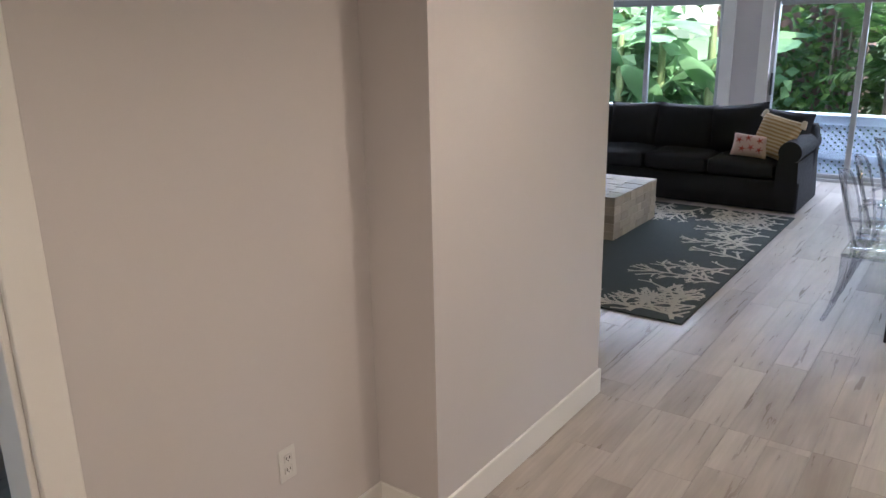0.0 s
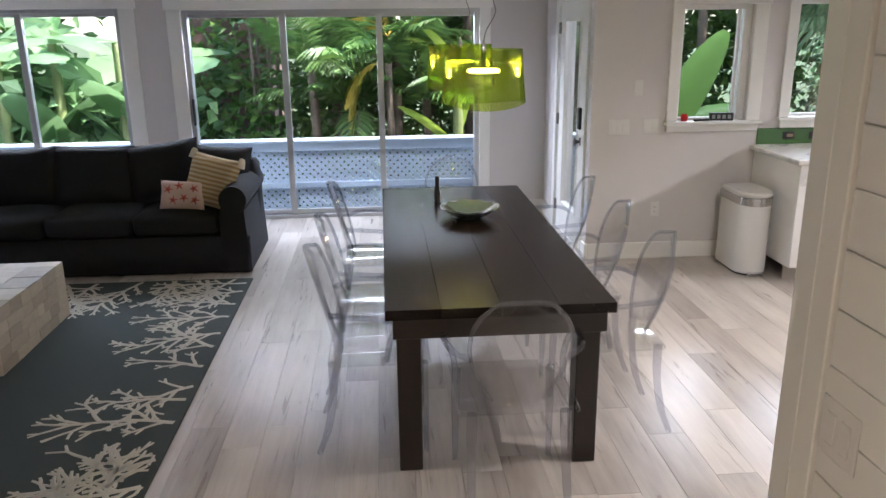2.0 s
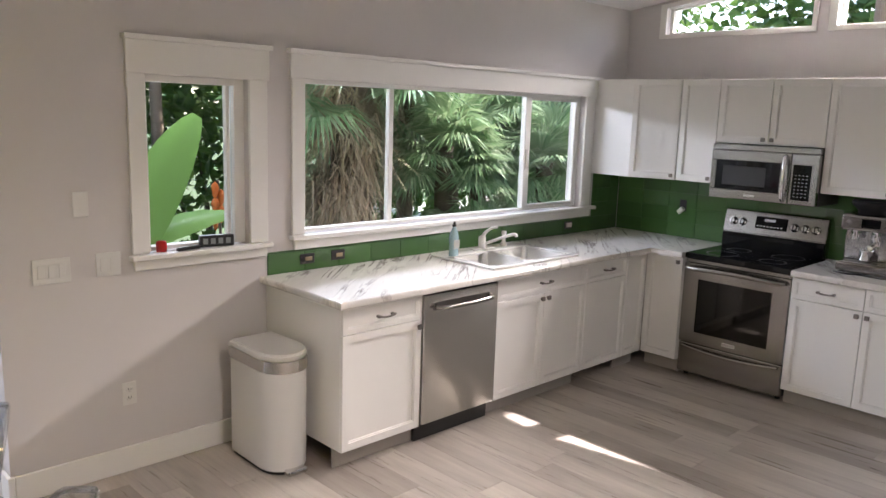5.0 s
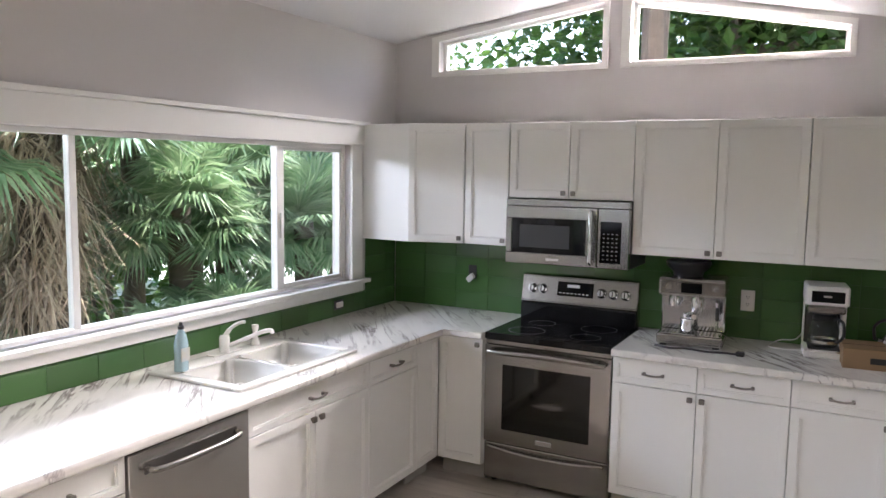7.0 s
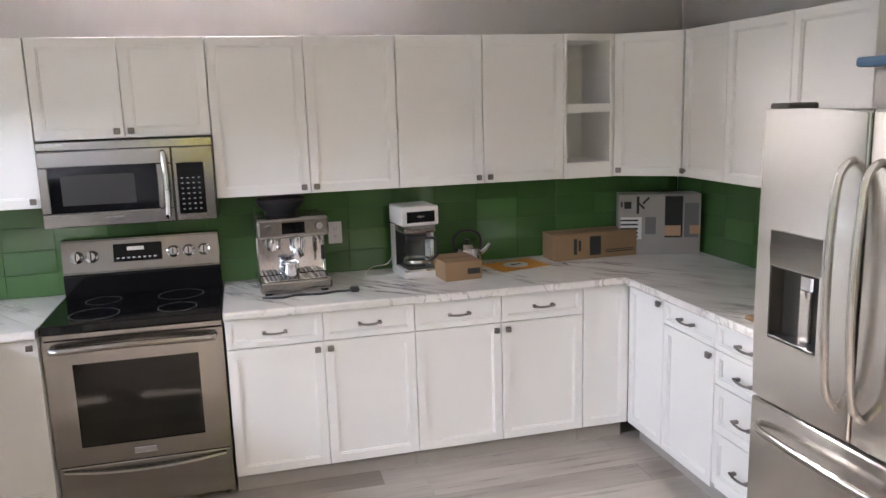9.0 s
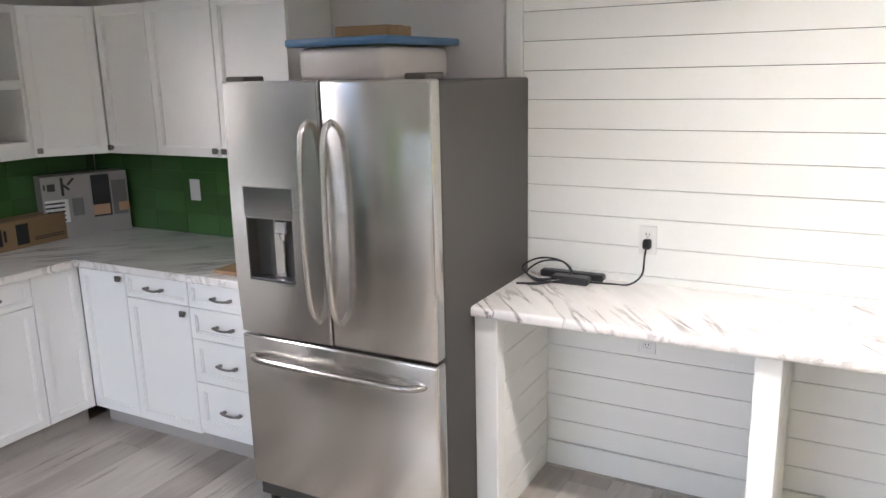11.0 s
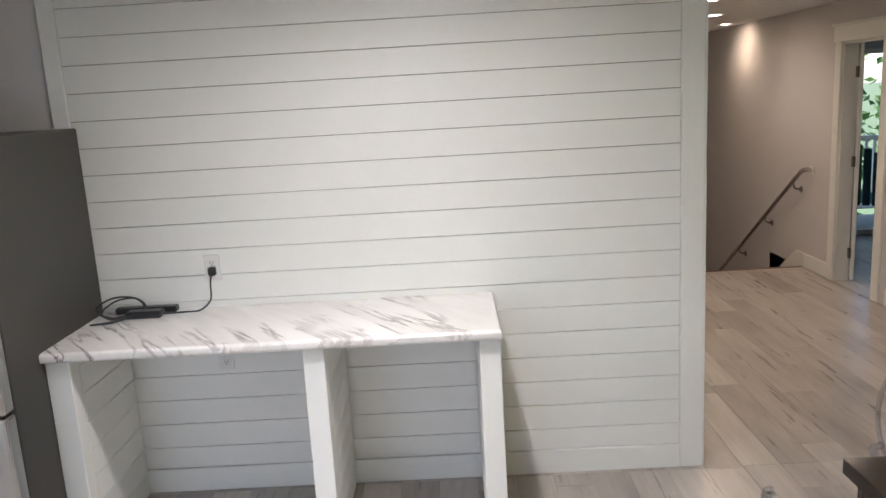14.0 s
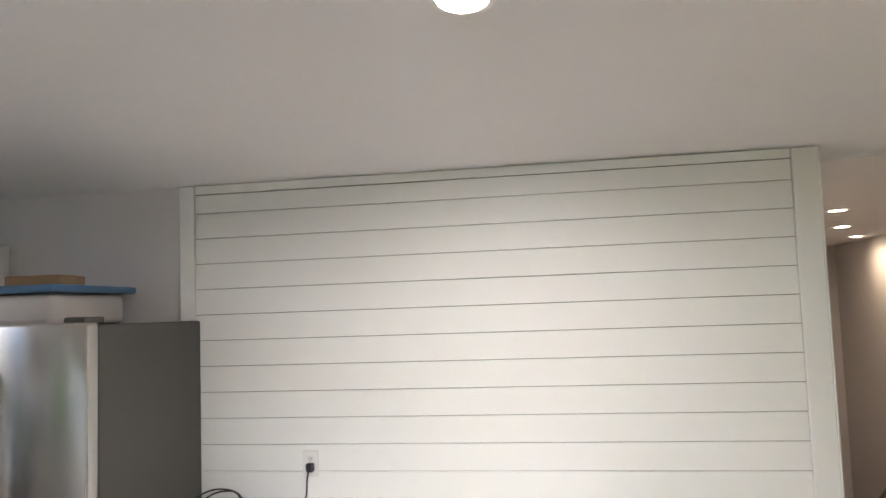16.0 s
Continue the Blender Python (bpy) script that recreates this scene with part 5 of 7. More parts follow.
for nm, w, l, a, b, mt in (("body", 0.265, 0.45, 0.02, 0.575, PLATE), ("band", 0.28, 0.465, 0.575, 0.64, STEEL), ("lid", 0.275, 0.46, 0.641, 0.68, PLATE), ("base_ring", 0.25, 0.43, 0.0, 0.02, BLACK)):
    bm = bmesh.new()
    stadium(bm, w, l, a, b)
    bmesh.ops.bevel(bm, geom=[e for e in bm.edges if abs(e.verts[0].co.z - e.verts[1].co.z) < 1e-5], offset=0.012 if nm == "lid" else 0.003, segments=3, affect="EDGES")
    part(nm, bm, mt, tr, smooth=True)
part("pedal", boxes((-0.06, -0.26, 0.005, 0.06, -0.2, 0.035), bev=0.01, seg=2), CHROME, tr, "bright steel foot pedal")
# things on the small window's sill
si = thing("red_jar", pose(2.07, YS + 0.01, 1.112), "small red jar on the window sill", "jar")
bm = bmesh.new()
lathe(bm, [(0.001, 0), (0.025, 0), (0.027, 0.01), (0.027, 0.045), (0.02, 0.055), (0.001, 0.056)], 16)
part("jar", bm, mat("red_glass", (0.45, 0.02, 0.02), 0.15), si, smooth=True)
si = thing("digital_clock", pose(2.37, YS + 0.01, 1.112, 0, 0, -10), "small dark digital weather clock on the sill", "clock")
part("case", boxes((-0.09, -0.02, 0, 0.09, 0.02, 0.06), bev=0.004), BLACK, si)
part("digits", boxes(*[(-0.075 + 0.04 * i, -0.0212, 0.015, -0.05 + 0.04 * i, -0.0198, 0.045) for i in range(4)]), mat("lcd_grey", (0.3, 0.33, 0.32), 0.3), si)
si = thing("sill_tool", pose(2.2, YS - 0.02, 1.112, 0, 0, 12), "small black tool lying on the window sill", "tool")
part("tool", boxes((-0.07, -0.012, 0, 0.07, 0.012, 0.018), bev=0.005), BLACK, si)


# ---- shiplap wall and desk ----
def boards(parent, rows):
    for r in rows:
        part("plank", boxes(r, bev=0.0018), SHIP, parent)


sw = tagged(new("shiplap_wall"), "white painted shiplap boards with thin dark joints", "wall", kind="structure")
part("backing", boxes((0.56, YK - 0.008, 0, 3.395, YK + 0.001, ZS)), GAP, sw)
PITCH, Y1 = 0.1195, YK + 0.012
zs = [0.119] + [1.061 + PITCH * k for k in range(-7, 11)] + [2.345]
boards(sw, [(0.652, YK + 0.001, a + 0.0012, 3.322, Y1, b - 0.0012) for a, b in zip(zs, zs[1:])])
for r in ((0.548, YK - 0.05, 0, 0.65, YK + 0.022, ZS - 0.002), (3.324, YK, 0, 3.398, YK + 0.022, ZS - 0.002), (0.652, YK + 0.001, 2.3475, 3.322, YK + 0.02, ZS - 0.002), (0.652, YK + 0.001, 0.0, 3.322, YK + 0.02, 0.117)):
    part("trim_board", boxes(r, bev=0.003), SHIP, sw)
sh = tagged(new("shiplap_hall"), "white painted shiplap boards on the hall side", "wall", kind="structure")
zs = [0.13] + [0.184 + 0.1155 * k for k in range(19)] + [2.385]
boards(sh, [(XHE - 0.012, -2.0, a + 0.0015, XHE - 0.0005, 3.44, b - 0.0015) for a, b in zip(zs, zs[1:])])
for r in ((XHE - 0.022, 3.442, 0, XHE, YK - 0.051, ZS - 0.002), (XHE - 0.02, -2.0, 0, XHE, 3.44, 0.128), (XHE - 0.0215, YK - 0.0505, 0, XHE - 0.0125, YK + 0.022, ZS - 0.002)):
    part("trim_board", boxes(r, bev=0.003), SHIP, sh)

dk = thing("built_in_desk", Matrix(), "white shiplap desk with a marble-look laminate top", "desk")
part("top", slab_poly([(1.505, 4.16), (1.505, YK + 0.013), (3.335, YK + 0.013), (3.335, 4.16)], (0, 3), 0.87, 0.91), MARBLEDESK, dk, "white marble-look laminate with grey veins")
for x0, x1 in ((1.51, 1.595), (2.2, 2.285), (3.2, 3.295)):
    leg = part("divider", boxes((x0 + 0.012, YK + 0.013, 0, x1 - 0.012, 4.06, 0.869)), GAP, dk, "shiplap-clad divider")
    part("post", boxes((x0, 4.058, 0, x1, 4.13, 0.869), bev=0.003), SHIP, leg)
    zz = [0.0] + [0.105 + 0.1195 * k for k in range(7)] + [0.869]
    for a, b in zip(zz, zz[1:]):
        for u, v in ((x0, x0 + 0.012), (x1 - 0.012, x1)):
            part("plank", boxes((u, YK + 0.022, a + 0.0012, v, 4.057, b - 0.0012), bev=0.002), SHIP, leg)
plate("wall_outlet", pose(2.774, Y1, 1.095, 0, 0, 180), 0.072, 0.118, "outlet", "white outlet with a black plug in the shiplap")
plate("wall_outlet", pose(2.76, Y1, 0.665, 0, 0, 180), 0.072, 0.118, "outlet", "white outlet under the desk top")
ad = thing("power_adapter", pose(0, 0, 0.91), "black power adapter with coiled cable on the desk", "power adapter")
part("brick", boxes((2.98, 3.66, 0, 3.14, 3.72, 0.032), bev=0.006), BLACK, ad)
part("brick", boxes((2.94, 3.59, 0, 3.22, 3.635, 0.03), bev=0.006), BLACK, ad)
bm = bmesh.new()
tube(bm, curve_pts([(2.774, 3.585, 0.175), (2.77, 3.64, 0.13), (2.78, 3.635, 0.05), (2.83, 3.64, 0.006), (2.9, 3.65, 0.004), (2.98, 3.69, 0.012)], 6), 0.004, 6)
for r, dx, dy in ((0.05, 0.0, 0.0), (0.06, 0.02, 0.02)):
    tube(bm, curve_pts([(3.14, 3.69, 0.012), (3.2, 3.71 + dy, 0.008), (3.27 + dx, 3.66, 0.02 + dx), (3.22, 3.61 + dy, 0.06 + dx), (3.12, 3.62, 0.07), (3.07, 3.66 + dy, 0.03), (3.16, 3.75 + dy, 0.008), (3.26, 3.8, 0.006)], 6), 0.0042, 6)
part("cable", bm, BLACK, ad, smooth=True)
part("plug", boxes((2.757, 3.574, 0.15, 2.79, 3.605, 0.19), bev=0.006), BLACK, ad)

# ---- lights in the ceilings ----
def recessed(x, y, z, tilt, watts, colour, glow, r=0.075):
    ob = thing("recessed_light", pose(x, y, z, tilt), "round white recessed ceiling light, switched on", "ceiling light", "recessed lights")
    bm = bmesh.new()
    lathe(bm, [(r, 0.0), (r + 0.004, -0.006), (r + 0.022, -0.004), (r + 0.024, 0.0)], 32)
    part("trim_ring", bm, WHITE, ob, smooth=True)
    bm = bmesh.new()
    lathe(bm, [(0.001, -0.002), (r, -0.002), (r, 0.0)], 32)
    part("lens", bm, glow, ob)
    lamp = new("lamp", bpy.data.lights.new("lamp", "SPOT"))
    lamp.data.energy, lamp.data.color, lamp.data.spot_size, lamp.data.spot_blend, lamp.data.shadow_soft_size = watts, colour, radians(165), 1.0, 0.05
    lamp.matrix_basis = pose(x, y, z - 0.02)


recessed(1.845, 4.86, ceil_z(4.86), 11, LAMPK, (1.0, 0.94, 0.85), COOL)
for x, y in ((-0.36, 0.98), (-0.86, -0.45), (-0.53, 2.48)):
    recessed(x, y, ZS, 0, LAMPH, (1.0, 0.8, 0.6), WARM, 0.06)
recessed(-1.42, -1.75, ZS, 0, LAMPH * 0.6, (1.0, 0.75, 0.5), WARM, 0.05)

# ---- dining table ----
dt = thing("dining_table", Matrix(), "dark-stained plank dining table with square legs", "table")
X0, X1, Y0, Y1t = -0.31, 0.637, 5.02, 7.415
xs = [X0, -0.085, 0.165, 0.4, X1]
for a, b in zip(xs, xs[1:]):
    part("tabletop_plank", boxes((a + 0.0003, Y0, 0.722, b - 0.0003, Y1t, 0.766), bev=0.0012), WALNUT, dt)
part("apron", boxes((X0 + 0.03, Y0 + 0.025, 0.63, X1 - 0.03, Y0 + 0.055, 0.721), (X0 + 0.03, Y1t - 0.055, 0.63, X1 - 0.03, Y1t - 0.025, 0.721), (X0 + 0.03, Y0 + 0.055, 0.63, X0 + 0.06, Y1t - 0.055, 0.721), (X1 - 0.06, Y0 + 0.055, 0.63, X1 - 0.03, Y1t - 0.055, 0.721), bev=0.002), WALNUTLEG, dt)
for x in (X0 + 0.045, X1 - 0.145):
    for y in (Y0 + 0.06, Y1t - 0.16):
        part("leg", boxes((x, y, 0, x + 0.1, y + 0.1, 0.7215), bev=0.004), WALNUTLEG, dt)

bw = thing("ceramic_bowl", pose(0.2, 6.52, 0.766) @ Matrix.Scale(0.87, 4), "wide green glazed bowl on the table", "bowl")
bm = bmesh.new()
lathe(bm, [(0.001, 0.008), (0.05, 0.006), (0.075, 0.0), (0.08, 0.006), (0.13, 0.03), (0.175, 0.06), (0.2, 0.075), (0.203, 0.079), (0.198, 0.08), (0.17, 0.066), (0.12, 0.04), (0.07, 0.018), (0.001, 0.014)], 44)
for v in bm.verts:
    a = math.atan2(v.co.y, v.co.x)
    v.co.z += 0.004 * math.sin(a * 12) * (v.co.xy.length / 0.2) ** 3
part("bowl", bm, mat("green_glaze", (0.055, 0.095, 0.07), 0.1, grain=0.5, scale=9, second=(0.11, 0.17, 0.125), coat=0.7), bw, smooth=True)
bt = thing("black_grinder", pose(0.04, 6.95, 0.766) @ Matrix.Scale(0.88, 4), "slim black pepper grinder on the table", "grinder")
bm = bmesh.new()
lathe(bm, [(0.001, 0), (0.023, 0), (0.023, 0.07), (0.016, 0.095), (0.0145, 0.15), (0.016, 0.165), (0.016, 0.19), (0.001, 0.193)], 20)
part("body", bm, BLACK, bt, smooth=True)


# ---- clear chairs ----
def chair():
    c = thing("armchair", Matrix(), "clear polycarbonate armchair with an oval back", "chair", "chairs round the table")
    bm = bmesh.new()
    box(bm, -0.235, -0.215, 0.435, 0.235, 0.235, 0.462, 0.012, 3)
    part("seat", bm, CLEAR, c, smooth=True)
    NU, NV = 10, 12

    def at(u, v):
        z = 0.47 + 0.455 * v
        if v < 0.55:
            w = 0.1 + 0.092 * math.sin(v / 0.55 * math.pi / 2)
        else:
            w = 0.192 * math.sqrt(max(0.0, 1 - ((v - 0.55) / 0.45) ** 2.1))
        return Vector((u * w, -0.205 - 0.115 * v ** 1.2 + 0.05 * u * u, z))
    bm = bmesh.new()
    g = [[bm.verts.new(at(-1 + 2 * i / NU, 0.985 * j / NV)) for i in range(NU + 1)] for j in range(NV + 1)]
    for j in range(NV):
        for i in range(NU):
            bm.faces.new((g[j][i], g[j][i + 1], g[j + 1][i + 1], g[j + 1][i]))
    bmesh.ops.recalc_face_normals(bm, faces=bm.faces)
    bmesh.ops.solidify(bm, geom=list(bm.faces), thickness=0.008)
    part("backrest", bm, CLEAR, c, smooth=True)
    rim = [at(-1, v / 12) for v in range(12)] + [at(-1, 0.96), at(-0.5, 1), at(0.5, 1), at(1, 0.96)] + [at(1, v / 12) for v in range(11, -1, -1)]
    bm = bmesh.new()
    tube(bm, rim, 0.0085, 6)
    part("back_rim", bm, CLEAREDGE, c, smooth=True)
    for s in (-1, 1):
        bm = bmesh.new()
        p = at(s, 0.42)
        tube(bm, curve_pts([p, (s * 0.245, -0.14, 0.675), (s * 0.27, -0.02, 0.672), (s * 0.268, 0.06, 0.66), (s * 0.25, 0.085, 0.62), (s * 0.225, 0.06, 0.55), (s * 0.222, 0.04, 0.455)], 4), 0.0125, 8)
        part("arm", bm, CLEAREDGE, c, smooth=True)
        bm = bmesh.new()
        tube(bm, [(s * 0.205, 0.2, 0.44), (s * 0.207, 0.203, 0.3), (s * 0.209, 0.206, 0.14), (s * 0.21, 0.208, 0.0)], [0.021, 0.019, 0.015, 0.012], 8)
        part("leg", bm, CLEAREDGE, c, smooth=True)
        bm = bmesh.new()
        tube(bm, curve_pts([(s * 0.18, -0.195, 0.44), (s * 0.184, -0.2, 0.28), (s * 0.188, -0.23, 0.12), (s * 0.192, -0.275, 0.0)], 3), [0.021] * 3 + [0.018] * 4 + [0.014] * 3, 8)
        part("leg", bm, CLEAREDGE, c, smooth=True)
    return c


ch = chair()
spots = [(-0.35, 5.45, -90), (-0.35, 6.04, -90), (-0.34, 6.89, -90), (0.735, 5.49, 90), (0.735, 6.15, 90), (0.73, 6.86, 90), (0.19, 4.945, 0), (0.2, 7.485, 180)]
for i, (x, y, a) in enumerate(spots):
    m = pose(x, y, 0, 0, 0, a)
    if i == 0:
        ch.matrix_basis = m
    else:
        copy_thing(ch, m)


# ---- pendants over the table ----
def pendant(x, y, cord_y, top):
    ob = thing("pendant_lamp", pose(x, y, 1.507), "lime green ribbed acrylic pendant lamp, switched on", "pendant lamp", "pendants over the table")
    n, H = 192, 0.245
    bm = bmesh.new()
    rows = []
    for r0, z, dr in ((0.186, 0.0, 0), (0.176, H * 0.5, 0), (0.168, H, 0), (0.165, H, -1), (0.173, H * 0.5, -1), (0.183, 0.0, -1)):
        ring = []
        for i in range(n):
            a = 2 * math.pi * i / n
            rr = r0 + (0.0034 if i % 2 else 0.0) + 0.004 * math.sin(a * 2 + 1)
            zz = z + (0.012 * math.cos(a * 2) if z < 0.01 else 0)
            ring.append(bm.verts.new((rr * math.cos(a), rr * math.sin(a), zz)))
        rows.append(ring)
    for a, b in zip(rows, rows[1:] + rows[:1]):
        for i in range(n):
            bm.faces.new((a[i], a[(i + 1) % n], b[(i + 1) % n], b[i]))
    part("shade", bm, LIME, ob, "lime green ribbed shade")
    bm = bmesh.new()
    for i in range(3):
        a = 2 * math.pi * i / 3 + 0.4
        tube(bm, [(0.02 * math.cos(a), 0.02 * math.sin(a), H * 0.78), (0.166 * math.cos(a), 0.166 * math.sin(a), H * 0.7)], 0.003, 6)
    lathe(bm, [(0.001, H * 0.66), (0.012, H * 0.66), (0.012, H + 0.0), (0.004, H + 0.04), (0.001, H + 0.04)], 16)
    part("holder", bm, CHROME, ob, smooth=True)
    bm = bmesh.new()
    lathe(bm, [(0.001, H * 0.58), (0.066, H * 0.58), (0.076, H * 0.61), (0.066, H * 0.65), (0.001, H * 0.655)], 24)
    part("bulb", bm, glow_mat("bulb_glow", (1.0, 0.62, 0.22), 8.0), ob, "glowing warm bulb", True)
    bm = bmesh.new()
    tube(bm, curve_pts([(0, 0, H + 0.03), (0.01, -0.01, H + 0.08), (0.05, 0.0, H + 0.15), (0.045, 0.01, H + 0.2), (0, cord_y - y, 0.56)], 6), 0.0022, 6)
    part("cord", bm, NICKEL, ob, smooth=True)
    bm = bmesh.new()
    lathe(bm, [(0.001, 0.548), (0.024, 0.548), (0.026, 0.553), (0.026, 0.573), (0.001, 0.575)], 18, (0, cord_y - y, 0))
    part("cord_adjuster", bm, mat("olive_plastic", (0.16, 0.17, 0.05), 0.35), ob, "olive green cord adjuster", True)
    bm = bmesh.new()
    tube(bm, [(0, cord_y - y, 0.573), (0, cord_y - y, top - 1.507 - 0.03)], 0.0025, 6)
    lathe(bm, [(0.001, top - 1.537), (0.045, top - 1.537), (0.05, top - 1.527), (0.05, top - 1.492)], 20, (0, cord_y - y, 0))
    part("canopy", bm, WHITE, ob, smooth=True)
    lp = new("lamp", bpy.data.lights.new("lamp", "POINT"))
    lp.data.energy, lp.data.color, lp.data.shadow_soft_size = PEND, (1.0, 0.74, 0.42), 0.03
    lp.matrix_basis = pose(x, y, 1.507 + H * 0.45)


pendant(0.166, 5.66, 5.662, ceil_z(5.66))
pendant(0.152, 6.55, 6.552, ceil_z(6.55))

# ---- rug ----
rg = thing("area_rug", Matrix(), "slate teal rug with white coral branches along its border", "rug")
RX0, RX1, RY0, RY1 = -3.76, -1.32, 4.71, 7.83
part("woven_field", boxes((RX0, RY0, 0.0, RX1, RY1, 0.012), bev=0.004), mat("teal_pile", (0.035, 0.052, 0.055), 0.95, grain=0.25, scale=14, bump=0.8, bscale=420, second=(0.05, 0.062, 0.058)), rg)
rnd = random.Random(11)
bm = bmesh.new()


def ribbon(pts, ws):
    prev = None
    for i, p in enumerate(pts):
        a, b = pts[max(0, i - 1)], pts[min(len(pts) - 1, i + 1)]
        dx, dy = b[0] - a[0], b[1] - a[1]
        l = math.hypot(dx, dy) or 1
        nx, ny = -dy / l * ws[i], dx / l * ws[i]
        cur = [bm.verts.new((p[0] + nx * k, p[1] + ny * k, 0.0135 + (0.0025 if abs(k) < 1 else 0.0))) for k in (-1, -0.5, 0.5, 1)]
        if prev:
            for k in range(3):
                bm.faces.new((prev[k], prev[k + 1], cur[k + 1], cur[k]))
        prev = cur


def coral(x, y, ang, length, w, depth):
    """A stem with side twigs to left and right in turn, forked at its tip."""
    n = max(2, int(length / 0.045))
    pts, ws, kids, side = [(x, y)], [w], [], rnd.choice((-1, 1))
    for i in range(n):
        ang += rnd.uniform(-0.22, 0.22)
        x, y = x + math.cos(ang) * length / n, y + math.sin(ang) * length / n
        if not (RX0 + 0.02 < x < RX1 - 0.02 and RY0 + 0.02 < y < RY1 - 0.02):
            break
        pts.append((x, y))
        ws.append(w * (1 - 0.3 * (i + 1) / n))
        if depth and (i or depth < 3) and rnd.random() < 0.6:
            side = -side
            kids.append((x, y, ang + side * rnd.uniform(0.55, 0.95), length * rnd.uniform(0.3, 0.48)))
        if i == n - 1 and depth:
            kids += [(x, y, ang + k * rnd.uniform(0.3, 0.55), length * 0.28) for k in (-1, 1)]
    if len(pts) > 1:
        ribbon(pts, ws)
    for kx, ky, ka, kl in kids:
        if kl > 0.025:
            coral(kx, ky, ka, max(kl, 0.05), max(w * 0.78, 0.0075), depth - 1)


def border(x0, y0, x1, y1, inward, count):
    for i in range(count):
        t = (i + rnd.uniform(0.25, 0.75)) / count
        coral(x0 + (x1 - x0) * t, y0 + (y1 - y0) * t, inward + rnd.uniform(-0.6, 0.6), rnd.uniform(0.34, 0.54), 0.0155, 2)


border(RX1 - 0.03, RY0, RX1 - 0.03, RY1, math.pi, 13)
border(RX0 + 0.03, RY0, RX0 + 0.03, RY1, 0.0, 13)
border(RX0, RY0 + 0.03, RX1, RY0 + 0.03, math.pi / 2, 10)
border(RX0, RY1 - 0.03, RX1, RY1 - 0.03, -math.pi / 2, 10)
tagged(part("coral_pattern", bm, mat("ivory_yarn", (0.62, 0.59, 0.52), 0.95, grain=0.15, scale=40, bump=0.6, bscale=400), rg, "ivory tufted coral branches"), kind="stuff")

# ---- sofa ----
BLACKCLOTH = mat("black_cotton_cover", (0.011, 0.012, 0.018), 0.88, grain=0.35, scale=5, bump=0.5, bscale=380)
so = thing("sofa", pose(-2.57, 8.47, 0), "black slipcovered three-seat sofa with rolled arms", "sofa")


def soft_box(x0, y0, z0, x1, y1, z1, r, puff=0.0, seed=0):
    """A cushion: a rounded, slightly swollen and uneven box."""
    bm = bmesh.new()
    nx, ny, nz = 10, 8, 6
    bmesh.ops.create_cube(bm, size=2)
    bmesh.ops.subdivide_edges(bm, edges=list(bm.edges), cuts=8, use_grid_fill=True)
    hx, hy, hz = (x1 - x0) / 2, (y1 - y0) / 2, (z1 - z0) / 2
    rg_ = min(r, hx, hy, hz)
    for v in bm.verts:
        p = Vector((v.co.x * hx, v.co.y * hy, v.co.z * hz))
        c = Vector([max(-h + rg_, min(h - rg_, q)) for q, h in zip(p, (hx, hy, hz))])
        d = p - c
        if d.length > 1e-6:
            p = c + d.normalized() * min(rg_, d.length * 1.0 if max(abs(d.x), abs(d.y), abs(d.z)) < rg_ * 0.999 else rg_)
        k = (1 - v.co.x ** 2) * (1 - v.co.y ** 2) if abs(v.co.z) > 0.99 else (1 - v.co.x ** 2) * (1 - v.co.z ** 2) if abs(v.co.y) > 0.99 else (1 - v.co.y ** 2) * (1 - v.co.z ** 2) if abs(v.co.x) > 0.99 else 0
        nrm = Vector((v.co.x if abs(v.co.x) > 0.99 else 0, v.co.y if abs(v.co.y) > 0.99 else 0, v.co.z if abs(v.co.z) > 0.99 else 0))
        p += nrm * puff * k + Vector([noise.noise(Vector((p.x * 4 + seed, p.y * 4, p.z * 4 + i))) * 0.012 for i in (0, 7, 13)])
        v.co = p + Vector(((x0 + x1) / 2, (y0 + y1) / 2, (z0 + z1) / 2))
    return bm


part("base", boxes((-1.2, -0.46, 0.012, 1.2, 0.48, 0.3), bev=0.02, seg=2), BLACKCLOTH, so, smooth=True)
bm = bmesh.new()
for i in range(61):
    x = -1.22 + 2.44 * i / 60
    y = -0.475 - 0.006 * math.sin(i * 1.3) - 0.004 * math.sin(i * 3.1)
    a = bm.verts.new((x, y, 0.012))
    b = bm.verts.new((x, -0.468, 0.3))
    if i:
        bm.faces.new((pa, a, b, pb))
    pa, pb = a, b
sk = part("skirt", bm, BLACKCLOTH, so, "pleated slipcover skirt", True)
sk.modifiers.new("thick", "SOLIDIFY").thickness = 0.006
for i in range(3):
    part("seat_cushion", soft_box(-0.99 + 0.66 * i, -0.47, 0.3, -0.335 + 0.66 * i, 0.2, 0.475, 0.06, 0.02, i), BLACKCLOTH, so, smooth=True)
part("backrest", soft_box(-1.2, 0.2, 0.2, 1.2, 0.47, 0.8, 0.08, 0.01, 5), BLACKCLOTH, so, smooth=True)
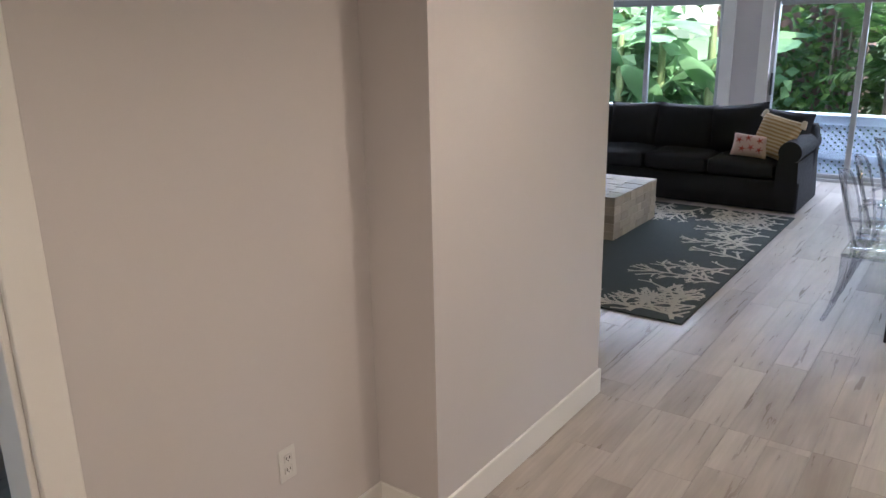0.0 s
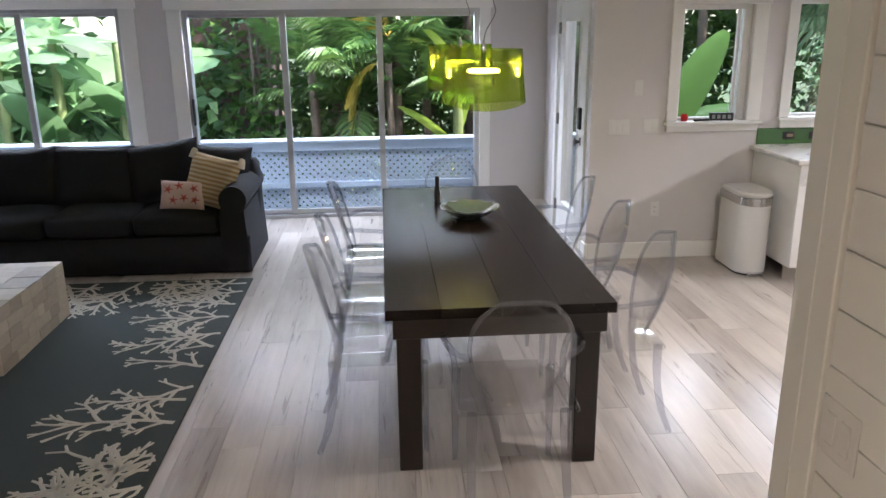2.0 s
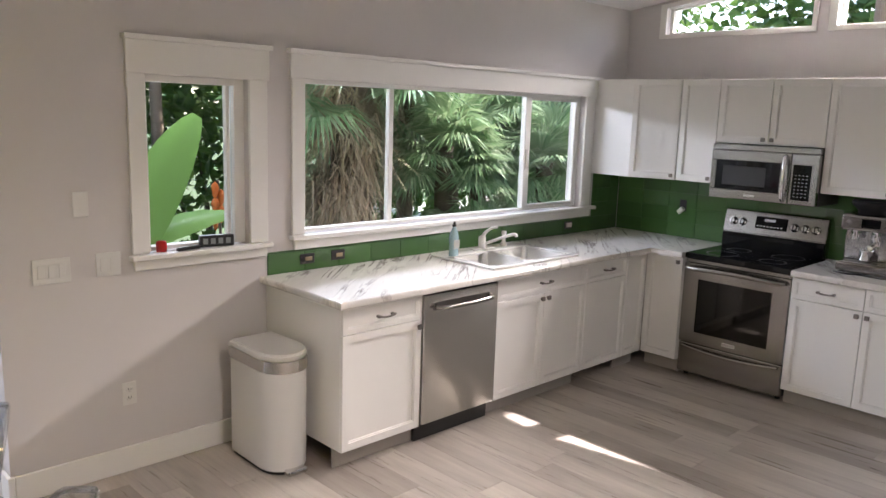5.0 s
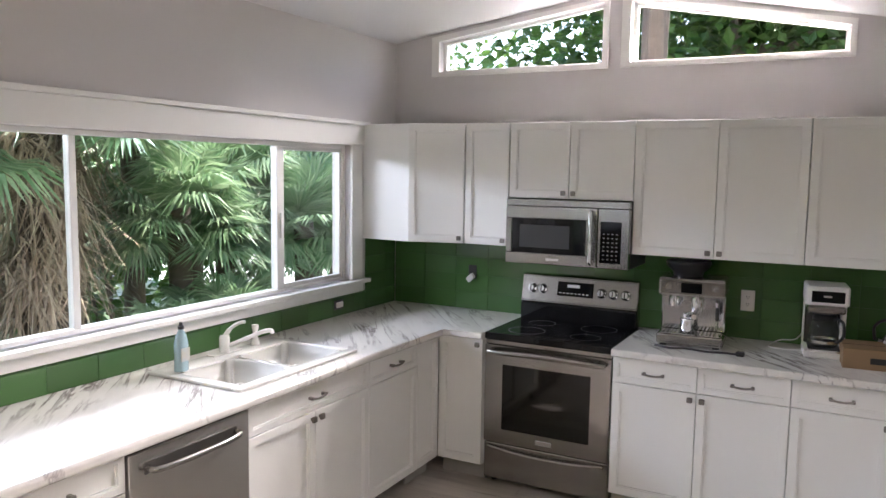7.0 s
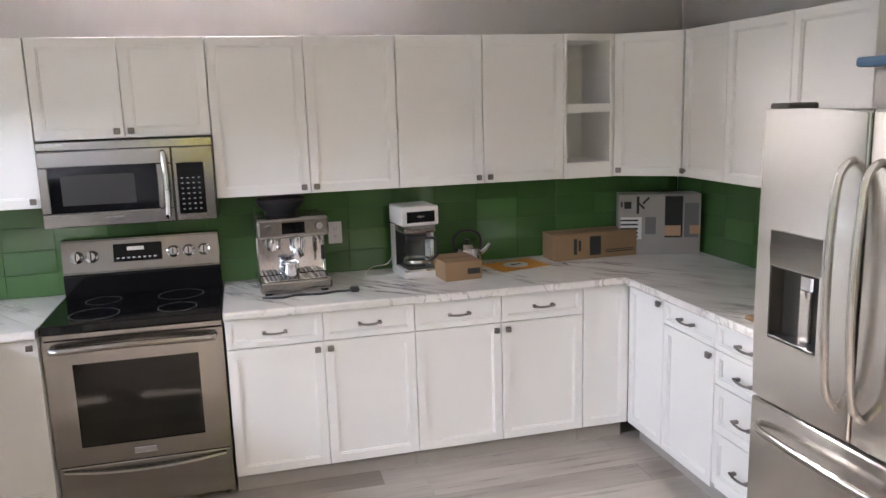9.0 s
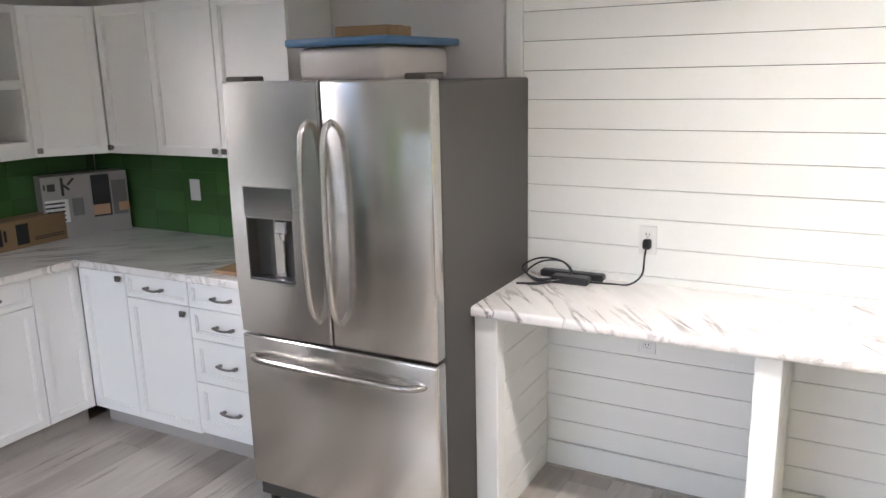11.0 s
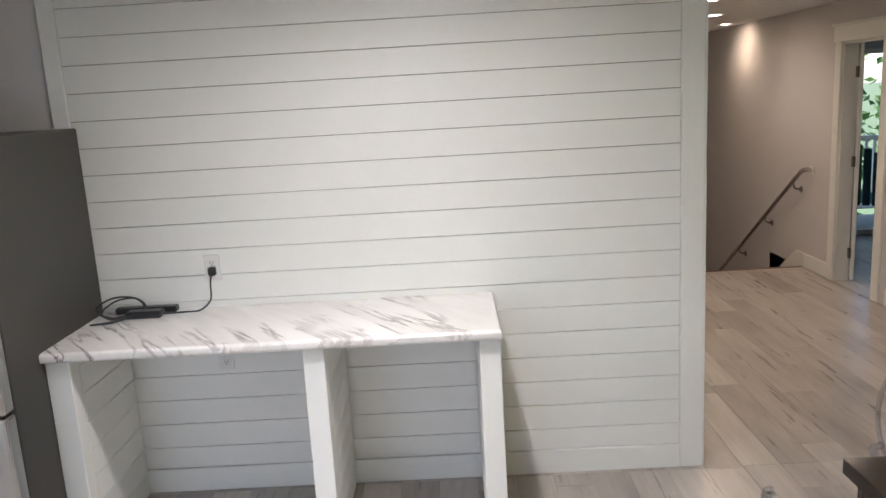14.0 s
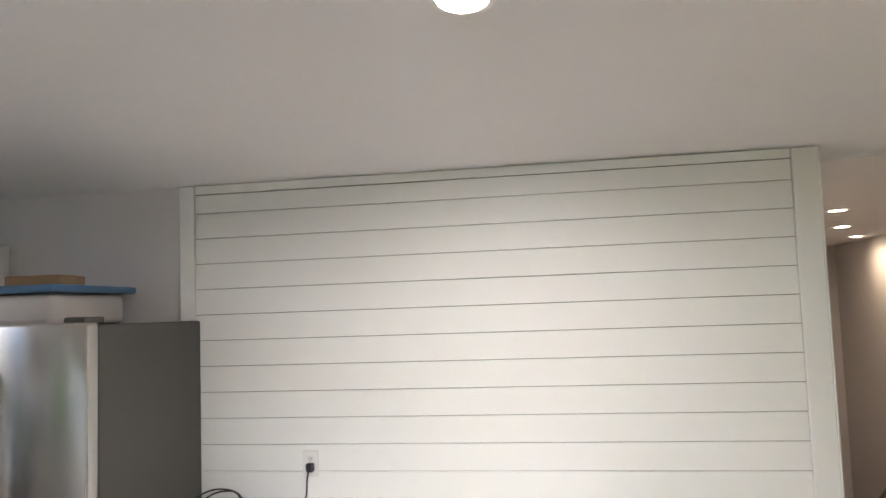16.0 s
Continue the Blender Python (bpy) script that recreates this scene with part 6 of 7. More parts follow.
def pillow(w, h, thick, seed=0, ear=0.06, n=14):
    """A knife-edge pillow: swollen middle, sides drawn in, corners pointed."""
    bm = bmesh.new()
    sheets = []
    for sg in (-1, 1):
        rows = []
        for j in range(n + 1):
            row = []
            for k in range(n + 1):
                u, v = 2 * k / n - 1, 2 * j / n - 1
                if sg > 0 and (k in (0, n) or j in (0, n)):
                    row.append(sheets[0][j][k])
                    continue
                x, z = u * w / 2 * (1 - ear * (1 - v * v) * abs(u) ** 3), v * h / 2 * (1 - ear * (1 - u * u) * abs(v) ** 3)
                y = sg * thick / 2 * ((1 - u ** 4) * (1 - v ** 4)) ** 0.55 + 0.008 * noise.noise(Vector((x * 7 + seed, sg, z * 7)))
                row.append(bm.verts.new((x, y, z)))
            rows.append(row)
        sheets.append(rows)
        for j in range(n):
            for k in range(n):
                bm.faces.new((rows[j][k], rows[j][k + 1], rows[j + 1][k + 1], rows[j + 1][k]))
    return bm


for i, (x, w, z, rot) in enumerate(((-0.95, 0.5, 0.645, 7), (-0.66, 0.6, 0.69, -2), (-0.1, 0.66, 0.695, 1), (0.47, 0.6, 0.715, -7), (0.88, 0.56, 0.67, 5))):
    b = part("back_cushion", pillow(w, 0.5, 0.2, i * 3), BLACKCLOTH, so, smooth=True)
    b.matrix_basis = pose(x, 0.1 + (0.05 if i in (0, 4) else 0), z, -16, rot, 0)
for s in (-1, 1):
    bm = bmesh.new()
    n = 20
    prof = []
    for i in range(n + 1):
        a = -math.pi * 0.35 + i / n * math.pi * 1.5
        prof.append((s * (1.11 + 0.105 * math.cos(a)), 0.585 + 0.105 * math.sin(a)))
    poly = [(s * 1.215, 0.012), (s * 1.2, 0.3), (s * 1.19, 0.5)] + prof + [(s * 1.0, 0.45), (s * 1.0, 0.012)]
    fa = [bm.verts.new((x, -0.475, z)) for x, z in poly]
    fb = [bm.verts.new((x, 0.46, z)) for x, z in poly]
    bm.faces.new(fa)
    bm.faces.new(fb)
    for i in range(len(poly)):
        j = (i + 1) % len(poly)
        bm.faces.new((fa[i], fa[j], fb[j], fb[i]))
    part("rolled_arm", bm, BLACKCLOTH, so, smooth=True)
pl = thing("woven_pillow", pose(-1.66, 8.27, 0.685, -20, 12, -14), "cream and mustard woven pillow with tassels on the sofa", "pillow")
STRIPE = bpy.data.materials.new("striped_weave")
STRIPE.use_nodes = True
nn, ll = STRIPE.node_tree.nodes, STRIPE.node_tree.links
tcx, wv, rp = nn.new("ShaderNodeTexCoord"), nn.new("ShaderNodeTexWave"), nn.new("ShaderNodeValToRGB")
wv.wave_type, wv.bands_direction = "BANDS", "Z"
wv.inputs["Scale"].default_value, wv.inputs["Distortion"].default_value, wv.inputs["Detail"].default_value = 9.0, 1.5, 3
ll.new(tcx.outputs["Object"], wv.inputs["Vector"])
ll.new(wv.outputs["Fac"], rp.inputs["Fac"])
rp.color_ramp.elements[0].color, rp.color_ramp.elements[1].color = (0.32, 0.2, 0.08, 1), (0.58, 0.48, 0.33, 1)
ll.new(rp.outputs["Color"], nn["Principled BSDF"].inputs["Base Color"])
nn["Principled BSDF"].inputs["Roughness"].default_value = 0.95
part("cushion", pillow(0.42, 0.42, 0.17, 2), STRIPE, pl, smooth=True)
for x in (-0.2, 0.2):
    for z in (-0.2, 0.2):
        bm = bmesh.new()
        lathe(bm, [(0.001, 0.03), (0.02, 0.025), (0.028, 0.0), (0.034, -0.05), (0.02, -0.052), (0.001, -0.05)], 12, (x, 0, z))
        part("tassel", bm, mat("cream_tassel", (0.62, 0.54, 0.42), 0.95, bump=0.8, bscale=200), pl, smooth=True)
pl = thing("starfish_pillow", pose(-1.87, 8.17, 0.6, -24, 4, 4), "small pale pink pillow printed with red starfish", "pillow")
cu = part("cushion", pillow(0.34, 0.23, 0.12, 4), mat("pink_cotton", (0.62, 0.45, 0.4), 0.9, grain=0.12, scale=12, bump=0.3, bscale=300), pl, smooth=True)
for i, (x, z) in enumerate(((-0.1, 0.03), (0.02, -0.035), (0.09, 0.04), (-0.02, 0.06), (-0.06, -0.055), (0.1, -0.05))):
    bm = bmesh.new()
    k = 1 - (x / 0.18) ** 2
    y = -0.01 - 0.06 * ((1 - (x / 0.17) ** 4) * (1 - (z / 0.115) ** 4)) ** 0.55
    ring = [bm.verts.new((x + (0.042 if j % 2 == 0 else 0.012) * math.cos(j * math.pi / 5 + i), y + (0.008 if j % 2 == 0 else 0.0), z + (0.042 if j % 2 == 0 else 0.012) * math.sin(j * math.pi / 5 + i))) for j in range(10)]
    cv = bm.verts.new((x, y - 0.003, z))
    for j in range(10):
        bm.faces.new((cv, ring[j], ring[(j + 1) % 10]))
    part("starfish_print", bm, mat("coral_red_print", (0.4, 0.07, 0.05), 0.9), cu)

# ---- coffee table and basket ----
def tile_mat():
    m = mat("bleached_wood_tile", (0.5, 0.42, 0.33), 0.6, grain=0.3, scale=6, bump=0.35, bscale=30, stretch=(3, 3, 14))
    n, l = m.node_tree.nodes, m.node_tree.links
    info, hs = n.new("ShaderNodeObjectInfo"), n.new("ShaderNodeHueSaturation")
    mr = n.new("ShaderNodeMapRange")
    mr.inputs["To Min"].default_value, mr.inputs["To Max"].default_value = 0.72, 1.15
    l.new(info.outputs["Random"], mr.inputs["Value"])
    l.new(mr.outputs["Result"], hs.inputs["Value"])
    b = n["Principled BSDF"]
    src = b.inputs["Base Color"].links[0].from_socket
    l.new(src, hs.inputs["Color"])
    l.new(hs.outputs["Color"], b.inputs["Base Color"])
    return m


BONE = tile_mat()
cf = thing("coffee_table", Matrix(), "square block coffee table clad in bleached wood tiles", "coffee table")
CX0, CX1, CY0, CY1, CH = -3.39, -2.43, 6.21, 7.17, 0.385
part("core", boxes((CX0 + 0.012, CY0 + 0.012, 0.013, CX1 - 0.012, CY1 - 0.012, CH - 0.012)), mat("tile_gap", (0.2, 0.16, 0.12), 0.9), cf)
rt = random.Random(4)


def tile_rows(a0, a1, b0, b1, na, nb):
    out = []
    for j in range(nb):
        cuts = sorted([a0, a1] + [a0 + (a1 - a0) * (i + rt.uniform(-0.25, 0.25)) / na for i in range(1, na)])
        for u, v in zip(cuts, cuts[1:]):
            out.append((u + 0.001, b0 + (b1 - b0) * j / nb + 0.001, v - 0.001, b0 + (b1 - b0) * (j + 1) / nb - 0.001, rt.uniform(-0.003, 0.001)))
    return out


for u0, v0, u1, v1, d in tile_rows(CX0, CX1, CY0, CY1, 6, 9):
    part("tile", boxes((u0, v0, CH - 0.012, u1, v1, CH + d), bev=0.0015), BONE, cf)
for u0, v0, u1, v1, d in tile_rows(CX0, CX1, 0.013, CH - 0.012, 6, 5):
    part("tile", boxes((u0, CY0 - d * 0.6, v0, u1, CY0 + 0.012, v1), bev=0.0015), BONE, cf)
for u0, v0, u1, v1, d in tile_rows(CY0 + 0.012, CY1, 0.013, CH - 0.012, 6, 5):
    part("tile", boxes((CX1 - 0.012, u0, v0, CX1 + d * 0.6, u1, v1), bev=0.0015), BONE, cf)
bk = thing("wire_basket", pose(-2.95, 6.74, CH + 0.004), "dark grey openwork basket with a wavy rim", "basket")
bm = bmesh.new()
for j in range(11):
    f_ = j / 10
    r = 0.105 + 0.065 * f_ ** 0.7
    tube(bm, [(((r + 0.005 * math.sin(9 * a + j * 1.9)) * math.cos(a)), ((r + 0.005 * math.sin(9 * a + j * 1.9)) * math.sin(a)), 0.008 + 0.205 * f_ + (0.006 + 0.014 * f_) * math.sin(6 * a + j * 0.7)) for a in [2 * math.pi * i / 54 for i in range(54)]], 0.0062, 6, True)
part("rings", bm, mat("grey_metal_wire", (0.06, 0.065, 0.068), 0.55, 0.5, grain=0.3, scale=30), bk, smooth=True)
for i in range(26):
    a = 2 * math.pi * i / 26
    bm = bmesh.new()
    tube(bm, [((0.104 + 0.067 * (j / 8) ** 0.7) * math.cos(a + 0.12 * math.sin(j * 1.7 + i)), (0.104 + 0.067 * (j / 8) ** 0.7) * math.sin(a + 0.12 * math.sin(j * 1.7 + i)), 0.006 + 0.2 * j / 8) for j in range(9)], 0.005, 5)
    part("wire", bm, bpy.data.materials["grey_metal_wire"], bk, smooth=True)
bm = bmesh.new()
lathe(bm, [(0.001, 0.0), (0.1, 0.0), (0.105, 0.006), (0.001, 0.007)], 24)
part("bottom", bm, bpy.data.materials["grey_metal_wire"], bk)

# ---- hall: stairs, rail, bedroom beyond ----
stp = tagged(new("stairs"), "wooden stairs going down from the hall", "stairs", kind="structure")
STAIRW = mat("brown_tread", (0.16, 0.085, 0.045), 0.4, grain=0.3, scale=3, stretch=(1, 8, 8))
part("nosing", boxes((XHW, -0.235, -0.03, -0.3, -0.2, 0.004), bev=0.006, seg=2), STAIRW, stp)
for i in range(1, 11):
    part("tread", boxes((XHW, -0.235 - 0.27 * i, -0.178 * i - 0.03, -0.42, -0.235 - 0.27 * (i - 1) + 0.02, -0.178 * i), bev=0.004), STAIRW, stp)
    part("riser", boxes((XHW, -0.235 - 0.27 * (i - 1), -0.178 * i, -0.42, -0.225 - 0.27 * (i - 1), -0.178 * (i - 1) - 0.03)), WHITE, stp)
bm = bmesh.new()
prism_yz(bm, XHW, XHW + 0.016, [(-0.2, BH), (-0.2, -0.12), (-2.9, -1.9), (-2.9, -1.62), (-0.36, BH)])
part("stringer", bm, WHITE, stp)
rl = thing("handrail", Matrix(), "steel pipe handrail on the stair wall", "handrail")
bm = bmesh.new()
a, b = Vector((XHW + 0.075, -0.12, 0.94)), Vector((XHW + 0.075, -2.9, -0.94))
tube(bm, curve_pts([(XHW + 0.005, -0.1, 0.93), (XHW + 0.06, -0.1, 0.945), a + Vector((0, -0.05, -0.02))], 4) + [b], 0.021, 12)
part("pipe", bm, STEEL, rl, smooth=True)
for t in (0.07, 0.3, 0.55, 0.8):
    p = a.lerp(b, t)
    bm = bmesh.new()
    tube(bm, curve_pts([p + Vector((0, 0, -0.015)), p + Vector((-0.01, 0, -0.06)), p + Vector((-0.074, 0, -0.075))], 4), 0.008, 8)
    lathe(bm, [(0.001, 0.008), (0.03, 0.008), (0.03, 0)], 16, (XHW, p.y, p.z - 0.075), Matrix.Rotation(radians(90), 3, "Y"))
    part("bracket", bm, NICKEL, rl, smooth=True)
part("end_cap", boxes((XHW + 0.001, -0.13, 0.9, XHW + 0.012, -0.06, 0.97), bev=0.004), WHITE, rl)
BY = -1.5
wall("wall_bedroom_south", boxes((-5.6, BY - 0.12, -0.3, -4.9, BY, 2.6), (-4.9, BY - 0.12, 2.03, -2.0, BY, 2.6), (-2.0, BY - 0.12, -0.3, XHW - 0.12, BY, 2.6)), label="plaster bedroom wall with a glass slider")
wall("wall_bedroom_west", boxes((-5.72, BY - 0.12, -0.3, -5.6, YK - 0.1, 2.6)), label="plaster bedroom wall")
tagged(part("ceiling_bedroom", boxes((-5.7, BY - 0.1, ZS + 0.002, XHW - 0.12, YK - 0.101, ZS + 0.1)), CEIL), "white bedroom ceiling", "ceiling", kind="structure")
tagged(part("roof_bedroom", boxes((-5.8, BY - 0.2, ZS + 0.11, XHW - 0.1, YK - 0.2, ZS + 0.2)), CEIL), "flat roof over the bedroom", "roof", kind="structure")
tagged(part("slab_bedroom", boxes((-5.6, BY - 0.1, -0.3, XHW - 0.12, -1.0, -0.012)), GAP), "dark subfloor under the bedroom planks", "floor", kind="structure")
window("window_7", "tall glass bedroom slider", [(-4.9, BY - 0.08, 0, -4.85, BY - 0.02, 2.03), (-2.05, BY - 0.08, 0, -2.0, BY - 0.02, 2.03), (-4.85, BY - 0.08, 1.98, -2.05, BY - 0.02, 2.03), (-4.85, BY - 0.08, 0, -2.05, BY - 0.02, 0.06), (-3.3, BY - 0.08, 0.06, -3.24, BY - 0.02, 1.98)], [(-4.85, BY - 0.053, 0.06, -3.3, BY - 0.048, 1.98), (-3.24, BY - 0.053, 0.06, -2.05, BY - 0.048, 1.98)])
bd = tagged(new("door_2"), "white bedroom door standing open", "door", kind="structure")
part("door_slab", boxes((-0.715, 0, 0.01, 0, 0.035, 2.03), bev=0.003), WHITE, bd).matrix_basis = pose(XHW - 0.125, DY0 + 0.03, 0, 0, 0, 68)
for z in (0.25, 1.05, 1.8):
    part("hinge", boxes((XHW - 0.125, DY0 + 0.019, z - 0.045, XHW - 0.1, DY0 + 0.04, z + 0.045), bev=0.003), NICKEL, bd)


# ---- outdoors ----
def leaf_mat(name, c1, c2, rough=0.45, through=0.35):
    m = bpy.data.materials.new(name)
    m.use_nodes = True
    n, l = m.node_tree.nodes, m.node_tree.links
    b, out = n["Principled BSDF"], n["Material Output"]
    b.inputs["Roughness"].default_value = rough
    geo, mix = n.new("ShaderNodeNewGeometry"), n.new("ShaderNodeMix")
    mix.data_type = "RGBA"
    mix.inputs[6].default_value, mix.inputs[7].default_value = (*c1, 1), (*c2, 1)
    l.new(geo.outputs["Random Per Island"], mix.inputs[0])
    l.new(mix.outputs[2], b.inputs["Base Color"])
    tr, ms = n.new("ShaderNodeBsdfTranslucent"), n.new("ShaderNodeMixShader")
    l.new(mix.outputs[2], tr.inputs["Color"])
    ms.inputs[0].default_value = through
    l.new(b.outputs[0], ms.inputs[1])
    l.new(tr.outputs[0], ms.inputs[2])
    l.new(ms.outputs[0], out.inputs["Surface"])
    return m


LEAF = leaf_mat("shrub_leaf", (0.03, 0.085, 0.015), (0.11, 0.2, 0.035))
BRIGHT = leaf_mat("bright_leaf", (0.09, 0.21, 0.08), (0.24, 0.38, 0.18))
LIMELEAF = leaf_mat("lime_leaf", (0.3, 0.45, 0.06), (0.38, 0.5, 0.08))
PALM = leaf_mat("palm_leaf", (0.035, 0.1, 0.02), (0.12, 0.22, 0.05))
YELLOW = leaf_mat("yellowed_palm_leaf", (0.3, 0.26, 0.03), (0.5, 0.38, 0.06))
FAN = leaf_mat("fan_palm_leaf", (0.13, 0.25, 0.11), (0.4, 0.5, 0.3))
DEAD = leaf_mat("dry_palm_leaf", (0.3, 0.21, 0.14), (0.62, 0.5, 0.36), 0.8, 0.15)
BANANA = leaf_mat("banana_leaf", (0.12, 0.25, 0.1), (0.24, 0.38, 0.19), 0.3, 0.4)
BARK = mat("palm_bark", (0.16, 0.12, 0.085), 0.9, grain=0.5, scale=8, bump=0.6, bscale=30, stretch=(1, 1, 5))
GROUND = -3.0
tagged(part("ground", boxes((-300, -300, GROUND - 0.5, 300, 300, GROUND)), mat("garden_soil", (0.07, 0.075, 0.035), 0.95, grain=0.5, scale=0.6, second=(0.05, 0.1, 0.03))), "leafy garden ground reaching the horizon", "ground", kind="structure")


def mesh_of(name, verts, faces, material, parent=None, label=""):
    me = bpy.data.meshes.new(name)
    me.from_pydata([tuple(v) for v in verts], [], faces)
    me.materials.append(material)
    ob = new(name, me)
    if parent is not None:
        ob.parent = parent
    return tagged(ob, label) if label else ob


def leaves(rng, centre, radii, n, size, up=0.3):
    """n folded leaves in an uneven ellipsoid with gaps."""
    v, f = [], []
    lobes = rng.normal(0, 0.5, (9, 3))
    for i in range(n):
        lb = lobes[rng.integers(0, 9)]
        p = lb * 0.9 + rng.normal(0, 0.32, 3)
        p = np.array(centre) + p * np.array(radii)
        d = rng.normal(0, 1, 3)
        d[2] = d[2] * 0.6 - up
        d /= np.linalg.norm(d)
        s = np.cross(d, rng.normal(0, 1, 3))
        s /= np.linalg.norm(s)
        up_ = np.cross(s, d)
        L, w = size * rng.uniform(0.6, 1.3), size * rng.uniform(0.22, 0.34)
        k = len(v)
        v += [p, p + d * L * 0.45 + s * w + up_ * w * 0.3, p + d * L, p + d * L * 0.45 - s * w + up_ * w * 0.3]
        f += [(k, k + 1, k + 2), (k, k + 2, k + 3)]
    return v, f


def shrub(at, radii, n, size, material, seed, label):
    rng = np.random.default_rng(seed)
    ob = thing("shrub", pose(at[0], at[1], GROUND), label, "shrub")
    bm = bmesh.new()
    top = at[2] - GROUND
    for i in range(5):
        a = i * 1.25 + seed
        tube(bm, curve_pts([(0.1 * math.cos(a), 0.1 * math.sin(a), 0), (0.2 * math.cos(a), 0.2 * math.sin(a), top * 0.5), (radii[0] * 0.5 * math.cos(a), radii[1] * 0.5 * math.sin(a), top)], 4), [0.05 - 0.004 * j for j in range(9)], 6)
    part("stems", bm, BARK, ob, smooth=True)
    v, f = leaves(rng, (0, 0, top), radii, n, size)
    tagged(mesh_of("foliage", v, f, material, ob), kind="stuff")
    return ob


def frond(rng, v, f, base, yaw, pitch, length, droop, n=26, leaf=0.45, width=0.022):
    """A feather palm frond: arching midrib with paired leaflets."""
    p, d = np.array(base, float), np.array([math.cos(yaw) * math.cos(pitch), math.sin(yaw) * math.cos(pitch), math.sin(pitch)])
    side = np.array([-math.sin(yaw), math.cos(yaw), 0])
    step = length / n
    for i in range(n):
        t = i / n
        q = p + d * step
        k = len(v)
        w = 0.012 * (1 - t) + 0.003
        v += [p + side * w, p - side * w, q - side * w, q + side * w]
        f.append((k, k + 1, k + 2, k + 3))
        if t > 0.12:
            L = leaf * math.sin(math.pi * min(1, 0.18 + t * 0.8)) * rng.uniform(0.85, 1.1)
            for s in (-1, 1):
                ld = d * 0.75 + side * s * 0.85 + np.array([0, 0, -0.12 - 0.25 * t]) + rng.normal(0, 0.06, 3)
                ld /= np.linalg.norm(ld)
                ww = np.cross(ld, np.array([0, 0, 1.0]))
                ww = ww / (np.linalg.norm(ww) + 1e-6) * width
                mid = p + ld * L * 0.55
                tip = p + ld * L + np.array([0, 0, -0.22 * L])
                k = len(v)
                v += [p, mid + ww, tip, mid - ww]
                f += [(k, k + 1, k + 2), (k, k + 2, k + 3)]
        d = d + np.array([0, 0, -droop * step])
        d /= np.linalg.norm(d)
        p = q


def feather_palm(at, crown_z, n, length, seed, label, material=PALM, yellow=0):
    rng = np.random.default_rng(seed)
    ob = thing("palm", pose(at[0], at[1], GROUND), label, "palm tree")
    top = crown_z - GROUND
    bm = bmesh.new()
    tube(bm, curve_pts([(0, 0, 0), (0.06, 0.03, top * 0.5), (0, 0, top)], 6), [0.09 - 0.003 * i for i in range(13)], 10)
    part("trunk", bm, BARK, ob, smooth=True)
    for i in range(n):
        v, f = [], []
        yaw = i * 2.4 + rng.uniform(-0.3, 0.3)
        frond(rng, v, f, (0, 0, top), yaw, rng.uniform(0.3, 1.25), length * rng.uniform(0.8, 1.15), rng.uniform(0.35, 0.8), leaf=length * 0.27)
        mesh_of("frond", v, f, YELLOW if i < yellow else material, ob)
    return ob


def fan_leaf(rng, v, f, base, yaw, pitch, stalk, r, droop=0.3):
    d = np.array([math.cos(yaw) * math.cos(pitch), math.sin(yaw) * math.cos(pitch), math.sin(pitch)])
    side = np.array([-math.sin(yaw), math.cos(yaw), 0])
    base = np.array(base, float)
    hub = base + d * stalk + np.array([0, 0, -0.1 * stalk])
    k = len(v)
    v += [base + side * 0.015, base - side * 0.015, hub - side * 0.01, hub + side * 0.01]
    f.append((k, k + 1, k + 2, k + 3))
    nrm = np.cross(side, d)
    for i in range(56):
        a = (i / 55 - 0.5) * 4.6
        b = d * math.cos(a) + side * math.sin(a)
        L = r * (1 - 0.18 * abs(a) / 2.2) * rng.uniform(0.88, 1.08)
        w = np.cross(b, nrm)
        w = w / np.linalg.norm(w) * r * 0.026
        mid = hub + b * L * 0.55 + nrm * 0.06 * r * (1 if i % 2 else 0.2)
        tip = hub + b * L + np.array([0, 0, -droop * L * rng.uniform(0.6, 1.4)])
        k = len(v)
        v += [hub, mid + w, tip, mid - w]
        f += [(k, k + 1, k + 3), (k + 1, k + 2, k + 3)]


def fan_palm(at, crown_z, n, r, seed, label, dead=0, trunk=0.13):
    rng = np.random.default_rng(seed)
    ob = thing("fan_palm", pose(at[0], at[1], GROUND), label, "palm tree")
    top = crown_z - GROUND
    bm = bmesh.new()
    tube(bm, [(0, 0, 0), (0.02, 0, top * 0.5), (0, 0, top)], [trunk, trunk * 0.9, trunk * 0.8], 12)
    part("trunk", bm, BARK, ob, smooth=True)
    for i in range(n):
        v, f = [], []
        fan_leaf(rng, v, f, (0, 0, top - rng.uniform(0, 0.3)), i * 2.4, rng.uniform(-0.35, 1.2), r * rng.uniform(0.6, 1.1), r, rng.uniform(0.15, 0.5))
        mesh_of("fan_leaf", v, f, FAN, ob)
    if dead:
        v, f = [], []
        for i in range(dead):
            a = rng.uniform(0, 6.28)
            z = top - rng.uniform(0.1, 1.7)
            p = np.array([math.cos(a) * trunk, math.sin(a) * trunk, z])
            for j in range(60):
                L = rng.uniform(0.3, 0.8) * r
                q = p + np.array([math.cos(a), math.sin(a), 0]) * 0.25 * L + rng.normal(0, 0.12, 3)
                tip = q + np.array([0.15 * math.cos(a), 0.15 * math.sin(a), -L]) + rng.normal(0, 0.24, 3)
                w = np.array([-math.sin(a), math.cos(a), 0]) * 0.008
                k = len(v)
                v += [p, q + w, tip, q - w]
                f += [(k, k + 1, k + 3), (k + 1, k + 2, k + 3)]
        tagged(mesh_of("dry_skirt", v, f, DEAD, ob, "hanging brown dead fronds"), kind="stuff")
    return ob


